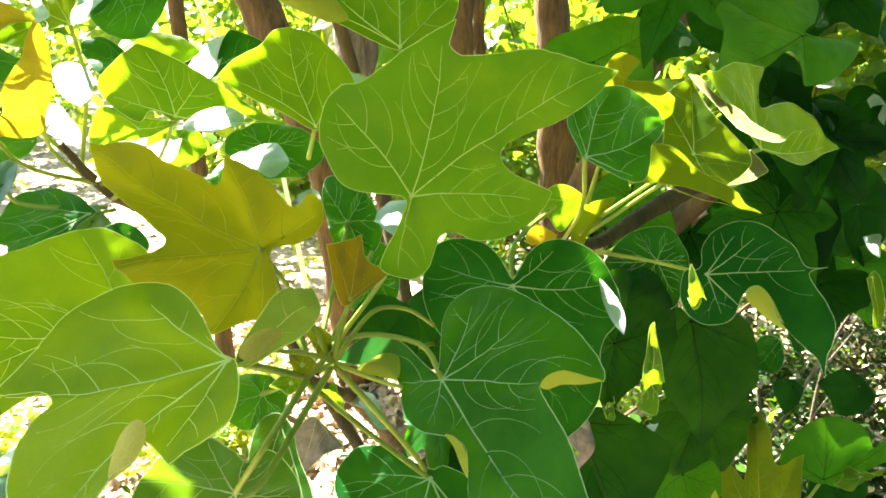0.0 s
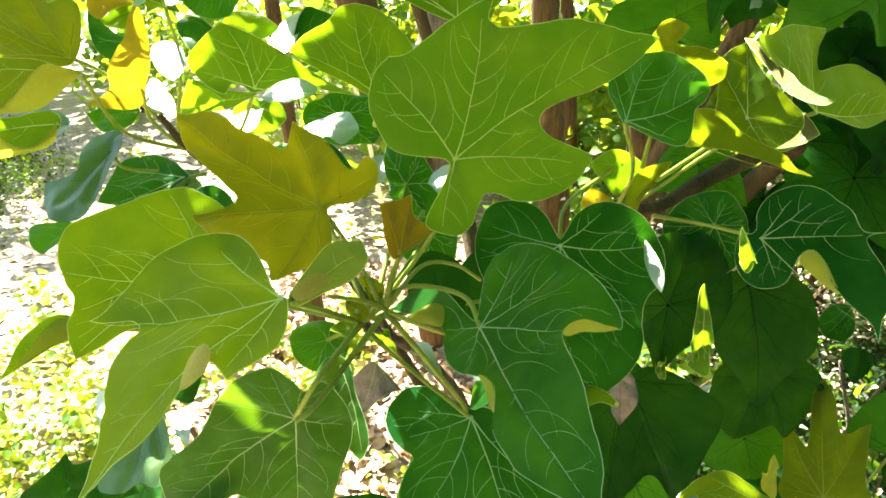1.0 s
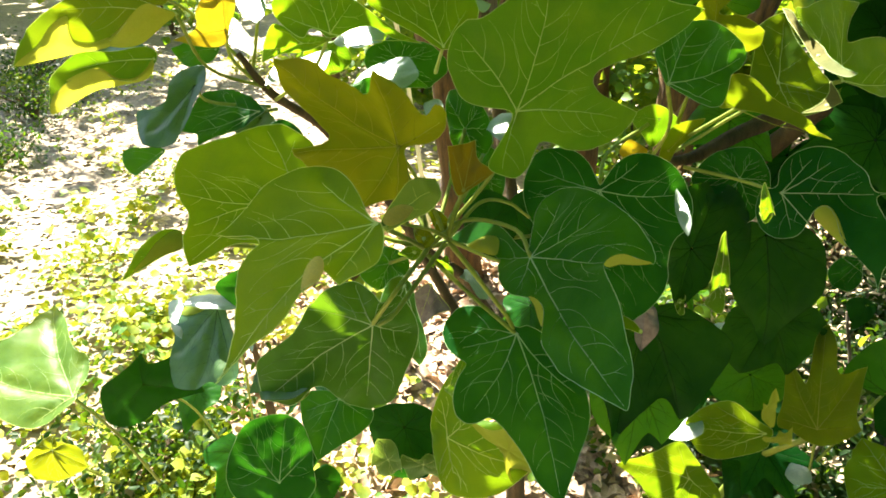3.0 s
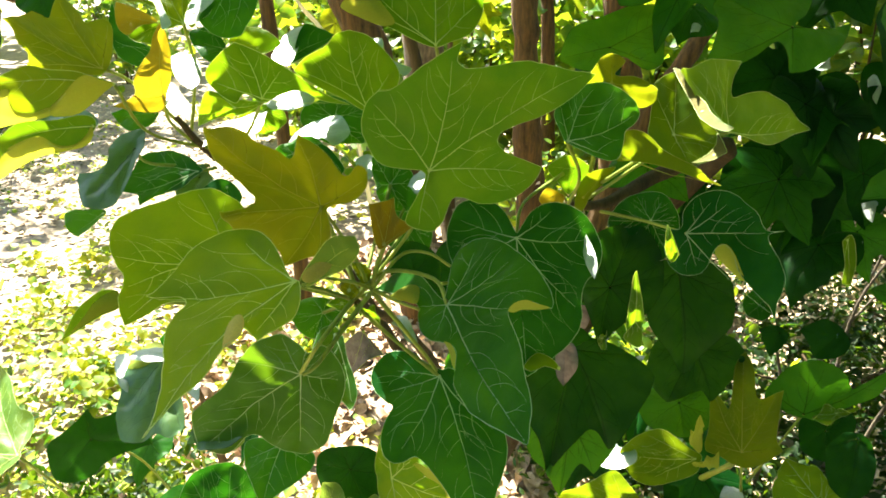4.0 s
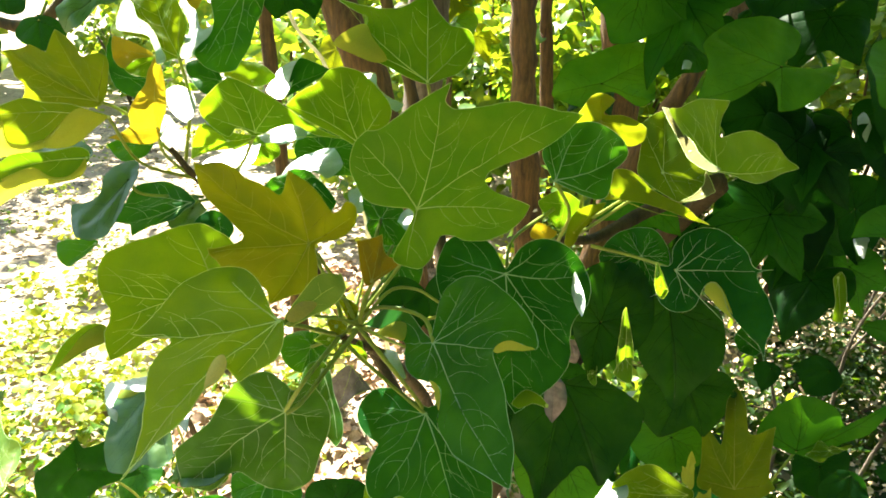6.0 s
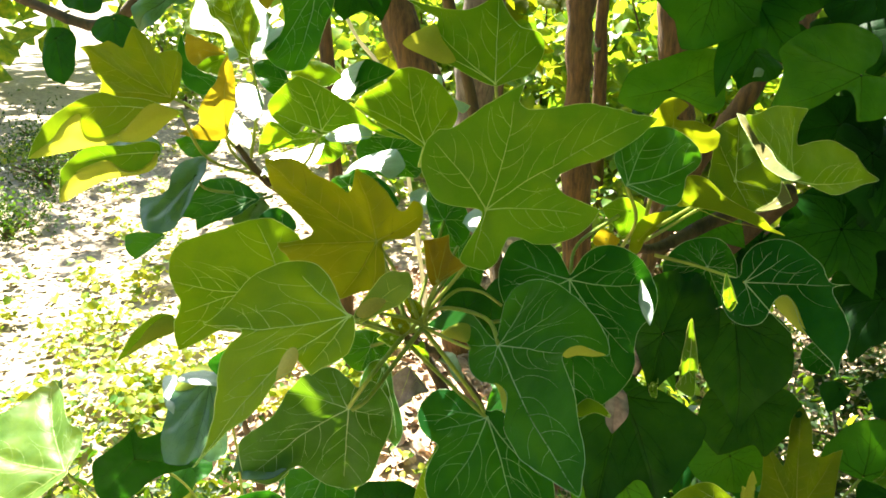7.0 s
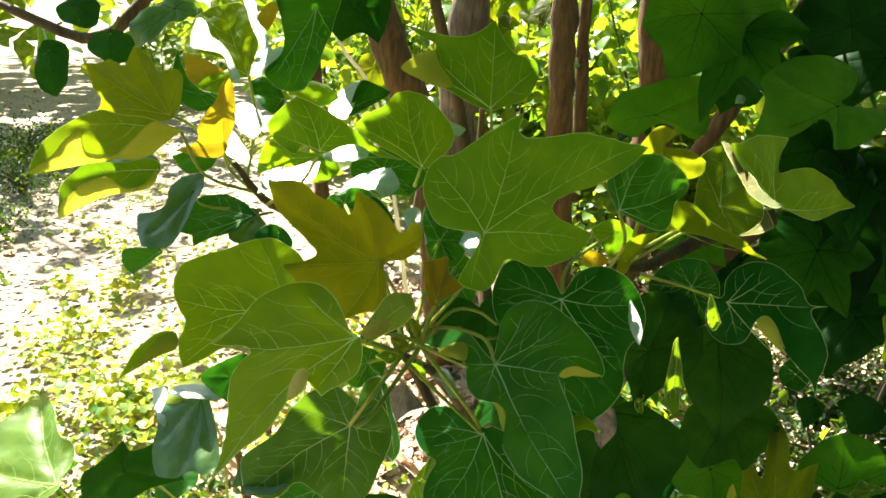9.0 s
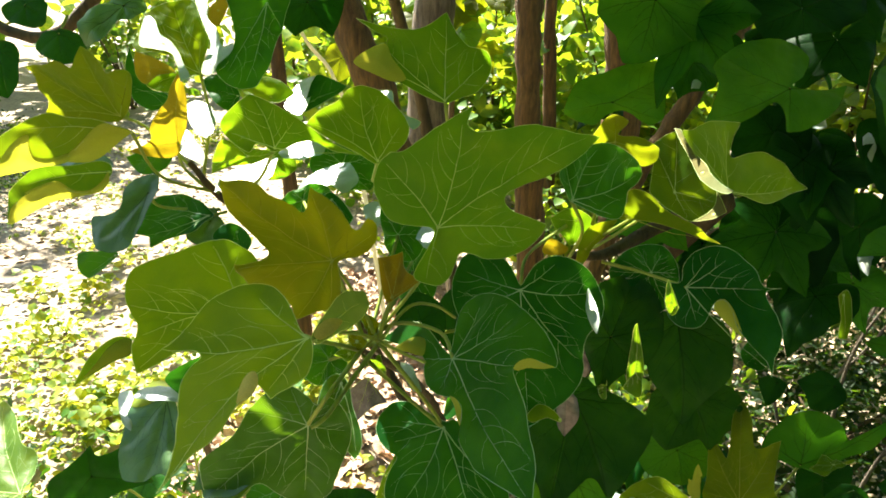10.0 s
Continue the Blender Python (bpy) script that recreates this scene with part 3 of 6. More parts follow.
# low weeds: rosettes of small round leaves on thin stalks
p, rng = scatter(1000, (-4.2, 0.8), (1.0, 6.0), 9, 0.22)
tufts = np.repeat(p, 9, axis=0)
tufts[:, :2] += rng.normal(size=(len(tufts), 2)) * 0.035
tufts[:, 2] += rng.uniform(0.01, 0.11, len(tufts))
nrm = np.column_stack([rng.normal(size=(len(tufts), 2)) * 0.6, np.ones(len(tufts))])
tagged(part_of("weeds", small_leaves(tufts, nrm, rng.uniform(0.012, 0.036, len(tufts)), 0.55, 0.2, 3), WEED), "sunlit yellow-green low weeds spreading over the ground", "weeds", kind="stuff")


p, rng = scatter(230, (-2.3, -0.45), (0.9, 2.6), 19, 0.26, 3.2)
tufts = np.repeat(p, 18, axis=0)
tufts[:, :2] += rng.normal(size=(len(tufts), 2)) * 0.042
tufts[:, 2] += 0.02 + 0.15 * np.repeat(rng.uniform(0.4, 1.0, len(p)), 18) * rng.uniform(0.1, 1.0, len(tufts))
nrm = np.column_stack([rng.normal(size=(len(tufts), 2)) * 0.6, np.ones(len(tufts))])
tagged(part_of("weeds", small_leaves(tufts, nrm, rng.uniform(0.014, 0.042, len(tufts)), 0.62, 0.25, 6), WEED), "thick mat of small round yellow-green weeds", "weeds", kind="stuff")


# ---- trees and undergrowth behind ----
# gaps in the crowns where sun flecks come through to the shrub
FLECKS = [((0.21, 0.70, 1.18), 0.06), ((0.30, 0.68, 1.16), 0.07), ((0.18, 0.60, 1.00), 0.09), ((-0.02, 3.35, 1.35), 0.3), ((0.5, 3.7, 1.2), 0.25), ((0.95, 3.7, 1.1), 0.2), ((-0.165, 0.415, 0.935), 0.05), ((0.56, 0.97, 1.16), 0.06), ((0.65, 0.98, 1.13), 0.03), ((0.70, 1.0, 0.92), 0.03), ((0.33, 0.98, 1.17), 0.06), ((0.38, 1.00, 1.21), 0.06), ((0.28, 0.70, 0.83), 0.065), ((0.30, 0.82, 0.54), 0.07),
          ((0.29, 0.78, 0.49), 0.07), ((0.39, 0.82, 0.54), 0.06), ((0.66, 0.86, 0.66), 0.05), ((-0.38, 0.78, 1.16), 0.026), ((-0.18, 0.84, 1.07), 0.06), ((-0.21, 1.59, 0.03), 0.26)]

# small gaps over the shrub
GAPS_HIGH = [(-0.14, 0.72, 1.2), (-0.29, 0.74, 1.17), (-0.27, 0.74, 1.15), (-0.28, 0.75, 1.19), (-0.36, 0.77, 1.2), (-0.39, 0.78, 1.14), (-0.21, 0.86, 1.2), (-0.1, 0.76, 1.26)]
GAPS_WHITE = [(-0.20, 0.78, 1.13), (-0.17, 0.80, 1.135), (-0.23, 0.77, 1.125), (-0.29, 0.82, 1.09), (-0.31, 0.80, 1.085), (-0.26, 0.83, 1.095), (-0.17, 0.84, 1.075), (-0.20, 0.83, 1.07), (-0.14, 0.84, 1.08), (-0.10, 0.80, 1.035), (-0.01, 0.62, 1.07), (-0.22, 0.86, 1.19), (-0.13, 0.72, 1.20), (-0.12, 0.735, 1.21), (0.23, 0.70, 1.18), (0.16, 0.76, 1.0), (0.2, 0.75, 1.03)]
GAPS_WHITE += [(-0.115, 0.30, 1.07), (0.30, 0.80, 0.545), (0.315, 0.79, 0.55), (0.28, 0.80, 0.54), (0.29, 0.68, 1.17), (0.31, 0.68, 1.15)]
GAPS_HIGH += [(-0.33, 0.88, 1.28), (-0.31, 0.82, 1.26), (-0.37, 0.94, 1.31), (-0.42, 0.81, 1.22), (-0.27, 0.86, 1.2), (-0.23, 0.88, 1.19), (-0.22, 0.9, 1.2), (-0.08, 0.83, 1.19), (-0.08, 0.75, 1.21)]
GAPS_SIDE = [(-0.375, 0.824, 1.123), (-0.35, 0.87, 1.3), (-0.32, 0.77, 1.16), (-0.34, 0.8, 1.18), (-0.4, 0.81, 1.27), (-0.1, 0.74, 1.21), (-0.26, 0.75, 1.19), (0.19, 0.69, 1.2), (0.25, 0.71, 1.16), (0.21, 0.69, 1.2), (0.28, 0.75, 1.17), (0.3, 0.68, 1.16), (0.32, 0.68, 1.14), (0.33, 0.66, 1.1), (0.3, 0.69, 0.97), (0.26, 0.7, 0.87), (0.26, 0.7, 0.85), (0.18, 0.6, 1.0), (0.05, 0.66, 1.01)]
GAPS_LOW = [(-0.16, 0.42, 0.94), (-0.525, 0.677, 1.13), (-0.49, 0.678, 1.081), (0.25, 0.68, 0.65), (0.53, 1.05, 0.39), (0.26, 0.7, 0.85), (-0.0, 0.7, 0.53), (0.59, 0.87, 0.69), (-0.17, 0.7, 0.52), (0.24, 0.76, 0.52), (0.18, 1.3, 0.01)]
GAPS = [f for f in FLECKS if 0.45 < f[0][1] < 1.1] + [(at, 0.02) for at in GAPS_HIGH + GAPS_WHITE + GAPS_SIDE + GAPS_LOW]
FLECKS += GAPS
speck = random.Random(3)
FLECKS += [((speck.uniform(0.6, 2.1), speck.uniform(1.3, 3.0), 0.12), speck.uniform(0.035, 0.085)) for _ in range(110)]


def shaded(places, shift=(0, 0, 0), margin=0.0):
    """Which places leave the sun flecks free."""
    p = np.asarray(places) + np.array(shift)
    free = np.ones(len(p), bool)
    for at, r in FLECKS:
        d = p - np.array(at)
        along = d @ np.array(SUN)
        free &= (along < 0.1) | (np.linalg.norm(d - along[:, None] * np.array(SUN), axis=1) > r + margin)
    return free


def tree(line, radii, mat, label, crown=None, leaves=0, size=0.11, seed=1):
    base = tagged(new("tree"), label, "tree", "trees behind the shrub")
    base.location = (line[0][0], line[0][1], 0)
    shift = Vector(base.location)
    local = [Vector(q) - shift for q in line]
    part("trunk", tube(local, radii, 14, 10, 0.3, seed), mat, base)
    if crown:
        rng = np.random.RandomState(seed)
        places, normals = [], []
        top = local[-1]
        for k in range(crown[3]):
            c = np.array(crown[:3]) - np.array(shift) + rng.normal(size=3) * np.array(crown[4])
            mid = Vector(c) * 0.5 + top * 0.5 + Vector(rng.normal(size=3)) * 0.08
            part("branch", tube([top - Vector((0, 0, 0.25)), mid, Vector(c)], (radii[-1] * 0.6, 0.015, 0.005), 6, 5, 0.15, k), mat, base)
            m = leaves // crown[3]
            places.append(c + rng.normal(size=(m, 3)) * np.array((0.28, 0.28, 0.2)))
            normals.append(rng.normal(size=(m, 3)) * 0.6 + np.array((-0.1, -0.1, 0.9)))
        places, normals = np.concatenate(places), np.concatenate(normals)
        free = shaded(places, shift, 0.12 * size)
        places, normals = places[free], normals[free]
        part_of("crown", small_leaves(places, normals, rng.uniform(0.6, 1.2, len(places)) * size, 0.5, 0.25, seed), FOLIAGE, base)["kind"] = "stuff"
    return base


def bush(x, y, radius, height, leaves, size, seed, mat=None, label="green bush with small leaves under the trees"):
    base = tagged(new("bush"), label, "bush", "undergrowth behind the shrub")
    base.location = (x, y, 0)
    rng = np.random.RandomState(seed)
    for k in range(7):
        a = rng.uniform(0, 2 * math.pi)
        out = Vector((math.cos(a), math.sin(a), 0)) * radius * rng.uniform(0.3, 0.8)
        part("stem", tube([(0, 0, -0.02), out * 0.4 + Vector((0, 0, height * 0.45)), out + Vector((0, 0, height * rng.uniform(0.7, 1.0)))], (0.012, 0.008, 0.003), 6, 5, 0.2, k), TWIG, base)
    clumps = rng.normal(size=(max(8, leaves // 60), 3)) * np.array((radius * 0.5, radius * 0.5, height * 0.26)) + np.array((0, 0, height * 0.52))
    places = clumps[rng.randint(len(clumps), size=leaves)] + rng.normal(size=(leaves, 3)) * 0.11
    places[:, 2] = np.abs(places[:, 2]) + 0.02
    normals = rng.normal(size=(leaves, 3)) * 0.7 + np.array((-0.1, -0.2, 0.8))
    free = shaded(places, base.location)
    places, normals = places[free], normals[free]
    leaves = len(places)
    part_of("foliage", small_leaves(places, normals, rng.uniform(0.6, 1.3, leaves) * size, 0.5 if mat is None else 0.3, 0.25, seed), mat or FOLIAGE, base)["kind"] = "stuff"
    return base


tree([(0.29, 2.55, -0.05), (0.235, 2.5, 0.6), (0.209, 2.5, 0.9), (0.19, 2.5, 1.27), (0.15, 2.55, 2.2), (0.2, 2.6, 3.0)], (0.065, 0.052, 0.048, 0.046, 0.042, 0.03), BARK, "slender brown tree trunk with rough bark", (0.75, 2.4, 3.0, 14, (0.45, 0.6, 0.35)), 2000, 0.13, 11)
tree([(0.40, 3.2, -0.05), (0.34, 3.2, 1.0), (0.324, 3.2, 1.3), (0.3, 3.3, 3.0)], (0.04, 0.03, 0.026, 0.022), BARK, "thin dark tree trunk behind another trunk", (1.2, 3.6, 3.0, 8, (0.5, 0.5, 0.4)), 900, 0.12, 12)
tree([(0.68, 2.85, -0.05), (0.60, 2.8, 1.0), (0.563, 2.8, 1.3), (0.5, 2.85, 2.4), (0.55, 2.9, 3.0)], (0.09, 0.07, 0.068, 0.06, 0.05), BARK, "reddish brown tree trunk with peeling bark", (1.5, 2.6, 3.0, 16, (0.6, 0.7, 0.4)), 2400, 0.13, 13)
tree([(-0.15, 2.25, -0.05), (-0.23, 2.2, 0.7), (-0.315, 2.2, 1.0), (-0.41, 2.2, 1.25), (-0.6, 2.25, 1.9), (-0.75, 2.3, 2.7)], (0.07, 0.062, 0.058, 0.058, 0.05, 0.04), BARK, "thick brown leaning tree trunk with cracked bark", (-0.5, 2.6, 3.3, 10, (0.3, 0.25, 0.2)), 900, 0.12, 14)
tree([(-0.25, 2.15, -0.05), (-0.36, 2.1, 0.8), (-0.43, 2.08, 1.06), (-0.55, 2.08, 1.25), (-0.75, 2.1, 1.9)], (0.008, 0.007, 0.006, 0.006, 0.004), STEM_SUNLIT, "leaning stem beside a trunk, sunlight put into its pale colour", None, 0, 0.1, 15)
tree([(-0.25, 3.0, -0.05), (-0.21, 3.0, 0.9), (-0.18, 3.0, 1.25), (-0.1, 3.1, 2.6)], (0.1, 0.09, 0.085, 0.06), BARK_GREY, "grey tree trunk half hidden by leaves", (0.9, 3.6, 3.2, 8, (0.5, 0.5, 0.4)), 800, 0.12, 16)
tree([(-0.53, 2.0, -0.05), (-0.56, 2.0, 0.6), (-0.584, 2.0, 1.16), (-0.62, 2.05, 1.9)], (0.028, 0.024, 0.021, 0.012), BARK, "thin reddish sapling stem", None, 0, 0.1, 17)
tree([(0.35, 2.2, -0.05), (0.5, 2.1, 0.65), (0.647, 2.07, 0.978), (0.76, 2.1, 1.172), (0.834, 2.15, 1.27), (1.1, 2.3, 1.8)], (0.04, 0.034, 0.03, 0.028, 0.024, 0.012), BARK, "grey leaning branch-like tree stem", None, 0, 0.1, 18)

# two unseen trees at the left, added to cast shade on the ground
tree([(-5.6, 6.2, -0.05), (-5.5, 6.2, 1.2), (-5.2, 6.2, 2.4), (-5.0, 6.2, 2.9)], (0.12, 0.1, 0.08, 0.05), BARK, "unseen leafy tree added to shade the ground", (-5.3, 7.0, 3.2, 14, (0.7, 0.6, 0.3)), 1500, 0.14, 20)

tree([(-6.0, 6.4, -0.05), (-5.9, 6.4, 1.3), (-5.6, 6.3, 2.4), (-5.2, 6.2, 3.0)], (0.12, 0.1, 0.08, 0.05), BARK, "unseen leafy tree added to dapple the clearing with shade", (-4.0, 6.0, 3.2, 14, (0.9, 0.8, 0.25)), 240, 0.14, 21)

for k, (x, y, r, h, m, s) in enumerate([
    (0.9, 3.9, 0.7, 1.5, 2200, 0.08), (0.1, 4.4, 0.7, 1.7, 2400, 0.09), (-0.7, 4.9, 0.6, 1.6, 1800, 0.08), (1.9, 3.4, 0.7, 1.5, 2200, 0.08), (1.6, 4.8, 0.9, 2.2, 2600, 0.1),
    (2.8, 4.2, 0.9, 2.2, 2400, 0.1), (0.55, 3.0, 0.4, 0.6, 1000, 0.05), (2.3, 1.9, 0.4, 0.8, 1800, 0.05), (0.5, 1.7, 0.25, 0.3, 900, 0.035), (-1.5, 5.6, 0.7, 1.3, 1500, 0.08), (-3.6, 7.0, 0.6, 0.9, 1200, 0.08)]):
    bush(x, y, r, h, m, s, 40 + k)

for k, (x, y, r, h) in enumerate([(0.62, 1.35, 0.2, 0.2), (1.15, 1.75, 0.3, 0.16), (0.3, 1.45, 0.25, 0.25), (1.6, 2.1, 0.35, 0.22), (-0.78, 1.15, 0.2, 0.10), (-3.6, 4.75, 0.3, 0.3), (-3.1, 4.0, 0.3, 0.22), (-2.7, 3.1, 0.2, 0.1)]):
    bush(x, y, r, h, 1100, 0.026, 60 + k, UNDERGROWTH_SHADE, "undergrowth with tiny leaves, shade put into its dark colour")

for k, (x, y, r, h) in enumerate([(1.2, 2.5, 0.4, 0.4), (1.8, 2.3, 0.45, 0.32), (0.65, 2.4, 0.3, 0.35), (1.5, 3.0, 0.5, 0.35)]):
    bush(x, y, r, h, 1500, 0.026, 70 + k, LITTER, "dry brush with pale dead leaves catching the sun")
    bush(x + 0.05, y + 0.2, r, h, 900, 0.03, 75 + k, UNDERGROWTH_SHADE, "undergrowth with small leaves, shade put into its dark colour")

# unseen tree behind the viewpoint, added to keep sky light off the shrub
tree([(2.0, -0.9, -0.05), (1.95, -0.9, 1.2), (1.8, -0.85, 2.4), (1.7, -0.8, 3.0)], (0.11, 0.09, 0.08, 0.06), BARK, "unseen leafy tree added to hold back sky light", (1.1, -0.4, 3.0, 26, (0.85, 0.8, 0.3)), 3200, 0.15, 19)

# unseen bushes around the viewpoint, added to cut low sky and ground light
for k, (x, y, r, h) in enumerate([(-4.2, -1.2, 0.9, 2.2), (-3.0, -2.6, 0.9, 2.6), (-1.4, -3.2, 0.9, 2.8), (0.3, -3.3, 0.9, 2.6), (1.8, -2.9, 0.9, 2.8), (3.2, -1.9, 0.9, 2.6), (3.8, -0.2, 0.9, 2.6), (3.6, 1.6, 0.8, 2.2)]):
    bush(x, y, r, h, 2600, 0.15, 80 + k, None, "unseen tall bush added to cut low sky light")

behind = tagged(new("shrub"), "sunlit shrub with broad yellow-green leaves behind the trunks", "shrub")
part("branch", tube([(-0.1, 3.5, -0.02), (-0.12, 3.45, 0.7), (-0.08, 3.4, 1.3)], (0.02, 0.016, 0.006), 8, 6, 0.2, 7), TWIG, behind)

# far woods behind everything
rng = np.random.RandomState(77)
n = 40000
ang = rng.uniform(-math.pi, math.pi, n)
dist = rng.uniform(9, 15, n)
z = rng.gamma(2.2, 1.4, n)
lump = np.array([noise.noise(Vector((a * 5, d * 0.6, zz * 0.7))) for a, d, zz in zip(ang, dist, z)])
keep = (lump > -0.1) & (z < 4.5)
p = np.column_stack([np.sin(ang) * dist, np.cos(ang) * dist, z])[keep]
nrm = rng.normal(size=(len(p), 3)) * 0.7 + np.array((0, -0.2, 0.8))
tagged(part_of("woods", small_leaves(p, nrm, rng.uniform(0.18, 0.42, len(p)), 0.5, 0.25, 8), FOLIAGE), "sunlit green woods in the distance", "woods", kind="stuff")

# ---- the shrub ----
main = tagged(new("shrub"), "leafy green shrub with large lobed leaves and bronze young growth", "shrub")
low = tagged(new("shrub"), "low shaded shoot with lobed green and bronze leaves", "shrub")
sapling = tagged(new("shrub"), "low sunlit sapling with broad lobed green leaves", "shrub")
part("branch", tube([(0.06, 1.0, -0.02), (0.03, 0.95, 0.45), (-0.01, 0.84, 0.68), (-0.045, 0.68, 0.85), (-0.068, 0.58, 0.93), (-0.077, 0.53, 0.967)], (0.022, 0.015, 0.0095, 0.007, 0.005, 0.0042), 12, 7, 0.25, 1), TWIG, main)
part("branch", tube([(0.05, 0.95, 0.3), (0.35, 1.1, 0.8), (0.449, 0.98, 1.021), (0.329, 0.9, 1.004), (0.243, 0.85, 0.974), (0.179, 0.8, 0.985)], (0.02, 0.018, 0.015, 0.012, 0.008, 0.005), 10, 7, 0.25, 2), TWIG, main)
part("branch", tube([(0.04, 0.95, 0.4), (-0.18, 1.04, 0.75), (-0.29, 0.95, 0.95), (-0.334, 0.83, 1.042), (-0.37, 0.81, 1.10)], (0.011, 0.009, 0.007, 0.006, 0.004), 10, 7, 0.25, 3), TWIG, main)
part("branch", tube([(0.06, 0.98, 0.5), (0.5, 1.4, 0.75), (0.85, 1.25, 1.1), (0.9, 1.1, 1.5)], (0.016, 0.013, 0.010, 0.005), 10, 7, 0.25, 4), TWIG, main)
part("branch", tube([(0.06, 0.98, 0.5), (-0.05, 1.25, 1.0), (-0.15, 1.2, 1.4), (-0.22, 1.0, 1.62)], (0.016, 0.013, 0.010, 0.005), 10, 7, 0.25, 8), TWIG, main)
part("branch", tube([(-0.3, 1.3, 1.6), (-0.62, 1.2, 1.36), (-0.75, 1.15, 1.24), (-0.9, 1.15, 1.272), (-1.1, 1.15, 1.36)], (0.014, 0.012, 0.010, 0.006), 8, 7, 0.25, 9), TWIG, main)
part("branch", tube([(0.45, 1.1, -0.02), (0.48, 1.0, 0.3), (0.52, 0.87, 0.5), (0.56, 0.84, 0.62)], (0.009, 0.007, 0.005, 0.003), 8, 6, 0.2, 5), PETIOLE, low)
part("branch", tube([(-0.45, 1.1, -0.02), (-0.45, 1.0, 0.25), (-0.44, 0.92, 0.5), (-0.42, 0.85, 0.62)], (0.012, 0.01, 0.007, 0.004), 8, 6, 0.2, 6), TWIG, sapling)

# bare dead twigs in the brush
for k, line in enumerate([[(1.02, 1.5, 0.0), (1.0, 1.48, 0.45), (1.06, 1.46, 0.68)], [(0.75, 1.3, 0.0), (0.78, 1.28, 0.3), (0.74, 1.3, 0.5)], [(1.0, 1.35, 0.0), (1.02, 1.3, 0.3), (1.1, 1.32, 0.42)], [(0.9, 1.6, 0.0), (1.05, 1.6, 0.35), (1.1, 1.58, 0.62)]]):
    base = tagged(new("twig"), "thin grey dead twig standing in brush", "twig", "dead twigs in the brush")
    part("stem", tube(line, (0.006, 0.0045, 0.003), 7, 6, 0.2, k), BARK_GREY, base)
    part("shoot", tube([line[1], Vector(line[1]) + Vector((0.06, 0.0, 0.1)), Vector(line[1]) + Vector((0.09, -0.02, 0.2))], (0.003, 0.0025, 0.0015), 6, 5, 0.2, k), BARK_GREY, base)
leaf(main, "young", (-0.263, 0.75, 1.127), (-0.86, -0.35, -0.38), (0.26, -0.93, 0.28),
     [(0, 53), (7, 25), (129, 16), (164, 38), (263, 13), (304, 39)],
     (0, 3), [])
leaf(main, "white_glare", (-0.202, 0.78, 1.13), (0.7, 0.62, 0.36), (-0.16, -0.35, 0.92),
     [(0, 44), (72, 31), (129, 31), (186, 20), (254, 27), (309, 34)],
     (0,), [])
leaf(main, "white_glare", (-0.288, 0.82, 1.088), (-0.7, -0.65, -0.29), (-0.1, -0.32, 0.94),
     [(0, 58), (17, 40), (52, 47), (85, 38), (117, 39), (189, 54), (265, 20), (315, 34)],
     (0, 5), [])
leaf(main, "white_glare", (-0.173, 0.84, 1.074), (-0.97, -0.05, -0.22), (-0.19, -0.33, 0.92),
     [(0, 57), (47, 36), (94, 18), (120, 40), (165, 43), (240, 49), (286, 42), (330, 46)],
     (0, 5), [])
leaf(main, "white_glare", (-0.104, 0.8, 1.034), (0.01, -0.95, -0.31), (-0.23, -0.31, 0.92),
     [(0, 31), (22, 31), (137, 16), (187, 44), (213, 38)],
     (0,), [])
leaf(main, "white_glare", (-0.008, 0.62, 1.072), (0.07, -0.96, -0.29), (-0.3, -0.29, 0.91),
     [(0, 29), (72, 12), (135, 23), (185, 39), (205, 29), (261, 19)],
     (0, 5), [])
leaf(main, "dark", (-0.826, 1.1, 1.214), (0.17, -0.27, -0.95), (0.18, -0.94, 0.3),
     [(0, 82), (25, 60), (105, 32), (198, 18), (306, 36), (339, 70)],
     (0,), [(-0.898, 1.2, 1.251)])
leaf(main, "soft", (0.3, 1.0, 1.331), (-0.94, -0.31, -0.14), (0.16, -0.78, 0.6),
     [(0, 93), (30, 93), (49, 118), (82, 92), (116, 87), (135, 119), (164, 155), (191, 150), (251, 61), (329, 78)],
     (0, 4), [])
leaf(main, "dark", (0.519, 1.0, 1.324), (0.84, -0.21, -0.5), (0.16, -0.79, 0.6),
     [(0, 60), (37, 108), (60, 133), (104, 84), (174, 75), (230, 87), (262, 78), (297, 45)],
     (0,), [])
leaf(main, "soft", (0.607, 0.8, 1.225), (-0.37, -0.68, -0.63), (0.19, -0.72, 0.67),
     [(0, 66), (89, 32), (137, 60), (179, 82), (243, 60), (286, 64), (308, 61), (337, 69)],
     (0,), [])
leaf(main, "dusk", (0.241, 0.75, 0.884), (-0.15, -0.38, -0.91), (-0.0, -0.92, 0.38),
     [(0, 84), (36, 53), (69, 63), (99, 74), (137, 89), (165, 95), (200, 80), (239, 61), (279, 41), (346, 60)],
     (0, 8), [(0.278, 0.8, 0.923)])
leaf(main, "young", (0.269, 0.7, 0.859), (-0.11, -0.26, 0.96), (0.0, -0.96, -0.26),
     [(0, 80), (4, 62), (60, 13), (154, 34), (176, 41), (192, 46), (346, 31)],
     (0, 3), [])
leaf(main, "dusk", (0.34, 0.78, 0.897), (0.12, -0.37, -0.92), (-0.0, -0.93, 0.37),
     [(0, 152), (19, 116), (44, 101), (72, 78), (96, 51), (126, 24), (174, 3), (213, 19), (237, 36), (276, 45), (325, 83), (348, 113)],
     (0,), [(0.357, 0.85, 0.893)])
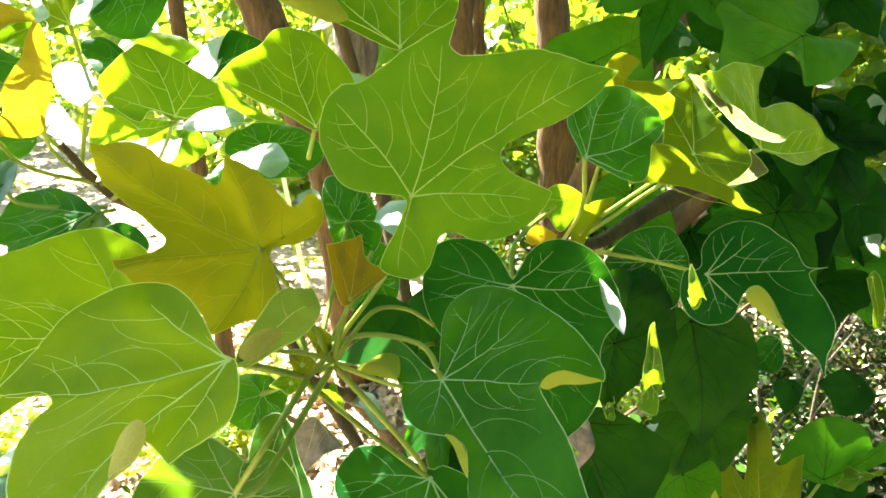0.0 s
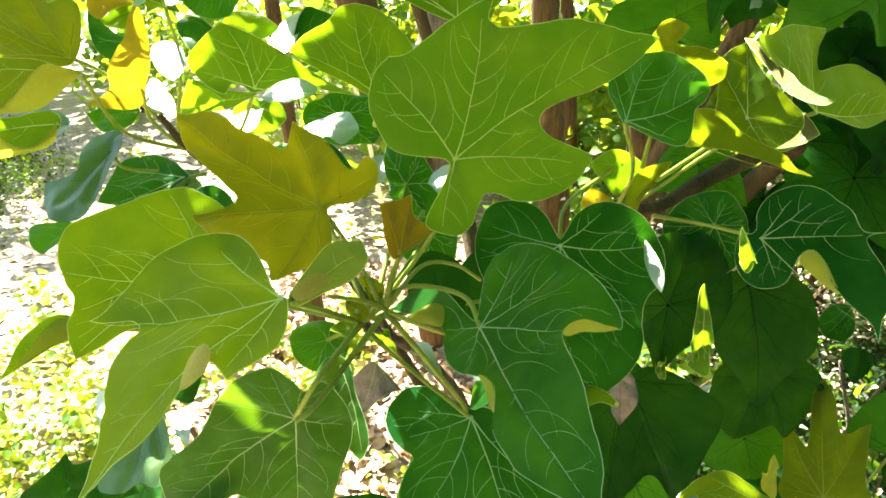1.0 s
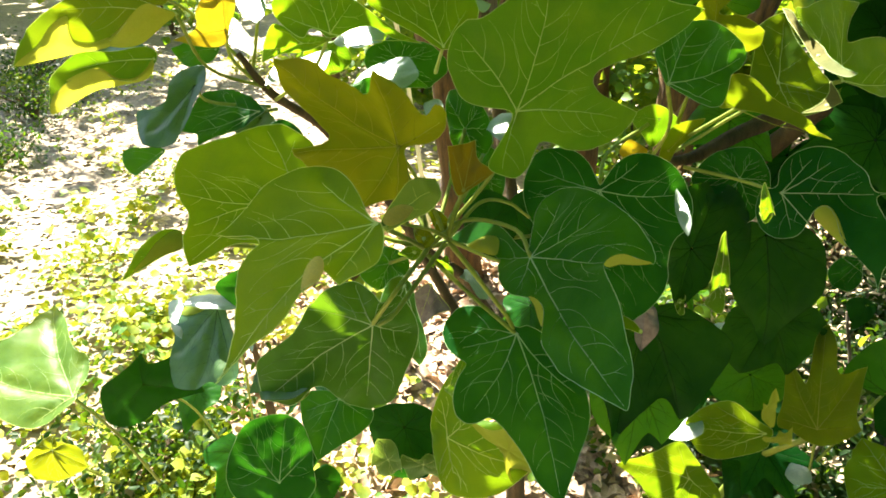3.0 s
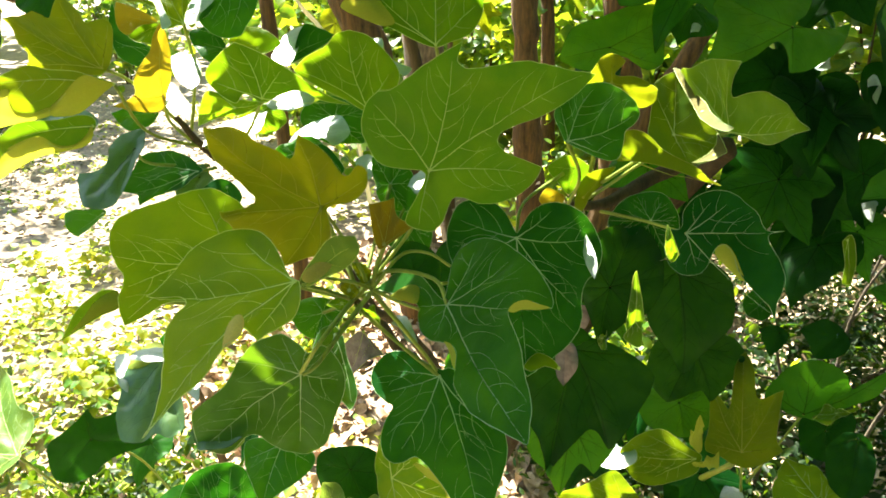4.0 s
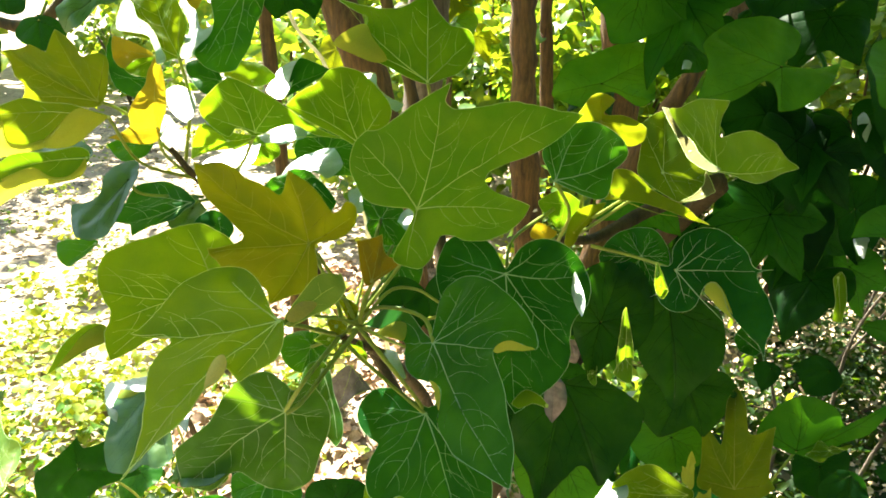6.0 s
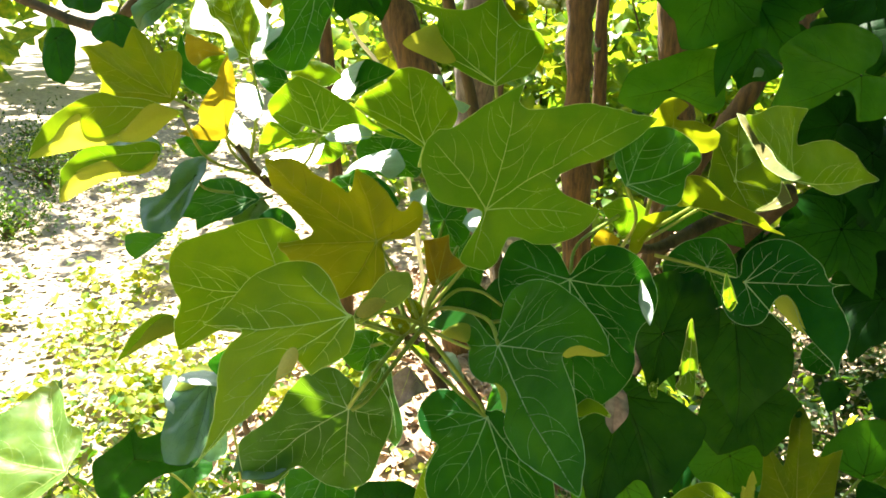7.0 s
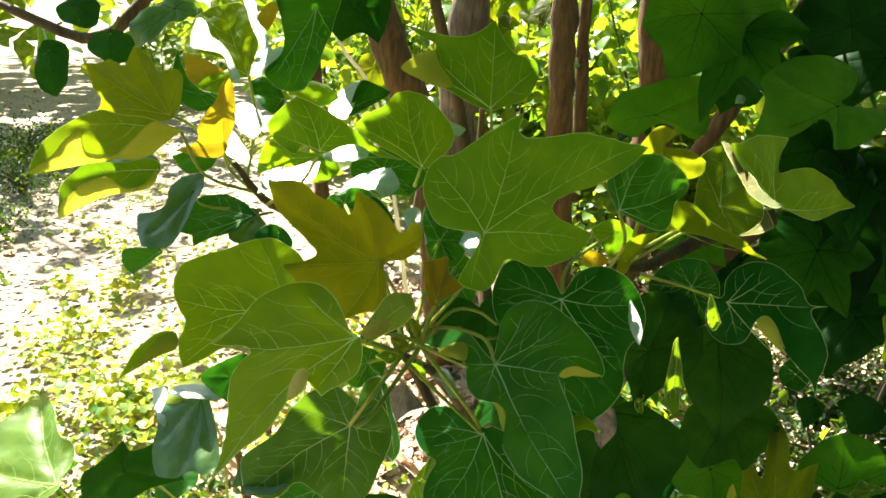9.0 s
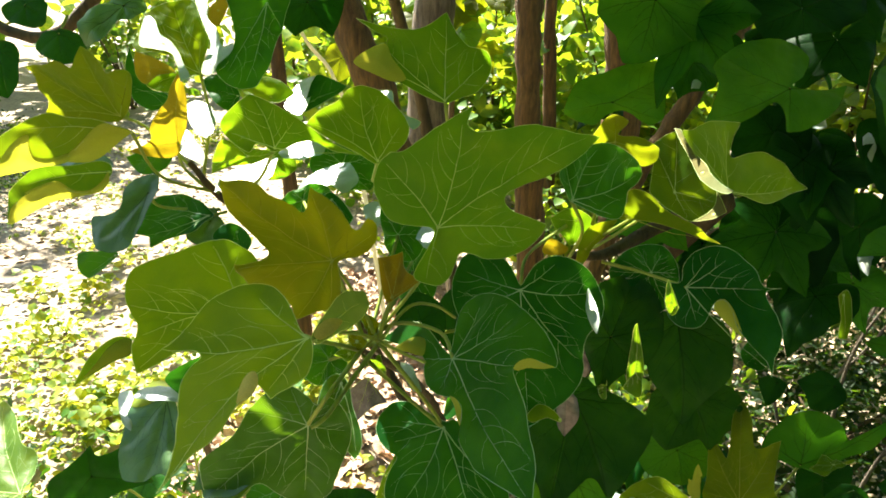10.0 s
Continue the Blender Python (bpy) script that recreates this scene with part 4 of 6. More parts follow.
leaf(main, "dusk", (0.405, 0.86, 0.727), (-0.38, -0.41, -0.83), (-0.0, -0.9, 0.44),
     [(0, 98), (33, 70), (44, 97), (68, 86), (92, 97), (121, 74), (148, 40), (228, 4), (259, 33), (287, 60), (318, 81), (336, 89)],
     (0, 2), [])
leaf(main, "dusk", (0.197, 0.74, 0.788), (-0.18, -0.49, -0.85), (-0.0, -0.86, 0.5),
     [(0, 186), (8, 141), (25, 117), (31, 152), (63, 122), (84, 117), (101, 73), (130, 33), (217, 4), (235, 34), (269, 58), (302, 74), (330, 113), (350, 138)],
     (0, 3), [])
leaf(main, "soft", (0.192, 0.72, 0.695), (-0.09, -0.63, -0.77), (-0.0, -0.77, 0.63),
     [(0, 119), (19, 76), (29, 94), (68, 83), (100, 70), (139, 35), (239, 8), (254, 44), (292, 65), (324, 83), (344, 91)],
     (0, 2), [])
leaf(main, "deep", (0.298, 0.8, 0.966), (-1.0, 0.0, -0.0), (-0.0, -0.93, 0.38),
     [(0, 56), (32, 61), (67, 60), (106, 58), (158, 43), (217, 40), (270, 40), (325, 49)],
     (0,), [])
leaf(low, "soft", (0.6, 0.852, 0.611), (0.87, 0.09, 0.48), (-0.0, -0.98, 0.19),
     [(0, 176), (2, 109), (3, 87), (27, 95), (55, 93), (89, 83), (131, 67), (305, 28), (342, 71), (348, 129)],
     (0, 7), [(0.537, 0.86, 0.457)])
leaf(low, "lime", (0.663, 0.84, 0.432), (-0.65, 0.0, 0.76), (-0.0, -1.0, 0.0),
     [(0, 114), (14, 107), (59, 78), (115, 87), (175, 96), (222, 92), (301, 40), (337, 81)],
     (0, 5), [])
leaf(low, "dark", (0.7, 0.95, 0.507), (0.11, -0.38, -0.92), (-0.0, -0.93, 0.38),
     [(0, 59), (44, 49), (105, 61), (157, 50), (206, 50), (264, 47), (314, 56)],
     (0,), [])
leaf(sapling, "dark", (-0.383, 0.78, 0.761), (-0.97, -0.23, 0.01), (0.22, -0.91, 0.35),
     [(0, 49), (46, 36), (102, 45), (180, 27), (239, 41), (305, 30)],
     (), [])
leaf(sapling, "dark", (-0.141, 0.75, 0.544), (0.42, -0.33, -0.85), (-0.04, -0.94, 0.34),
     [(0, 91), (46, 60), (102, 51), (182, 42), (224, 57), (277, 60), (320, 85)],
     (0,), [])
leaf(main, "young", (-0.07, 0.72, 0.557), (0.96, -0.18, -0.19), (-0.06, -0.86, 0.51),
     [(0, 131), (32, 83), (58, 53), (100, 106), (132, 51), (249, 32), (289, 78), (330, 110)],
     (0,), [])
leaf(sapling, "bronze", (-0.849, 0.85, 0.323), (0.91, -0.08, -0.4), (-0.02, -0.99, 0.16),
     [(0, 75), (31, 65), (67, 36), (132, 27), (201, 35), (231, 64), (257, 85), (295, 74)],
     (0, 5), [(-0.826, 0.88, 0.256), (-0.805, 0.95, 0.145)])
leaf(main, "mature", (-0.054, 0.68, 1.05), (0.53, -0.39, -0.75), (-0.04, -0.9, 0.43),
     [(0, 39), (39, 34), (104, 32), (149, 43), (175, 49), (243, 19), (320, 30)],
     (0,), [(-0.075, 0.56, 0.957)])
leaf(main, "mature", (-0.205, 0.8, 1.053), (0.77, -0.34, -0.53), (-0.05, -0.87, 0.5),
     [(0, 47), (35, 53), (77, 37), (172, 21), (246, 43), (304, 37)],
     (0,), [(-0.075, 0.56, 0.957)])
leaf(main, "dark", (0.031, 0.7, 0.911), (-0.44, -0.35, -0.83), (-0.05, -0.91, 0.41),
     [(0, 35), (77, 21), (175, 37), (212, 59), (242, 51), (303, 37)],
     (0,), [(-0.075, 0.56, 0.957)])
leaf(main, "mature", (-0.04, 0.74, 0.975), (0.03, -0.4, -0.92), (-0.04, -0.92, 0.4),
     [(0, 53), (39, 46), (118, 37), (178, 38), (240, 41), (311, 38)],
     (0,), [(-0.075, 0.56, 0.957)])
leaf(main, "mature", (-0.171, 0.92, 1.077), (0.76, -0.39, -0.52), (-0.05, -0.83, 0.55),
     [(0, 65), (37, 71), (84, 44), (166, 38), (225, 53), (292, 40)],
     (0,), [])
# white sliver added for sun glare along a curled leaf edge
leaf(main, "white_glare", (0.184, 0.6, 1.002), (-0.07, 0.98, 0.21), (-0.44, -0.22, 0.87),
     [(0, 44), (30, 13), (152, 20), (172, 41), (187, 24), (345, 12)],
     (0, 3), [])
leaf(main, "dried", (0.167, 0.618, 0.862), (0.02, -0.23, -0.97), (-0.0, -0.97, 0.23),
     [(0, 50), (50, 21), (129, 11), (279, 10), (340, 32)],
     (0,), [])
leaf(main, "dried", (0.205, 0.76, 0.843), (0.27, -0.23, -0.94), (-0.0, -0.97, 0.24),
     [(0, 33), (57, 14), (155, 8), (278, 10), (335, 27)],
     (0,), [])
leaf(low, "soft", (0.405, 0.88, 0.605), (0.16, -0.41, -0.9), (-0.0, -0.91, 0.41),
     [(0, 59), (47, 69), (89, 68), (144, 43), (211, 44), (261, 68), (303, 65)],
     (0,), [])
leaf(main, "dark", (-0.695, 1.0, 1.298), (0.13, -0.42, -0.9), (-0.02, -0.91, 0.42),
     [(0, 35), (46, 43), (96, 34), (204, 24), (269, 39), (299, 39)],
     (0,), [(-0.729, 1.05, 1.342)])
leaf(main, "waxy", (-0.507, 0.95, 1.304), (-0.7, -0.42, -0.58), (-0.03, -0.8, 0.6),
     [(0, 84), (23, 65), (56, 31), (128, 35), (191, 25), (301, 40), (325, 68)],
     (0,), [(-0.507, 1.0, 1.35)])
leaf(main, "dark", (-0.635, 0.98, 1.257), (0.13, -0.42, -0.9), (-0.02, -0.91, 0.42),
     [(0, 48), (41, 51), (75, 43), (146, 9), (261, 29), (295, 45)],
     (0,), [(-0.628, 1.0, 1.285)])
leaf(main, "young", (-0.883, 1.2, 1.249), (-0.56, -0.15, -0.81), (-0.01, -0.98, 0.19),
     [(0, 59), (42, 34), (91, 22), (213, 6), (320, 33)],
     (0,), [(-0.858, 1.2, 1.258)])
leaf(main, "mature", (-0.129, 0.6, 0.912), (-0.31, -0.41, -0.86), (-0.06, -0.89, 0.45),
     [(0, 33), (65, 26), (132, 22), (224, 21), (273, 37), (316, 37)],
     (0,), [(-0.078, 0.54, 0.962)])
leaf(main, "young", (-0.262, 0.86, 1.1), (0.1, -0.36, -0.93), (-0.03, -0.93, 0.36),
     [(0, 33), (58, 40), (98, 26), (214, 15), (285, 35), (314, 41)],
     (0,), [])
leaf(main, "dark", (-0.017, 0.6, 0.97), (0.26, -0.46, -0.85), (-0.05, -0.88, 0.46),
     [(0, 40), (57, 31), (119, 32), (173, 36), (221, 36), (302, 31)],
     (0,), [(-0.075, 0.56, 0.957)])
leaf(main, "bronze", (-0.077, 0.51, 0.989), (-0.83, 0.22, 0.51), (-0.04, -0.94, 0.34),
     [(0, 15), (129, 11), (220, 11), (301, 12)],
     (0,), [])
leaf(main, "bronze", (-0.065, 0.52, 1.003), (-0.56, 0.3, 0.77), (-0.04, -0.94, 0.34),
     [(0, 16), (140, 10), (212, 12), (305, 11)],
     (0,), [])
leaf(main, "young", (-0.088, 0.52, 0.968), (-0.98, -0.02, -0.18), (-0.04, -0.94, 0.33),
     [(0, 18), (85, 8), (184, 9), (288, 8)],
     (0,), [])
leaf(low, "fold", (0.413, 0.8, 0.607), (-0.03, -0.21, 0.98), (0.0, -0.98, -0.21),
     [(0, 37), (50, 11), (165, 28), (188, 35), (304, 12)],
     (0,), [])
leaf(low, "fold", (0.435, 0.79, 0.553), (0.76, -0.13, 0.64), (0.0, -0.98, -0.2),
     [(0, 24), (98, 15), (165, 24), (211, 15), (314, 14)],
     (0, 2), [])
leaf(low, "young", (0.645, 0.84, 0.624), (0.91, -0.06, 0.42), (0.0, -0.99, -0.15),
     [(0, 36), (126, 18), (180, 37), (226, 25), (329, 24)],
     (0,), [])
leaf(low, "white_glare", (0.532, 0.9, 0.402), (-0.86, -0.25, -0.44), (-0.44, -0.05, 0.9),
     [(0, 25), (48, 33), (93, 34), (151, 15), (279, 16)],
     (0,), [])
leaf(main, "soft", (0.644, 0.8, 1.009), (-1.0, -0.03, -0.06), (-0.0, -0.86, 0.51),
     [(0, 65), (6, 24), (87, 24), (88, 55), (113, 61), (186, 48), (242, 44), (291, 48), (332, 58)],
     (0,), [(0.687, 0.85, 1.007), (0.768, 0.9, 0.994)])
leaf(main, "fold", (0.639, 0.78, 0.984), (-0.56, -0.42, -0.71), (-0.0, -0.86, 0.51),
     [(0, 30), (35, 20), (115, 10), (221, 20), (246, 33), (348, 2)],
     (0,), [])
leaf(main, "soft", (0.68, 0.86, 1.057), (-0.64, -0.38, -0.67), (-0.0, -0.87, 0.49),
     [(0, 53), (25, 38), (82, 33), (140, 49), (191, 57), (229, 38), (274, 28)],
     (0,), [])
leaf(main, "dark", (0.679, 0.95, 1.086), (0.08, -0.46, -0.89), (-0.0, -0.89, 0.46),
     [(0, 39), (51, 31), (119, 32), (174, 44), (216, 58), (310, 31)],
     (0,), [])
leaf(main, "fold", (0.668, 0.9, 1.113), (-0.1, -0.48, -0.87), (-0.0, -0.88, 0.48),
     [(0, 46), (36, 19), (161, 21), (226, 30), (374, 8)],
     (0, 2), [])
leaf(main, "deep", (0.662, 0.78, 0.954), (-0.93, -0.23, -0.29), (-0.0, -0.78, 0.63),
     [(0, 44), (42, 25), (129, 41), (175, 43), (240, 21), (331, 31)],
     (0,), [])
leaf(main, "young", (0.3, 0.69, 0.97), (-0.25, -0.29, 0.92), (0.03, -0.96, -0.29),
     [(0, 31), (34, 13), (144, 11), (180, 26), (203, 23), (335, 12)],
     (0, 4), [])
leaf(main, "young", (0.231, 0.72, 0.82), (0.13, 0.25, -0.96), (0.03, -0.97, -0.25),
     [(0, 22), (28, 10), (131, 10), (190, 11), (316, 8)],
     (0,), [])
leaf(main, "white_glare", (0.291, 0.74, 0.775), (-0.72, -0.55, -0.43), (-0.43, -0.14, 0.89),
     [(0, 11), (61, 7), (159, 12), (251, 8)],
     (0,), [])
# white pieces added for the sun glare along the grey leaf's edges
leaf(sapling, "white_glare", (-0.392, 0.775, 0.681), (-0.22, 0.97, 0.09), (-0.05, -0.11, 0.99),
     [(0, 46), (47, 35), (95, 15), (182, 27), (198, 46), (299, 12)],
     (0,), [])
leaf(sapling, "white_glare", (-0.513, 0.79, 0.687), (0.56, -0.83, -0.09), (0.01, -0.1, 1.0),
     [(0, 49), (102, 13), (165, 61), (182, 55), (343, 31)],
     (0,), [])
leaf(sapling, "white_glare", (-0.456, 0.785, 0.727), (0.99, -0.1, 0.0), (-0.01, -0.12, 0.99),
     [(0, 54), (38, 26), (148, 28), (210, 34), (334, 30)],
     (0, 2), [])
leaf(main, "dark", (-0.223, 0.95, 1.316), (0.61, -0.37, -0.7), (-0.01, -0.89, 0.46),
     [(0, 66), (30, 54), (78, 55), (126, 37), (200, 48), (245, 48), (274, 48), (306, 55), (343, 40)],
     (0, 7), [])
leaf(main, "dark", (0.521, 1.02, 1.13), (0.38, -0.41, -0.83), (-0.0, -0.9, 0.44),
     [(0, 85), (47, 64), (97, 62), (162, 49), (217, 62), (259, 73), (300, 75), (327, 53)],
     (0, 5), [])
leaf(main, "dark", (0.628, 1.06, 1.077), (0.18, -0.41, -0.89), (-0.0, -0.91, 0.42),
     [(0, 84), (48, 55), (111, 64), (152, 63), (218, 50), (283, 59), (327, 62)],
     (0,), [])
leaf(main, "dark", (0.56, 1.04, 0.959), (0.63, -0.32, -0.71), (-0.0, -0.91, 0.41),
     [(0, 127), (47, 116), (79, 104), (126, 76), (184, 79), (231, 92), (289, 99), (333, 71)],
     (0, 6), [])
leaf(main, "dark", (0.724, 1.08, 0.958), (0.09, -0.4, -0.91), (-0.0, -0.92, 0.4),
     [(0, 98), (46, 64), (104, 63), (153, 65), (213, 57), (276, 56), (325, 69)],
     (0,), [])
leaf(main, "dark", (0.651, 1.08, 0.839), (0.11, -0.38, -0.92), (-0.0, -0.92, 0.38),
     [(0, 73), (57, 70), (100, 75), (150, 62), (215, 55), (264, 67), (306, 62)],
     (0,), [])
leaf(main, "young", (-0.062, 0.535, 0.949), (0.72, 0.24, -0.65), (0.04, -0.95, -0.31),
     [(0, 17), (41, 11), (135, 11), (175, 16), (231, 6), (331, 11)],
     (0,), [])
leaf(main, "white_glare", (-0.035, 0.62, 0.885), (0.57, -0.82, -0.01), (-0.25, -0.18, 0.95),
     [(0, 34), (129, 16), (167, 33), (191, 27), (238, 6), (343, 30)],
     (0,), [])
# small white pieces added for sunlit specks behind the leaves
leaf(main, "white_glare", (0.563, 0.97, 1.163), (0.18, -0.96, -0.2), (-0.64, -0.27, 0.72),
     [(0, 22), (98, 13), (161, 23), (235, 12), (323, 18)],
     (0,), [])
leaf(main, "white_glare", (0.652, 0.98, 1.125), (-0.21, -0.85, -0.48), (-0.66, -0.23, 0.71),
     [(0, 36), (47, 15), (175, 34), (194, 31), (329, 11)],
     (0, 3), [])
leaf(main, "white_glare", (0.702, 1.0, 0.922), (-0.17, -0.92, -0.36), (-0.62, -0.18, 0.77),
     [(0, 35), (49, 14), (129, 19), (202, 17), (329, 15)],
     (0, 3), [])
leaf(main, "white_glare", (0.326, 0.98, 1.167), (-0.66, -0.41, -0.63), (-0.52, -0.35, 0.78),
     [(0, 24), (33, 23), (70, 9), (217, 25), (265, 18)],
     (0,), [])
leaf(main, "white_glare", (0.378, 1.0, 1.208), (-0.7, -0.27, -0.66), (-0.57, -0.35, 0.75),
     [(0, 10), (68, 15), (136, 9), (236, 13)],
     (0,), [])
leaf(main, "fold", (0.023, 0.69, 0.57), (0.71, 0.12, -0.69), (0.02, -0.99, -0.16),
     [(0, 61), (41, 31), (142, 49), (169, 57), (185, 72), (197, 35), (261, 12), (321, 61), (335, 69)],
     (0, 2), [])
leaf(main, "pale", (-0.158, 0.7, 0.522), (-0.32, -0.15, 0.94), (0.02, -0.99, -0.15),
     [(0, 45), (49, 25), (140, 47), (199, 32), (304, 26), (339, 31)],
     (0,), [])
leaf(main, "pale", (-0.105, 0.71, 0.509), (0.86, 0.09, -0.5), (0.02, -0.99, -0.15),
     [(0, 45), (52, 27), (107, 19), (181, 38), (270, 43)],
     (0,), [])
leaf(main, "young", (-0.05, 0.62, 0.736), (0.2, -0.25, 0.95), (0.03, -0.97, -0.26),
     [(0, 41), (40, 14), (161, 32), (193, 35), (262, 10), (341, 33)],
     (0, 3), [])

# ---- the near leaves, lobe by lobe: rims as (degrees, reach, lift), veins as (degrees, length, bow) ----
palmate(main, "bright", (0.005, 0.539, 1.112), (0.85, 0.32, 0.42), (0.39, -0.91, -0.1),
        [(0, 203, -14), (6, 179, -11), (13, 161, -9), (22, 143, -8), (46, 107, -4), (51, 111, -7), (50, 129, -16), (66, 109, -8), (90, 93, -9), (97, 97, -12), (104, 95, -13), (115, 87, -15), (124, 76, -15), (142, 51, -8), (143, 9, 0), (216, 8, 0), (215, 55, 6), (230, 61, 8), (246, 63, 8), (259, 56, 5), (283, 41, -1), (294, 51, -3), (298, 74, -7), (305, 96, -10), (314, 115, -12), (323, 126, -12), (330, 131, -12), (343, 85, -3), (356, 75, 2), (362, 83, 6), (357, 140, -3), (358, 177, -8)],
        (0, 6, 9, 26), [(2, 188, 4), (53, 109, -4), (103, 87, -3), (-34, 113, 4), (-127, 57, 0)], [(-0.01, 0.56, 1.051), (-0.054, 0.56, 0.986), (-0.077, 0.53, 0.967)])
palmate(main, "bronze", (-0.103, 0.517, 1.078), (-0.83, 0.31, 0.46), (0.32, -0.41, 0.86),
        [(-1, 158, -8), (8, 132, -8), (16, 111, -7), (31, 75, -3), (38, 65, -2), (43, 65, -2), (48, 85, -5), (47, 97, -10), (62, 92, -8), (76, 87, -6), (96, 72, -7), (103, 79, -12), (132, 56, -8), (140, 45, -6), (149, 25, -3), (185, 7, 0), (228, 12, 0), (234, 29, -3), (248, 49, -6), (261, 69, -8), (270, 79, -6), (277, 76, -3), (276, 54, 1), (282, 47, 3), (305, 73, 0), (321, 110, -8), (333, 70, -3), (338, 67, -3), (342, 81, -4), (351, 103, 0), (352, 118, 2), (355, 137, -2)],
        (0, 7, 11, 25), [(0, 150, 5), (-38, 100, -3), (50, 93, 0), (104, 77, 4), (-94, 66, -3), (129, 53, 0)], [(-0.095, 0.55, 1.026), (-0.08, 0.54, 0.993), (-0.077, 0.53, 0.967)])
palmate(main, "fresh", (-0.201, 0.504, 1.024), (-0.94, -0.21, 0.25), (0.32, -0.78, 0.54),
        [(44, 116, -14), (46, 95, -10), (48, 71, -8), (69, 51, -6), (106, 41, -5), (150, 27, -2), (180, 17, 0), (215, 31, -4), (247, 45, -5), (267, 60, -6), (281, 68, -6), (292, 76, -6), (302, 79, -4), (315, 81, -2), (329, 88, -3), (340, 101, -6), (348, 112, -9), (354, 115, -10), (360, 114, -9), (367, 110, -8), (373, 105, -6), (380, 99, -3), (386, 103, -4), (390, 109, -6), (397, 113, -10)],
        (0,), [(8, 106, 6), (-57, 74, -5), (42, 111, -6), (26, 97, -5)], [(-0.158, 0.52, 0.993), (-0.077, 0.53, 0.967)])
palmate(main, "fresh", (-0.323, 0.497, 0.978), (-0.63, -0.6, -0.49), (0.32, -0.78, 0.54),
        [(-3, 67, -3), (-1, 44, -6), (9, 22, -5), (65, 11, -2), (113, 5, 0), (213, 7, 2), (284, 14, 5), (324, 28, 5), (342, 44, 3)],
        (0,), [(-3, 60, 0)], [(-0.252, 0.52, 0.962), (-0.161, 0.53, 0.961)],
        [[(-60, 14, 0), (-152, 6, 0), (69, 10, -2), (6, 23, -4), (-3, 54, -3), (-10, 36, -1), (-31, 21, 0)]])
palmate(main, "fresh", (-0.096, 0.38, 1.061), (-0.57, -0.71, -0.41), (-0.11, -0.43, 0.9),
        [(3, 165, -6), (3, 141, 0), (7, 122, 4), (9, 107, 6), (8, 81, 9), (12, 71, 10), (8, 60, 8), (26, 70, 10), (30, 63, 9), (39, 57, 9), (50, 48, 7), (59, 31, 4), (68, 18, 2), (114, 4, 0), (254, 4, 0), (254, 14, 0), (248, 35, -2), (249, 59, -4), (254, 79, -5), (264, 94, -3), (274, 104, -2), (284, 110, -3), (300, 115, -5), (308, 132, -9), (310, 102, -4), (316, 93, -2), (321, 101, -4), (327, 108, -5), (336, 114, -6), (346, 122, -6), (354, 134, -6), (359, 148, -6)],
        (0, 7, 23), [(2, 162, -5), (-51, 123, 7), (-96, 74, 3), (-104, 24, 0), (17, 58, 0)], [(-0.087, 0.45, 1.018), (-0.077, 0.53, 0.967)],
        [[(0, 53, 10), (9, 59, 10), (12, 71, 10), (8, 83, 9), (2, 75, 8), (-4, 64, 8), (-5, 56, 9)]], "amber")
palmate(main, "pale", (-0.091, 0.389, 1.054), (0.55, 0.83, -0.03), (0.33, -0.18, 0.93),
        [(17, 90, 0), (24, 80, 3), (29, 62, 3), (34, 35, 3), (47, 16, 1), (122, 4, 0), (240, 5, 0), (349, 20, -3), (356, 43, -3), (362, 65, -3), (368, 80, -2)],
        (0,), [(14, 74, 3)], [],
        [[(125, 3, 0), (43, 15, 1), (24, 30, 1), (9, 38, -1), (-4, 20, -2), (-77, 4, 0)]], "amber")
palmate(main, "copper", (-0.041, 0.526, 1.035), (0.27, 0.49, 0.83), (-0.06, -0.85, 0.52),
        [(7, 51, -3), (21, 45, 0), (39, 46, -3), (47, 29, -1), (72, 13, -1), (159, 7, 0), (296, 6, 0), (315, 21, -2), (321, 37, -4), (343, 31, 0), (359, 36, 0)],
        (0, 2, 8), [(35, 39, 0), (8, 44, 0), (-36, 31, 0)], [(-0.052, 0.53, 1.001)])
palmate(main, "mature", (0.027, 0.483, 0.989), (0.37, -0.92, -0.13), (-0.56, -0.34, 0.76),
        [(-1, 186, -12), (5, 173, -5), (8, 162, -2), (19, 123, 6), (34, 87, 5), (39, 90, 4), (42, 101, 1), (40, 124, -6), (44, 123, -8), (53, 113, -8), (66, 101, -7), (92, 87, -6), (106, 85, -6), (121, 84, -7), (136, 82, -8), (145, 73, -7), (150, 58, -6), (155, 14, -1), (185, 9, 0), (187, 57, -3), (190, 84, -5), (197, 106, -7), (205, 120, -9), (210, 125, -12), (218, 46, -2), (275, 37, -5), (306, 40, -5), (345, 57, 0), (348, 74, 2), (343, 103, 0), (345, 120, -4), (348, 138, -6)],
        (0, 7, 23), [(-1, 182, -2), (37, 83, 2), (86, 74, -6), (130, 68, -6), (-56, 33, 8), (-138, 40, 0)], [(0.011, 0.52, 1.0), (-0.04, 0.53, 1.002), (-0.077, 0.53, 0.967)],
        [[(-146, 94, -6), (-155, 80, -4), (-161, 65, -2), (-161, 50, -1), (-140, 40, -1), (-143, 63, -4)],
         [(34, 87, 4), (39, 90, 4), (42, 100, 2), (41, 111, -2), (40, 124, -5), (38, 113, -3), (36, 100, 2), (33, 94, 4)],
         [(-25, 47, -1), (-15, 56, 1), (-12, 72, 2), (-15, 88, 2), (-17, 76, 1), (-19, 60, 0)]])
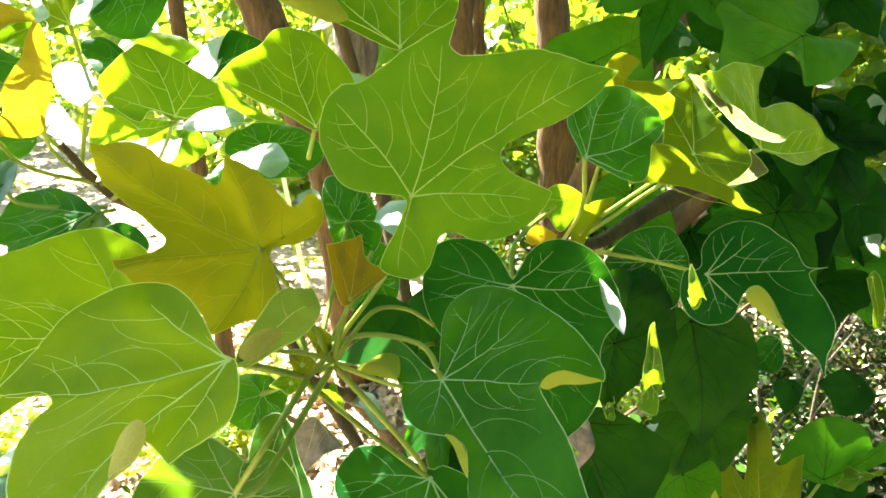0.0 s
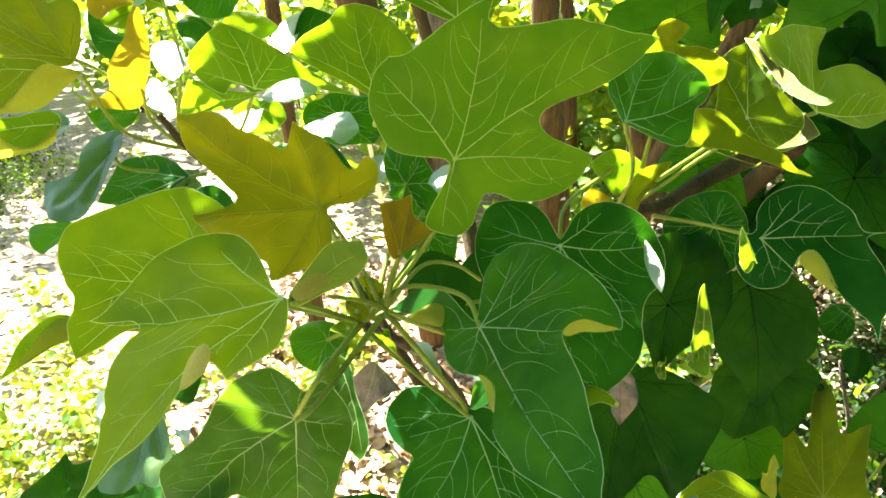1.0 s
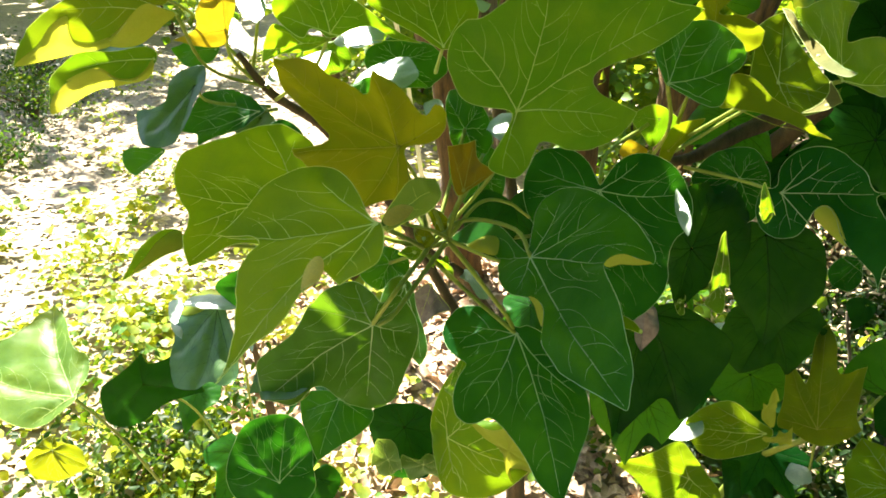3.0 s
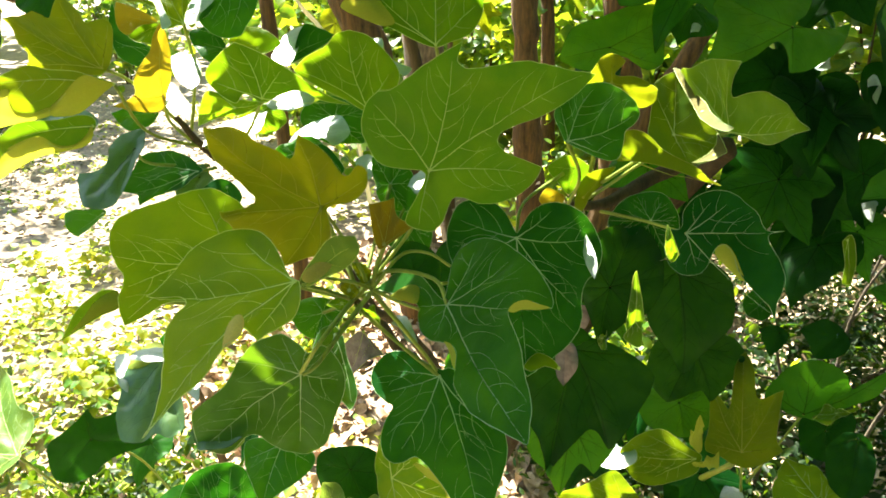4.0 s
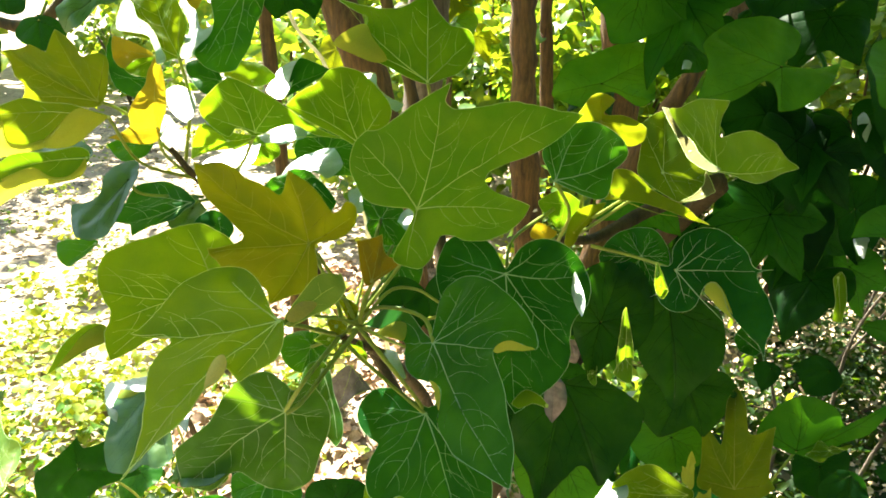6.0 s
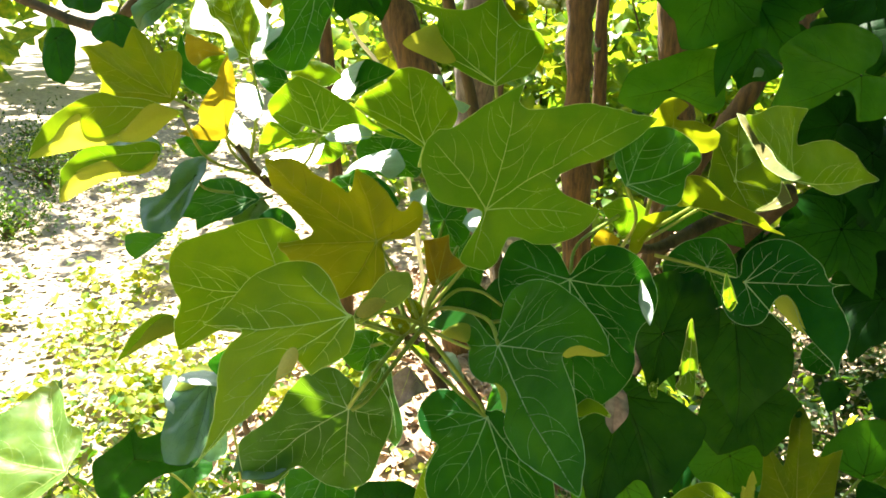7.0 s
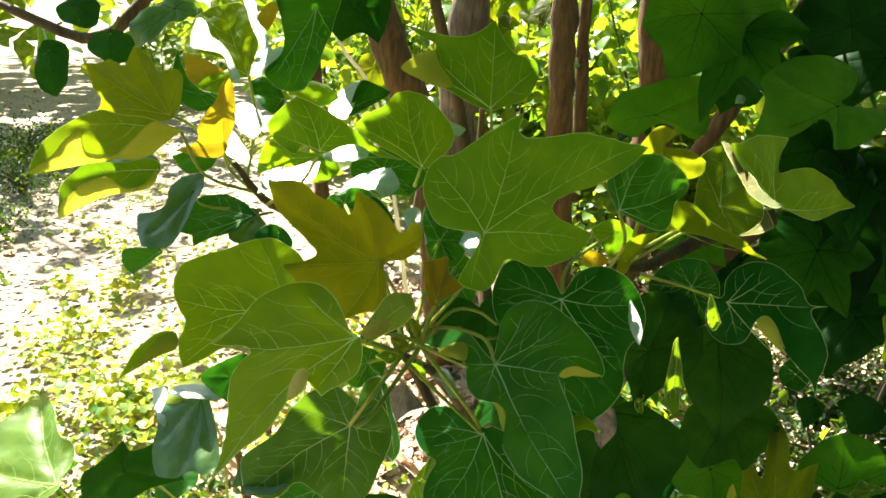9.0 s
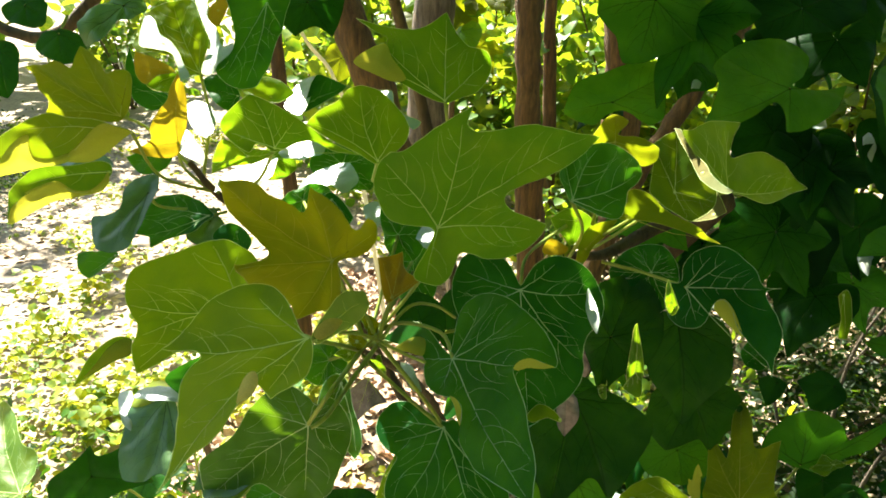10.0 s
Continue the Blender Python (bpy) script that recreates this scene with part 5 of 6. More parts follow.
palmate(main, "deep", (0.019, 0.488, 0.901), (0.38, -0.75, -0.54), (-0.11, -0.61, 0.78),
        [(-5, 162, -12), (2, 141, -8), (9, 125, -6), (16, 114, -5), (22, 103, -4), (29, 88, -5), (42, 67, -6), (56, 44, -5), (76, 23, -4), (109, 13, -2), (129, 7, 0), (186, 10, 0), (205, 23, -2), (207, 37, -4), (214, 52, -6), (223, 66, -8), (236, 73, -9), (248, 75, -9), (260, 71, -8), (273, 63, -5), (283, 58, -2), (289, 72, -4), (296, 87, -6), (304, 98, -7), (311, 100, -7), (318, 95, -4), (324, 87, -2), (331, 91, 0), (338, 102, 2), (343, 115, 2), (346, 128, 0), (349, 145, -5)],
        (0,), [(-5, 153, 3), (-48, 84, 5), (-97, 55, 3), (-121, 47, 0), (24, 80, -4)], [(-0.027, 0.51, 0.927), (-0.076, 0.53, 0.961)])
palmate(main, "sheen", (-0.113, 0.43, 0.937), (-0.87, -0.1, -0.48), (0.18, -0.97, -0.13),
        [(12, 146, -4), (15, 132, 2), (19, 116, 6), (20, 97, 6), (21, 87, 5), (27, 84, 2), (38, 94, -2), (47, 107, -6), (56, 114, -9), (63, 113, -11), (71, 103, -10), (77, 87, -9), (89, 66, -8), (109, 53, -9), (134, 44, -9), (172, 39, -7), (207, 41, -5), (221, 27, 0), (242, 39, -4), (263, 50, -7), (287, 56, -8), (316, 60, -8), (339, 75, -6), (348, 102, -4), (353, 118, -5), (363, 130, -5)],
        (0,), [(11, 140, -2), (-41, 62, -6), (-101, 44, 3), (-134, 32, 0), (56, 99, 0), (125, 39, 0)], [(-0.089, 0.425, 0.978), (-0.073, 0.5, 0.981)])
palmate(main, "deep", (0.102, 0.646, 0.997), (0.32, -0.44, -0.84), (-0.05, -0.89, 0.45),
        [(-13, 166, -10), (-5, 154, -8), (4, 145, -6), (14, 135, -4), (22, 122, -1), (28, 107, 2), (38, 97, 3), (51, 103, -2), (63, 103, -8), (77, 96, -10), (91, 87, -10), (106, 74, -10), (121, 58, -9), (133, 37, -6), (140, 15, -2), (158, 6, 0), (181, 17, -2), (186, 34, -6), (195, 52, -9), (207, 67, -10), (220, 81, -11), (234, 84, -11), (251, 85, -11), (268, 84, -10), (290, 82, -7), (314, 90, -6), (334, 120, -6)],
        (0,), [(-13, 155, 0), (23, 108, -4), (72, 89, -5), (111, 53, -3), (-126, 71, 3), (-82, 76, 0)], [(0.112, 0.7, 1.023), (0.168, 0.78, 1.038)])
palmate(main, "deep", (0.328, 0.73, 0.975), (0.63, -0.63, -0.46), (-0.55, -0.77, 0.32),
        [(-3, 152, -10), (5, 140, -7), (11, 137, -5), (18, 131, -5), (25, 120, -6), (41, 99, -8), (44, 116, -16), (45, 97, -8), (58, 91, -8), (69, 83, -8), (84, 77, -9), (99, 67, -10), (113, 55, -9), (125, 44, -7), (139, 28, -3), (155, 11, 0), (195, 11, 0), (208, 22, -4), (236, 28, -7), (262, 38, -10), (285, 48, -11), (304, 54, -10), (323, 55, -7), (340, 53, -3), (357, 45, 0), (377, 44, 3), (387, 53, 4), (380, 66, 4), (368, 83, 4), (364, 101, 3), (362, 123, 0), (361, 136, -5)],
        (0, 6), [(-1, 145, -3), (43, 95, 0), (80, 61, -3), (-32, 45, 2), (97, 50, 0)], [(0.283, 0.78, 0.973), (0.23, 0.82, 0.971)],
        [[(9, 46, 2), (22, 45, 3), (28, 54, 4), (21, 67, 4), (11, 82, 4), (4, 96, 3), (3, 83, 2), (4, 63, 1)]])
palmate(main, "bronze", (-0.435, 0.758, 1.174), (-0.81, -0.16, 0.56), (0.02, -0.97, -0.24),
        [(6, 126, -10), (10, 112, -8), (17, 103, -6), (25, 93, -5), (36, 103, -8), (41, 92, -8), (46, 71, -6), (47, 36, -3), (105, 8, 0), (211, 7, -2), (254, 20, -5), (272, 39, -8), (279, 59, -8), (286, 69, -4), (295, 66, 0), (304, 63, 3), (308, 74, 1), (314, 87, -2), (323, 96, -8), (330, 89, -3), (339, 80, 1), (342, 88, 0), (346, 98, -2), (357, 108, -3)],
        (0, 4, 18, 22), [(5, 116, 4), (-35, 90, 3), (35, 94, -3), (-76, 60, 0)], [(-0.414, 0.8, 1.144), (-0.335, 0.82, 1.053)])
palmate(main, "lime", (-0.403, 0.719, 1.161), (-0.94, -0.24, -0.24), (0.21, -0.97, 0.13),
        [(3, 203, -6), (-1, 162, 2), (-8, 139, 4), (-11, 122, 4), (-5, 123, 4), (1, 120, 4), (5, 102, 4), (7, 81, 4), (-2, 59, 4), (-22, 39, 3), (-33, 29, 2), (-30, 14, 0), (-200, 4, 0), (-59, 5, 0), (-38, 20, 0), (-36, 44, 0), (-29, 75, 0), (-29, 95, 0), (-25, 111, 0), (-18, 134, 0), (-11, 160, -2), (-4, 182, -4)],
        (0,), [(-16, 128, -4)], [(-0.4, 0.78, 1.086), (-0.335, 0.82, 1.053)],
        [[(178, 1, 0), (-39, 14, 2), (-37, 30, 4), (-25, 40, 4), (-4, 59, 4), (5, 80, 4), (11, 85, 4), (24, 56, 4), (29, 14, 2)],
         [(3, 198, 0), (-2, 162, 3), (-9, 140, 5), (-13, 120, 5), (-5, 121, 4), (0, 119, 4), (4, 101, 4), (5, 80, 4), (11, 85, 4), (7, 121, 4), (5, 156, 2)]])
palmate(main, "fresh", (-0.433, 0.707, 1.11), (-0.83, -0.31, -0.47), (0.19, -0.94, 0.28),
        [(-1, 139, 0), (-6, 130, 2), (-12, 109, 4), (-16, 84, 5), (-16, 63, 5), (2, 48, 4), (19, 34, 4), (34, 16, 3), (108, 4, 0), (221, 10, 0), (278, 18, -2), (319, 44, -2), (326, 85, -2), (334, 104, -2), (342, 122, -2), (351, 132, -2)],
        (0,), [(-21, 99, -4)], [],
        [[(-1, 137, 2), (-7, 130, 3), (-14, 108, 5), (-18, 83, 6), (-19, 61, 6), (-1, 47, 5), (17, 31, 5), (28, 14, 4), (165, 1, 3), (65, 13, 3), (41, 26, 3), (11, 48, 3), (0, 74, 3), (-1, 106, 2)]])
palmate(main, "golden", (-0.371, 0.782, 1.135), (0.47, -0.19, 0.86), (0.02, -0.97, -0.23),
        [(17, 99, -4), (24, 80, -4), (29, 63, -4), (46, 50, -4), (85, 40, -3), (109, 36, -2), (125, 48, -3), (131, 76, -6), (147, 46, -3), (194, 19, 0), (338, 10, 0), (353, 31, -2), (361, 52, -2), (370, 81, -2)],
        (0, 7), [(16, 91, 4), (131, 63, 0)], [(-0.375, 0.8, 1.095), (-0.343, 0.82, 1.052)])
palmate(main, "fresh", (-0.226, 0.749, 1.14), (0.96, 0.27, -0.05), (0.27, -0.96, 0.07),
        [(-4, 113, -12), (2, 87, -4), (17, 64, -2), (49, 50, -3), (84, 54, -6), (104, 65, -10), (115, 75, -12), (135, 73, -12), (155, 75, -12), (166, 66, -12), (178, 49, -8), (191, 33, -6), (169, 24, -3), (170, 12, -1), (222, 6, 0), (329, 7, 0), (374, 29, -2), (372, 51, -3), (358, 77, -6)],
        (0, 6), [(-2, 102, -4), (112, 65, -6), (163, 58, 0), (55, 42, 0)], [(-0.265, 0.79, 1.083), (-0.327, 0.82, 1.037)])
palmate(main, "fresh", (-0.085, 0.72, 1.135), (0.09, 0.3, 0.95), (0.35, -0.9, 0.25),
        [(70, 99, -8), (73, 77, -5), (75, 56, -3), (77, 29, -1), (138, 5, 0), (260, 7, 0), (300, 22, -3), (313, 47, -6), (325, 62, -8), (348, 74, -8), (366, 89, -10), (378, 96, -11), (389, 96, -9), (402, 89, -5), (418, 95, -5)],
        (0, 11), [(68, 89, -4), (21, 88, 6), (-27, 51, 0)], [(-0.101, 0.78, 1.092)])
palmate(main, "fresh", (-0.003, 0.757, 1.208), (-0.78, 0.09, 0.61), (-0.01, -0.99, 0.14),
        [(-2, 152, -10), (-4, 122, -4), (-7, 106, -1), (-3, 101, 0), (10, 118, -2), (18, 127, -8), (20, 93, -3), (19, 60, 0), (27, 27, 0), (130, 3, 0), (229, 20, -2), (235, 43, -5), (248, 63, -8), (258, 75, -9), (269, 80, -7), (288, 74, -4), (303, 90, -4), (309, 108, -8), (324, 94, -2), (335, 96, 0), (350, 119, -3)],
        (0, 5, 17), [(-3, 138, 4), (-51, 99, 0), (16, 119, -4), (-97, 66, 0)], [(0.007, 0.82, 1.138), (0.063, 0.85, 1.064)],
        [[(18, 125, 0), (10, 119, 2), (-3, 102, 4), (1, 86, 4), (11, 56, 3), (20, 68, 2), (20, 93, 1)]])
palmate(main, "mature", (0.148, 0.592, 1.131), (0.9, 0.39, -0.21), (0.44, -0.76, 0.48),
        [(25, 109, -8), (38, 109, -11), (49, 100, -12), (60, 86, -12), (73, 68, -11), (94, 47, -9), (121, 31, -6), (133, 16, -3), (189, 5, 0), (306, 4, 0), (337, 19, -3), (342, 43, -5), (349, 64, -4), (363, 69, -2), (374, 73, 0), (380, 95, -4)],
        (), [(25, 100, -5), (59, 78, 5), (-9, 55, 0), (96, 42, 0)], [(0.182, 0.72, 1.052), (0.179, 0.8, 0.983)])
palmate(main, "olive", (0.215, 0.626, 1.105), (0.93, 0.18, -0.33), (0.29, -0.9, 0.31),
        [(2, 129, -6), (8, 95, 0), (14, 67, 3), (28, 43, 4), (54, 36, 2), (78, 34, -3), (102, 29, -6), (122, 15, -3), (211, 12, 0), (346, 7, 0), (365, 43, -2), (363, 88, -4)],
        (0,), [(3, 112, -4)], [])
palmate(main, "lime", (0.292, 0.72, 1.109), (0.01, 0.43, 0.9), (-0.21, -0.88, 0.42),
        [(-1, 79, -6), (11, 74, -7), (24, 68, -9), (32, 50, -6), (54, 35, -5), (91, 30, -5), (112, 24, -4), (149, 22, -4), (190, 29, -5), (210, 42, -6), (225, 50, -4), (237, 56, 0), (251, 62, 4), (268, 50, 6), (287, 41, 6), (308, 38, 6), (336, 43, 4), (351, 58, 0)],
        (0, 2, 12), [(-1, 70, 0), (24, 57, 0), (-104, 52, 0), (-153, 35, 0)], [(0.267, 0.76, 1.07), (0.199, 0.8, 1.001)])
palmate(main, "young", (0.35, 0.699, 1.118), (0.87, 0.49, -0.09), (0.48, -0.77, 0.42),
        [(1, 153, -12), (10, 128, -11), (21, 112, -10), (34, 90, -9), (49, 63, -6), (72, 45, -3), (69, 72, -8), (62, 101, -15), (80, 91, -11), (101, 89, -8), (124, 91, -4), (134, 100, -2), (139, 82, 2), (147, 59, 4), (149, 34, 3), (154, 5, 0), (-18, 6, 0), (-10, 33, -4), (-14, 65, -8), (-9, 88, -9), (-2, 119, -9)],
        (0, 7), [(2, 131, -4), (74, 81, 6), (128, 79, 0)], [(0.281, 0.74, 1.079), (0.225, 0.79, 1.014), (0.194, 0.8, 0.988)])
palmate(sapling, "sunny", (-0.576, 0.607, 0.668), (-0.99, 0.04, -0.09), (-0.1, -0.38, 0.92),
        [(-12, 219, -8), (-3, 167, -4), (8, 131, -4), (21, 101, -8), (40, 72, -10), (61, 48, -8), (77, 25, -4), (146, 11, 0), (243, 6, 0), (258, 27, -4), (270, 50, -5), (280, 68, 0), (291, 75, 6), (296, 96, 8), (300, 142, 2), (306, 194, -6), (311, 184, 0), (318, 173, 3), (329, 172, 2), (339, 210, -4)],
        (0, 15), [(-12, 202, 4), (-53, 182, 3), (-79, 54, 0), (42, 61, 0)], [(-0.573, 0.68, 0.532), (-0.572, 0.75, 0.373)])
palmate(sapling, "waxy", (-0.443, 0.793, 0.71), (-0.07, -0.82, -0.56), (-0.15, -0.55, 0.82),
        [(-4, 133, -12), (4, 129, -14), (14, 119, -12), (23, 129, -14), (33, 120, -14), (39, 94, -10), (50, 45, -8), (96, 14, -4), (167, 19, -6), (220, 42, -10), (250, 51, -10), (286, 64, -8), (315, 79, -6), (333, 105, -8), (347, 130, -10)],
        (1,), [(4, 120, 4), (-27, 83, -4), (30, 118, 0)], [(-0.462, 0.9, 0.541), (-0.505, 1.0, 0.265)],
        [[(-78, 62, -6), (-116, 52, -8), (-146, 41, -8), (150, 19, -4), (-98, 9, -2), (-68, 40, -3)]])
palmate(sapling, "dark", (-0.571, 0.76, 0.575), (0.96, 0.13, -0.25), (0.21, -0.92, 0.32),
        [(5, 97, -6), (26, 79, -6), (55, 70, -7), (67, 47, -4), (91, 36, -4), (108, 50, -10), (137, 38, -7), (176, 45, -4), (198, 67, -7), (221, 77, -10), (241, 89, -11), (258, 79, -9), (281, 63, -6), (304, 48, -3), (337, 49, -1), (356, 71, -3)],
        (0, 5), [(7, 84, -3), (-117, 70, 0), (115, 42, 0)], [(-0.542, 0.85, 0.454), (-0.523, 0.95, 0.218)])
palmate(sapling, "mature", (-0.206, 0.625, 0.69), (-0.28, -0.7, -0.66), (-0.08, -0.67, 0.74),
        [(4, 82, -6), (23, 63, -3), (51, 55, -5), (73, 53, -8), (89, 50, -8), (103, 38, -6), (137, 19, -3), (207, 8, 0), (265, 26, -3), (283, 52, -6), (312, 56, -5), (342, 61, -3)],
        (0,), [(4, 74, -3), (78, 44, 0), (-51, 48, 0)], [])
palmate(low, "olive", (0.491, 0.803, 0.568), (-0.0, 0.3, 0.95), (-0.14, -0.94, 0.3),
        [(1, 165, -8), (7, 145, -5), (10, 117, -3), (19, 74, -3), (22, 86, -5), (25, 108, -10), (32, 97, -8), (54, 65, -6), (93, 55, -8), (104, 36, -5), (154, 24, -3), (212, 29, -5), (262, 47, -5), (277, 62, -6), (297, 57, -2), (323, 87, -4), (332, 121, -8), (340, 101, -3), (350, 96, 0), (356, 139, -3)],
        (0, 5, 13, 16), [(2, 154, 0), (-26, 107, -3), (27, 97, 3), (-79, 50, 0), (82, 49, 0)], [(0.525, 0.85, 0.447)])
palmate(low, "lime", (0.422, 0.81, 0.545), (-1.0, -0.0, -0.01), (-0.0, -0.98, 0.19),
        [(-4, 123, -6), (20, 108, -8), (36, 88, -8), (55, 51, -5), (94, 24, -2), (144, 10, 0), (231, 12, 0), (298, 24, 2), (312, 53, -1), (319, 80, -3), (335, 100, -3), (346, 113, -4)],
        (), [(0, 113, 3), (-26, 86, 0), (31, 72, 0)], [])
palmate(low, "white_glare", (0.296, 0.803, 0.545), (-0.89, 0.34, -0.31), (-0.36, -0.08, 0.93),
        [(-60, 69, -4), (-23, 27, 0), (11, 45, -3), (81, 24, 0), (139, 25, 0), (175, 30, 0), (219, 31, 0), (277, 26, 0), (290, 58, -2)],
        (2,), [], [])
palmate(low, "lime", (0.306, 0.762, 0.484), (-0.99, 0.0, -0.11), (-0.0, -1.0, -0.0),
        [(-13, 115, -8), (2, 80, -4), (46, 76, -6), (86, 97, -10), (118, 95, -10), (143, 64, -8), (202, 28, -3), (265, 49, 0), (284, 75, -4), (328, 84, -3)],
        (0,), [(-15, 101, -3), (-73, 64, 0), (129, 59, 0), (70, 75, 0)], [])
palmate(main, "soft", (0.476, 0.884, 1.22), (-0.7, -0.5, -0.5), (0.18, -0.81, 0.56),
        [(-17, 143, -10), (-9, 114, -9), (-4, 76, -5), (1, 35, 0), (31, 41, -3), (41, 64, -9), (66, 63, -8), (114, 72, -6), (147, 95, -10), (142, 49, -4), (182, 7, 0), (180, 31, -4), (192, 66, -10), (214, 79, -12), (246, 84, -12), (277, 95, -10), (305, 115, -8), (318, 107, -5), (331, 117, -6)],
        (0, 5, 8), [(-18, 127, 4), (-68, 95, 3), (142, 76, 0), (46, 57, 0)], [(0.493, 1.0, 1.287), (0.561, 1.1, 1.318)])
palmate(main, "soft", (0.244, 0.954, 1.182), (0.69, 0.54, 0.47), (0.15, -0.75, 0.64),
        [(-10, 155, -12), (15, 93, -5), (58, 53, -4), (109, 63, -6), (153, 80, -8), (187, 53, -8), (206, 24, -3), (281, 23, -3), (288, 67, -8), (304, 84, -6), (336, 97, -3)],
        (0, 4, 9), [(151, 68, 0), (-10, 135, 0), (-58, 75, 0)], [(0.254, 1.0, 1.067)])
palmate(main, "dried", (-0.082, 0.606, 0.884), (-0.14, -0.27, -0.95), (-0.02, -0.96, 0.28),
        [(-8, 56, 4), (7, 41, 6), (22, 34, 4), (49, 38, -4), (48, 27, -6), (46, 10, -4), (-103, 4, 3), (-61, 15, 6), (-44, 38, 0), (-22, 52, 0)],
        (3, 8), [(-9, 50, 3), (40, 31, 0)], [])
palmate(main, "bronze", (0.207, 0.701, 1.174), (-0.9, -0.29, 0.31), (0.28, -0.96, -0.08),
        [(176, 63, -4), (189, 61, -4), (197, 47, -2), (216, 26, 0), (276, 10, 0), (258, 29, -6), (286, 33, -4), (317, 36, -3), (349, 33, 0), (391, 45, -4), (388, 32, -2), (385, 16, 0), (518, 8, 0), (523, 31, -2), (520, 50, -5)],
        (1, 5, 9), [(-66, 29, 0), (-176, 52, 0), (25, 38, 0)], [(0.204, 0.78, 1.042)])
palmate(main, "young", (0.184, 0.796, 1.041), (-0.98, -0.21, 0.05), (0.21, -0.95, 0.21),
        [(-4, 39, 0), (13, 35, 0), (35, 30, 0), (82, 36, -3), (119, 21, -2), (177, 27, -3), (250, 15, 0), (313, 24, 2)],
        (0, 5), [(-2, 32, 0), (83, 28, 0)], [])
palmate(main, "golden", (0.157, 0.795, 0.999), (-0.98, -0.21, 0.05), (0.21, -0.95, 0.21),
        [(-179, 20, -2), (-132, 11, 0), (-60, 17, 2), (5, 19, 0), (34, 17, 0), (152, 17, 0)],
        (0, 2), [], [])
palmate(main, "olive", (0.197, 0.776, 1.006), (-0.99, -0.1, 0.05), (0.11, -0.9, 0.42),
        [(-135, 61, -4), (-101, 34, 2), (-55, 15, 0), (59, 27, -3), (84, 18, 0), (195, 10, 0), (216, 32, 0)],
        (0, 3), [(-131, 48, 0)], [])
part("petiole", tube([(-0.053, 0.514, 0.985), (-0.023, 0.497, 0.957), (0.008, 0.489, 0.92), (0.019, 0.497, 0.894)], (0.0028, 0.0022, 0.002), 7, 6, 0.08, 38), PETIOLE, main)
part("petiole", tube([(-0.057, 0.513, 0.983), (-0.071, 0.455, 0.978), (-0.086, 0.398, 0.971), (-0.099, 0.389, 0.963)], (0.0028, 0.0022, 0.002), 7, 6, 0.08, 39), PETIOLE, main)
part("petiole", tube([(-0.053, 0.516, 0.989), (-0.026, 0.549, 1.014), (0.001, 0.571, 1.007), (0.025, 0.584, 0.986)], (0.0022, 0.0018, 0.0016), 7, 6, 0.08, 40), PETIOLE, main)
part("petiole", tube([(-0.054, 0.517, 0.99), (-0.048, 0.525, 1.017), (-0.035, 0.549, 1.04), (-0.027, 0.587, 1.052)], (0.0026, 0.002, 0.0018), 7, 6, 0.08, 41), PETIOLE, main)
part("petiole", tube([(-0.056, 0.515, 0.988), (-0.067, 0.52, 1.012), (-0.084, 0.529, 1.039), (-0.104, 0.544, 1.061)], (0.0026, 0.002, 0.0018), 7, 6, 0.08, 42), PETIOLE, main)
part("petiole", tube([(-0.053, 0.515, 0.987), (-0.024, 0.5, 0.982), (-0.002, 0.489, 0.98)], (0.0022, 0.0018, 0.0016), 7, 6, 0.08, 43), PETIOLE, main)
part("petiole", tube([(-0.055, 0.516, 0.988), (-0.069, 0.494, 1.006), (-0.091, 0.473, 1.02)], (0.0022, 0.0018, 0.0016), 7, 6, 0.08, 44), PETIOLE, main)
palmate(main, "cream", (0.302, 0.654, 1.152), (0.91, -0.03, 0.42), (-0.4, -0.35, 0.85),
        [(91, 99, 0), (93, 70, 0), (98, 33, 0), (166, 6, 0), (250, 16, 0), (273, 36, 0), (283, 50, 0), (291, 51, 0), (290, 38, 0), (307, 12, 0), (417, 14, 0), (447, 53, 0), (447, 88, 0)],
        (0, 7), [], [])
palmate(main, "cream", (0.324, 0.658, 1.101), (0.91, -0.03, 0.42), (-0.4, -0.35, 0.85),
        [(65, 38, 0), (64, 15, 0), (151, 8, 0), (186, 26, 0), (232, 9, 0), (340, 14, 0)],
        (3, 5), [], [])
# grey piece laid over a leaf's lobe for the sky sheen there
palmate(main, "waxy", (-0.196, 0.43, 0.865), (-0.98, 0.12, -0.16), (-0.2, -0.6, 0.77),
        [(-11, 37, 0), (37, 33, 0), (63, 23, 0), (116, 20, 0), (158, 23, 0), (176, 27, 0), (188, 36, 0), (210, 19, 0), (283, 15, 0), (326, 28, 0)],
        (1, 6), [(31, 27, 0)], [])
palmate(sapling, "deep", (-0.3, 0.619, 0.536), (0.04, -0.37, -0.93), (-0.04, -0.93, 0.37),
        [(177, 99, -8), (198, 97, -8), (217, 95, -8), (235, 85, -6), (262, 82, -6), (286, 76, -6), (318, 62, -8), (382, 45, -6), (444, 53, -5), (481, 59, -4), (504, 77, -4), (520, 93, -6)],
        (), [(-141, 87, 3), (176, 91, 0), (-104, 66, 0), (137, 65, 0)], [])
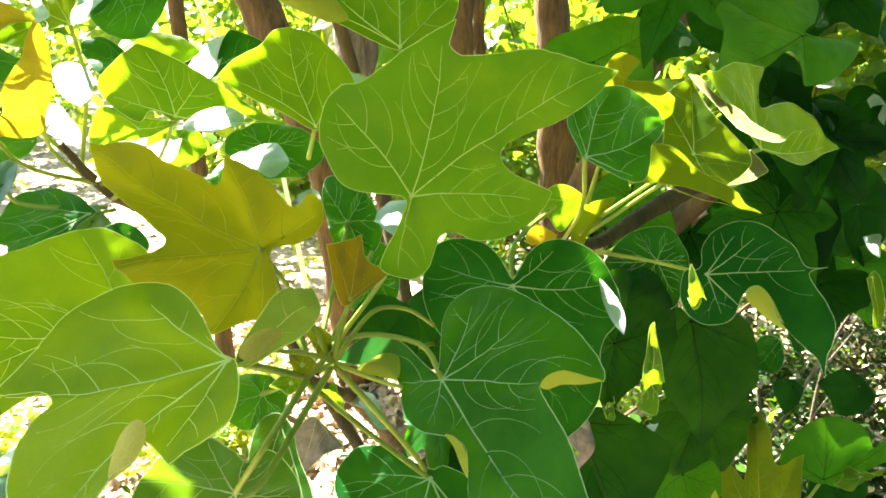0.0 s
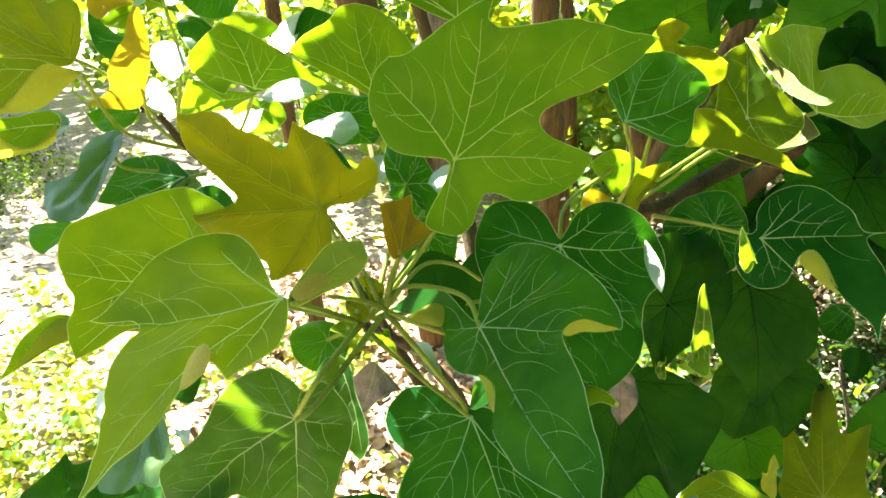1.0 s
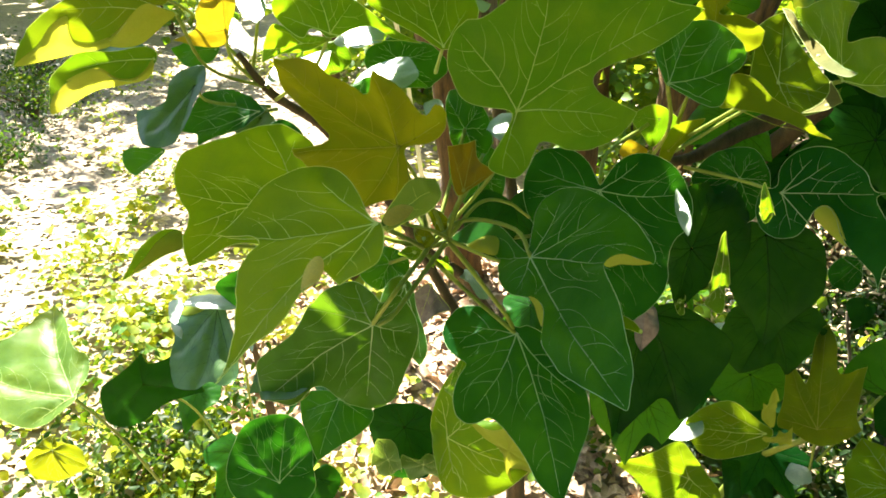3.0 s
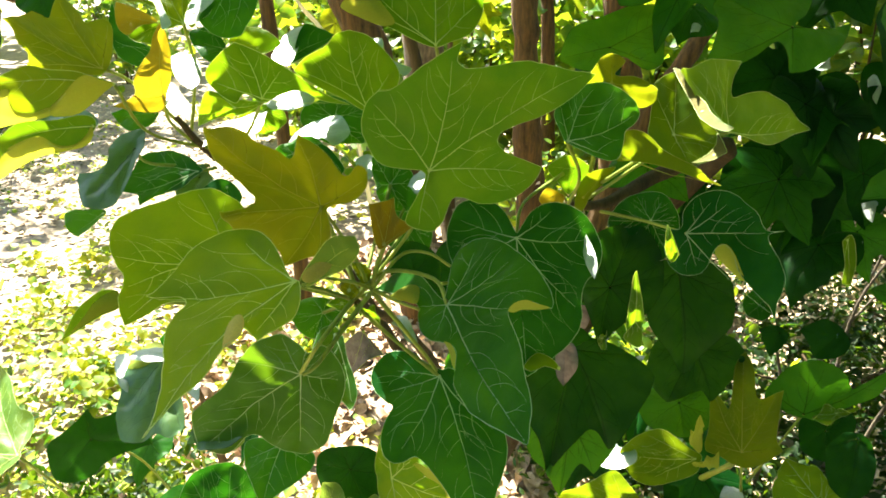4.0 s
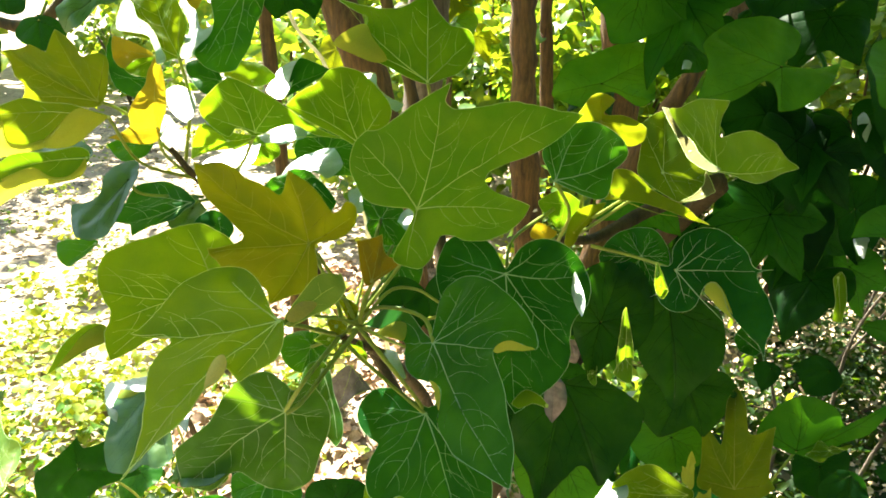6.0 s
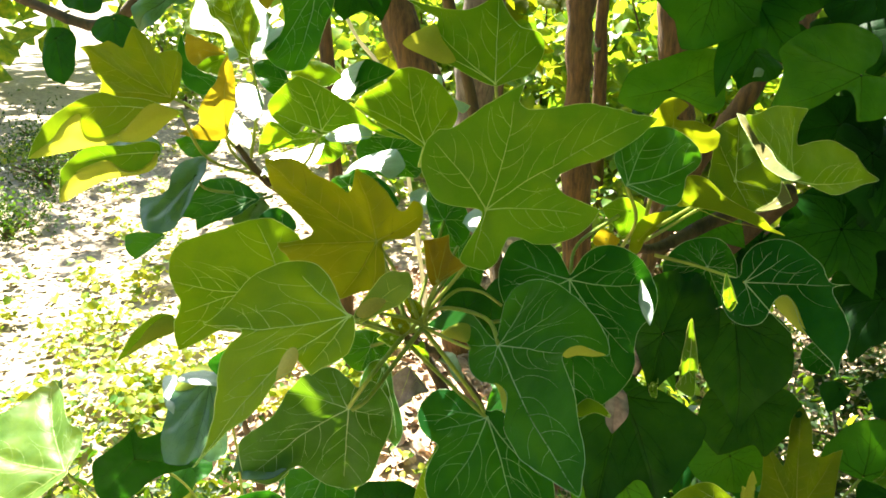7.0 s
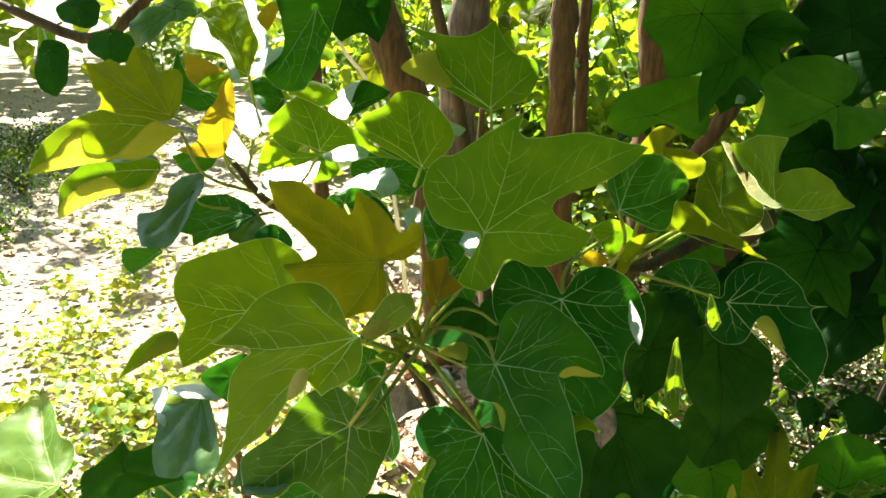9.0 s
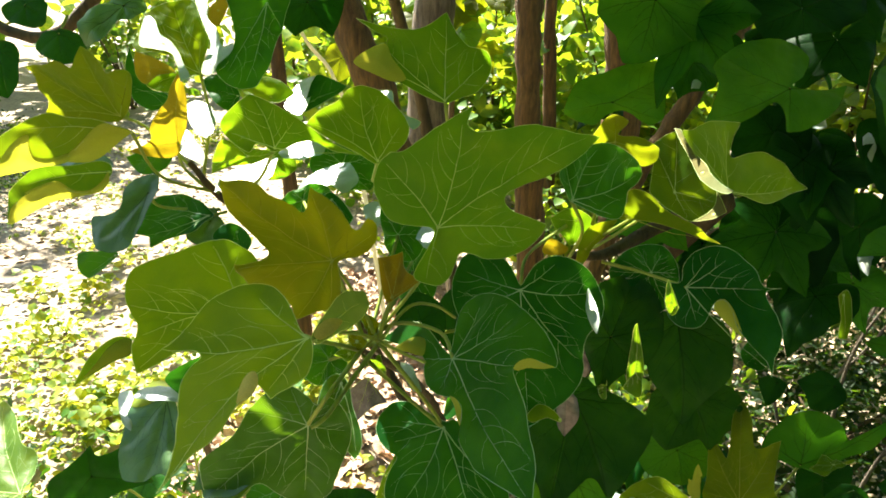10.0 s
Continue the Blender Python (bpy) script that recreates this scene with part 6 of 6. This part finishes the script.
palmate(main, "lime", (-0.342, 0.811, 1.225), (-1.0, -0.01, -0.02), (0.0, -0.8, 0.6),
        [(-47, 126, 0), (-37, 118, -3), (-24, 111, -6), (-19, 95, -3), (-24, 74, 2), (-30, 48, 3), (-19, 32, 2), (24, 28, -3), (43, 8, 0), (191, 1, 0), (258, 26, 0), (258, 46, 4), (274, 74, 4), (281, 112, 2), (287, 117, 2), (300, 123, 2)],
        (7,), [(-32, 103, 4), (-64, 114, 3), (-85, 67, 2)], [(-0.343, 0.83, 1.16), (-0.361, 0.83, 1.068)])
# white pieces of the pale leaf, laid on for its sun glare
palmate(main, "white_glare", (-0.379, 0.791, 1.265), (-0.97, 0.13, -0.21), (-0.25, -0.56, 0.79),
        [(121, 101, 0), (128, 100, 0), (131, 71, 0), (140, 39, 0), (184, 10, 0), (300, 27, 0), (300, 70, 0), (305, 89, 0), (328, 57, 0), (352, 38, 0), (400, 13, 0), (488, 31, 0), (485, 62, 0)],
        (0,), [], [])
palmate(main, "white_glare", (-0.324, 0.807, 1.239), (-0.97, 0.13, -0.21), (-0.25, -0.56, 0.79),
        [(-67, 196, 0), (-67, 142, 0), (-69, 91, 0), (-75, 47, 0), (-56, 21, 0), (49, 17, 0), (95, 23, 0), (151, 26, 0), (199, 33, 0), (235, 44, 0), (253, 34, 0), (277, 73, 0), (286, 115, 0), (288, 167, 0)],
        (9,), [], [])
palmate(main, "golden", (-0.37, 0.796, 1.227), (-1.0, -0.01, -0.02), (0.0, -0.8, 0.6),
        [(-27, 65, -3), (-12, 59, -3), (11, 50, -2), (29, 40, 0), (17, 20, 2), (-81, 2, 0), (-32, 38, 0)],
        (0,), [(-11, 45, 0)], [])
palmate(main, "fresh", (-0.366, 0.806, 1.224), (-1.0, -0.01, -0.02), (0.0, -0.8, 0.6),
        [(18, 49, -3), (43, 40, -3), (79, 30, -3), (117, 15, 0), (259, 4, 0), (366, 29, 0)],
        (2,), [(23, 39, 0)], [])
palmate(main, "golden", (-0.321, 0.843, 1.306), (-1.0, -0.01, -0.02), (0.0, -0.8, 0.6),
        [(-123, 27, -3), (-80, 16, 0), (3, 15, 0), (65, 20, 0), (95, 25, -3), (163, 12, 0)],
        (0, 4), [], [])
palmate(main, "mature", (-0.255, 0.851, 1.317), (0.34, -0.56, -0.75), (0.0, -0.8, 0.6),
        [(-30, 132, -8), (-20, 125, -10), (-12, 98, -7), (0, 62, -5), (36, 34, -4), (110, 40, -4), (170, 28, -2), (230, 62, -4), (276, 51, -4), (306, 66, -3), (313, 85, -4), (311, 116, -5), (319, 127, -7)],
        (1,), [(-27, 118, 3), (-42, 110, 0), (13, 45, 0)], [])
# white half of a leaf, added for the sun glare on it
palmate(main, "white_glare", (-0.216, 0.858, 1.182), (-0.52, -0.75, -0.42), (-0.15, -0.4, 0.9),
        [(-160, 67, 0), (-138, 66, 0), (-116, 40, 0), (-41, 25, 0), (44, 31, 0), (176, 20, 0)],
        (), [], [])
palmate(main, "deep", (-0.209, 0.865, 1.18), (-0.55, -0.5, -0.67), (0.0, -0.8, 0.6),
        [(152, 63, -4), (173, 52, 0), (200, 45, 0), (224, 7, 0), (372, 20, 0), (482, 23, -2)],
        (0,), [(154, 52, 0)], [])
palmate(main, "young", (-0.26, 0.858, 1.189), (-0.55, -0.5, -0.67), (0.0, -0.8, 0.6),
        [(-65, 42, -2), (-41, 16, 0), (79, 17, 0), (133, 35, -3), (195, 26, 0), (259, 39, 0)],
        (3,), [(-79, 34, 0)], [])
palmate(main, "white_glare", (-0.076, 0.817, 1.186), (-0.51, -0.74, -0.44), (-0.2, -0.4, 0.9),
        [(61, 66, 0), (75, 61, 0), (73, 33, 0), (214, 9, 0), (222, 43, 0), (236, 58, 0), (248, 65, 0), (247, 39, 0), (264, 11, 0), (415, 36, 0)],
        (1,), [], [])
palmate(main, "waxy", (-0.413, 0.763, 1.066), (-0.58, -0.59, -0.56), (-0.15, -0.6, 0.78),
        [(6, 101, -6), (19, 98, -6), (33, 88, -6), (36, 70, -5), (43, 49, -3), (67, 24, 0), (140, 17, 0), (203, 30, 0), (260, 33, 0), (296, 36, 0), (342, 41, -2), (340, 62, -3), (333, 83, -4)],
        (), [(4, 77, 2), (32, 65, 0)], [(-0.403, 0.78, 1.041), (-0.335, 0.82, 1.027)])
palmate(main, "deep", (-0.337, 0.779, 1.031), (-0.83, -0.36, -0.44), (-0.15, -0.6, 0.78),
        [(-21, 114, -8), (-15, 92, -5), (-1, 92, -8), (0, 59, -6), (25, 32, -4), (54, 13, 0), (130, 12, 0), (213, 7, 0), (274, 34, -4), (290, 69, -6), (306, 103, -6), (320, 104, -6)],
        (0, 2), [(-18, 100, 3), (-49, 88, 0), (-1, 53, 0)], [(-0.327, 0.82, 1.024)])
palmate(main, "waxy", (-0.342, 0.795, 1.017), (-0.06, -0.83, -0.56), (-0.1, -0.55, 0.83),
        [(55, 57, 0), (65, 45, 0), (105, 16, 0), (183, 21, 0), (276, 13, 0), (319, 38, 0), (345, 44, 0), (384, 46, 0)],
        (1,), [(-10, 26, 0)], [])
palmate(main, "white_glare", (-0.349, 0.819, 1.181), (-0.07, -0.86, -0.51), (-0.1, -0.5, 0.86),
        [(27, 78, 0), (39, 59, 0), (54, 37, 0), (88, 12, 0), (231, 14, 0), (267, 21, 0), (352, 34, 0), (375, 58, 0)],
        (0,), [], [])
palmate(main, "white_glare", (-0.394, 0.846, 1.133), (-0.07, -0.86, -0.51), (-0.1, -0.5, 0.86),
        [(42, 86, 0), (51, 70, 0), (63, 33, 0), (152, 10, 0), (278, 13, 0), (374, 35, 0), (391, 59, 0)],
        (0,), [], [])
palmate(main, "sheen", (-0.102, 0.539, 0.918), (-0.04, -0.7, -0.71), (-0.1, -0.7, 0.7),
        [(19, 87, -8), (27, 75, -6), (31, 57, -4), (35, 30, -2), (83, 10, 0), (197, 10, 0), (261, 17, -2), (308, 27, 0), (331, 43, -1), (348, 63, -3), (359, 58, -3), (372, 72, -5)],
        (0,), [(21, 78, 3), (-12, 51, 0)], [])
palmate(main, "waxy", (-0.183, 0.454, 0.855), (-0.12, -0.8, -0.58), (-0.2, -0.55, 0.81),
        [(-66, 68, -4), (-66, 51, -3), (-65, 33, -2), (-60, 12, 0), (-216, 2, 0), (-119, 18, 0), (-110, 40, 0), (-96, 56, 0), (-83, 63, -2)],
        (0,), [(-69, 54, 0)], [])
palmate(main, "fresh", (-0.186, 0.446, 0.863), (-0.1, -0.76, -0.64), (-0.2, -0.61, 0.76),
        [(-4, 29, -4), (28, 21, 0), (55, 9, 0), (103, 18, -2), (133, 4, 0), (298, 13, 0), (348, 17, 0)],
        (0, 3), [], [])
palmate(main, "fresh", (0.154, 0.564, 0.868), (-0.09, -0.63, -0.77), (-0.31, -0.72, 0.62),
        [(-87, 42, -2), (-78, 34, 0), (-92, 16, 0), (32, 3, 0), (-140, 12, 0), (-119, 32, 0)],
        (0,), [], [])
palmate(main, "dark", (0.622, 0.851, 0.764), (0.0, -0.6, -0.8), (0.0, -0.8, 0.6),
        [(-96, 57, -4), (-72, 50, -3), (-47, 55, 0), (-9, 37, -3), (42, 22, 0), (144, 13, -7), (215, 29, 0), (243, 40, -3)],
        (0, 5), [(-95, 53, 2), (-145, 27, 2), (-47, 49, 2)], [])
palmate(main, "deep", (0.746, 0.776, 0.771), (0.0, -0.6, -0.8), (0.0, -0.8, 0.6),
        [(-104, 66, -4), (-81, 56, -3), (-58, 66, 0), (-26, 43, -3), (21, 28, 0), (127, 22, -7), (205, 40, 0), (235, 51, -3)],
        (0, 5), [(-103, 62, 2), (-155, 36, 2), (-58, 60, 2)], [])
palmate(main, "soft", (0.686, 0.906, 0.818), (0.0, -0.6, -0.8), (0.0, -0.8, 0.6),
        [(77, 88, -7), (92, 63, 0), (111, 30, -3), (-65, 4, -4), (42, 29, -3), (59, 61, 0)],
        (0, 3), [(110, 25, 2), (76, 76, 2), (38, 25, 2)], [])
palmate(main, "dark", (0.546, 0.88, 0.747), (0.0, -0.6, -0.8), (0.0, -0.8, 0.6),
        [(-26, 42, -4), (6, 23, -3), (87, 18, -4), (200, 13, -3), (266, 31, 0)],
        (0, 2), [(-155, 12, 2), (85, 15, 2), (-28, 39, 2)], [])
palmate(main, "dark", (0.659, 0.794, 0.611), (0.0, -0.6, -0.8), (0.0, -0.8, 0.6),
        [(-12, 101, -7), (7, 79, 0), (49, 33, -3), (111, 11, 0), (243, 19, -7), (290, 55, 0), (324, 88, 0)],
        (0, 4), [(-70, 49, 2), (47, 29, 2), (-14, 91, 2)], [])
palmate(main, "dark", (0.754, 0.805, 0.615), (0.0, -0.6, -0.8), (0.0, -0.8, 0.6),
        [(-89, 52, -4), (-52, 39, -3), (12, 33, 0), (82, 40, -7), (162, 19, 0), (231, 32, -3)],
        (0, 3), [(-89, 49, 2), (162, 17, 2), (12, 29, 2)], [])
palmate(main, "deep", (0.536, 0.915, 0.804), (0.0, -0.6, -0.8), (0.0, -0.8, 0.6),
        [(-44, 57, -7), (-23, 54, 0), (6, 25, -3), (175, 3, -4), (256, 24, -3), (292, 54, 0)],
        (0, 3), [(-102, 22, 2), (3, 23, 2), (-45, 54, 2)], [])
palmate(main, "fresh", (0.588, 0.828, 0.932), (0.0, -0.6, -0.8), (0.0, -0.8, 0.6),
        [(-14, 66, 0), (1, 64, -7), (15, 30, 0), (141, 11, -3), (286, 8, -4), (348, 29, -3)],
        (1, 4), [(145, 9, 2), (-3, 59, 2), (-14, 27, 2)], [])
palmate(main, "deep", (-0.438, 0.937, 1.165), (0.0, -0.65, -0.76), (0.0, -0.76, 0.65),
        [(-135, 129, 0), (-116, 95, 0), (-84, 61, 0), (-60, 38, -4), (58, 15, 0), (169, 8, 0), (239, 56, 0), (231, 97, 0)],
        (3,), [(-125, 89, 0), (-72, 35, 0)], [])
palmate(main, "mature", (-0.409, 0.831, 1.1), (0.0, -0.71, -0.71), (0.0, -0.71, 0.71),
        [(-88, 63, -3), (-46, 44, -3), (5, 20, 0), (144, 6, 0), (253, 35, 0)],
        (0,), [(-84, 50, 0)], [])
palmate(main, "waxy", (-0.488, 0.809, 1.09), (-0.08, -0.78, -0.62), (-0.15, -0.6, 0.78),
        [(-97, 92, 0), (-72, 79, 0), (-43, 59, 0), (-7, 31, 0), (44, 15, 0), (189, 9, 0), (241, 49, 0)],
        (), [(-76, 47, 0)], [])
palmate(main, "deep", (-0.154, 0.757, 1.069), (0.0, -0.65, -0.76), (0.0, -0.76, 0.65),
        [(24, 54, 0), (53, 40, -3), (78, 17, 0), (201, 10, 0), (306, 22, 0), (359, 43, 0)],
        (1,), [(46, 37, 0), (-4, 38, 0)], [])
palmate(main, "mature", (-0.448, 0.717, 0.989), (-0.08, -0.78, -0.62), (-0.15, -0.6, 0.78),
        [(-84, 53, 0), (-51, 49, 0), (-32, 44, -3), (-10, 19, 0), (126, 5, 0), (263, 28, 0)],
        (2,), [(-44, 38, 0)], [])
palmate(main, "deep", (-0.332, 0.924, 1.178), (0.0, -0.65, -0.76), (0.0, -0.76, 0.65),
        [(-113, 60, 0), (-62, 35, 0), (-12, 30, -3), (32, 10, 0), (197, 17, 0), (224, 49, 0)],
        (2,), [(-105, 35, 0), (-26, 23, 0)], [])
palmate(main, "deep", (-0.294, 0.769, 1.012), (0.0, -0.65, -0.76), (0.0, -0.76, 0.65),
        [(20, 37, -3), (56, 30, 0), (117, 10, 0), (230, 17, 0), (285, 33, 0), (332, 34, 0)],
        (0,), [(13, 29, 0)], [])

# ---- the rest of the shrub's crown: leaves behind the near ones ----
HEART = [(0, 118), (14, 88), (40, 78), (72, 76), (100, 72), (135, 66), (165, 46), (180, 12), (195, 46), (225, 66), (260, 72), (288, 76), (320, 78), (346, 88)]
THREE = [(0, 128), (12, 92), (30, 66), (46, 84), (58, 104), (72, 80), (105, 66), (140, 62), (168, 44), (180, 10), (192, 44), (220, 62), (255, 66), (288, 80), (302, 104), (314, 84), (330, 66), (348, 92)]
FIVE = [(0, 130), (12, 88), (26, 62), (40, 86), (52, 110), (66, 78), (82, 58), (98, 74), (112, 86), (135, 60), (165, 42), (180, 10), (195, 42), (225, 60), (248, 86), (262, 74), (278, 58), (294, 78), (308, 110), (320, 86), (334, 62), (348, 88)]
KINDS = []
for k, (edge, tips) in enumerate([(HEART, (0,)), (THREE, (0, 4, 14)), (FIVE, (0, 4, 8, 14, 18)), (HEART, (0,)), (THREE, (0, 4, 14))]):
    bm = blade(edge, tips, 50.5 + k, 0.22, 0.007, 0.0009)
    mesh = bpy.data.meshes.new("leaf")
    bm.to_mesh(mesh)
    bm.free()
    KINDS.append(mesh)
SHARED = {}


def filler(plant, tone, at, tip, face, scale, rnd):
    kind = rnd.randrange(len(KINDS))
    if (kind, tone) not in SHARED:
        SHARED[kind, tone] = KINDS[kind].copy()
    ob = part_of("leaf", SHARED[kind, tone], [BLADES[tone], VEIN_FAINT], plant)
    ob.matrix_local = stand(at, tip, face) @ Matrix.Scale(scale, 4)


def fill(plant, n, middle, spread, tones, seed, sizes=(0.7, 1.1), least=0.0, nearest=0.0):
    rnd = random.Random(seed)
    for _ in range(n):
        at = [rnd.gauss(m, s) for m, s in zip(middle, spread)]
        tip = (rnd.uniform(-0.7, 0.7), rnd.uniform(-0.5, 0.1), -1)
        face = (rnd.gauss(-0.1, 0.35), rnd.gauss(-0.7, 0.3), rnd.gauss(0.6, 0.3))
        at[1] = max(at[1], nearest)
        tone, size = rnd.choice(tones), rnd.uniform(*sizes)
        if at[2] > least and shaded([at])[0]:
            filler(plant, tone, at, tip, face, size, rnd)


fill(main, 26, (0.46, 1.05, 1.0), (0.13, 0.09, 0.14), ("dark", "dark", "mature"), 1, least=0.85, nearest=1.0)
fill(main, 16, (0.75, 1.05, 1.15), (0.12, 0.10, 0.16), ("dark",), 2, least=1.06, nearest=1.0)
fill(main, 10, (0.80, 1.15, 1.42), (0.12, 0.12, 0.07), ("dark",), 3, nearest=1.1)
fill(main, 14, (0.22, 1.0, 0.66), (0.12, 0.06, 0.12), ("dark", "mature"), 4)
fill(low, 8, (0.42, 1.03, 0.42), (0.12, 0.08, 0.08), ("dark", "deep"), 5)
fill(sapling, 3, (-0.37, 0.95, 0.42), (0.09, 0.08, 0.07), ("mature", "dark"), 6)
fill(sapling, 1, (-0.6, 1.0, 0.36), (0.12, 0.06, 0.05), ("mature", "dark"), 7)
fill(behind, 44, (-0.02, 3.35, 1.35), (0.24, 0.1, 0.16), ("young", "bronze"), 8, (0.9, 1.5))

# unseen upper leaves, added over the near ones: a close roof that keeps the sun off them, but for its gaps
def clearance(at):
    """How far a place lies from the sun's ways through the gaps."""
    d = np.array(at) - np.array([g for g, _ in GAPS])
    along = np.maximum(d @ np.array(SUN), 0)
    return float(np.linalg.norm(d - along[:, None] * np.array(SUN), axis=1).min())


ROOF_VERTS, ROOF_FACES = [], []


def roof_leaf(at, tip, face, size):
    """One plain drooping leaf of the joined upper foliage."""
    m, first = stand(at, tip, face), len(ROOF_VERTS)
    edge = (HEART, THREE)[first % 2]
    ROOF_VERTS.append(m @ Vector((0, 0, 0)))
    for share in (0.55, 1.0):
        ROOF_VERTS.extend(m @ (polar(a, r * share, -0.0018 * (r * share) ** 2) * size) for a, r in edge)
    n = len(edge)
    for k in range(n):
        a, b = first + 1 + k, first + 1 + (k + 1) % n
        ROOF_FACES.extend([(first, a, b), (a, a + n, b + n, b)])


rnd = random.Random(12)
for j in range(22):
    for k in range(25):
        at = (-0.86 + 0.056 * (k + 0.5 * (j % 2)) + rnd.gauss(0, 0.008), 0.56 + 0.05 * j + rnd.gauss(0, 0.008), rnd.uniform(1.56, 1.65))
        size = min(rnd.uniform(0.6, 0.85), (clearance(at) - 0.010) / 0.115)
        if size > 0.22 and not (at[0] < -0.6 and at[1] > 1.3):
            roof_leaf(at, (rnd.uniform(-0.5, 0.5), -0.6, -0.6), SUN + Vector((rnd.gauss(0, 0.15), rnd.gauss(0, 0.15), 0)), size)
# a few more, higher up, added where stray sun still came through
HIGH = [(-0.39, 1.18, 0.5), (-0.29, 1.03, 0.3), (-0.26, 0.92, 0.8), (-0.17, 1.06, 0.6), (-0.40, 1.12, 0.3), (-0.36, 0.96, 0.3), (-0.34, 0.95, 0.4), (-0.22, 1.30, 0.4), (-0.14, 1.25, 0.3), (-0.16, 1.26, 0.5), (-0.20, 1.52, 0.4), (-0.10, 1.25, 0.3), (-0.71, 1.48, 0.3), (-0.69, 1.47, 0.4)]
HIGH += [(-0.64, 1.47, 0.8), (-0.74, 1.48, 0.4), (-1.00, 1.38, 0.8), (-0.46, 1.06, 0.4), (-0.16, 0.99, 0.4), (0.09, 1.26, 0.8), (-0.27, 1.35, 0.3), (-0.18, 1.81, 0.8), (-1.14, 1.46, 0.8), (-1.06, 1.47, 0.8), (-1.31, 1.88, 0.8), (-0.93, 1.37, 0.3), (-0.04, 0.94, 0.4), (-0.00, 1.00, 0.3)]
HIGH += [(-0.13, 1.18, 0.3), (0.12, 1.31, 0.8), (0.04, 0.99, 0.3), (0.1, 1.0, 0.3), (-0.22, 1.31, 0.4), (-0.48, 1.11, 0.3), (-0.66, 1.05, 0.8), (-0.43, 1.07, 0.3), (-0.24, 1.0, 0.4), (-0.04, 0.95, 0.3)]
HIGH += [(-0.53, 0.92, 0.5), (-0.55, 0.87, 0.5), (-0.254, 1.09, 0.6), (-0.312, 1.04, 0.35), (-0.345, 1.035, 0.35), (-0.28, 1.03, 0.35)]
for x, y, size in HIGH:
    roof_leaf((x, y, 1.6), (rnd.uniform(-0.2, 0.2), -0.7, -0.3), SUN, size * 1.15)

# unseen high leaves, added over the hollow in the shrub to keep sky light out
for k in range(46):
    at = (rnd.gauss(0.85, 0.25), rnd.gauss(1.0, 0.2), rnd.uniform(1.65, 2.0))
    size = rnd.uniform(0.9, 1.3)
    if shaded([at])[0]:
        roof_leaf(at, (rnd.uniform(-0.5, 0.5), -0.6, -0.4), (rnd.gauss(0, 0.3), rnd.gauss(-0.2, 0.3), 1), size)
mesh = bpy.data.meshes.new("upper_foliage")
mesh.from_pydata([tuple(v) for v in ROOF_VERTS], [], ROOF_FACES)
part_of("upper_foliage", mesh, ROOF, main, "unseen upper leaves added to shade the shrub")["kind"] = "stuff"
part("branch", tube([(0.85, 1.25, 1.1), (0.88, 1.0, 1.5), (0.86, 0.75, 1.75), (0.85, 0.55, 1.9)], (0.010, 0.009, 0.007, 0.004), 8, 7, 0.25, 14), TWIG, main)
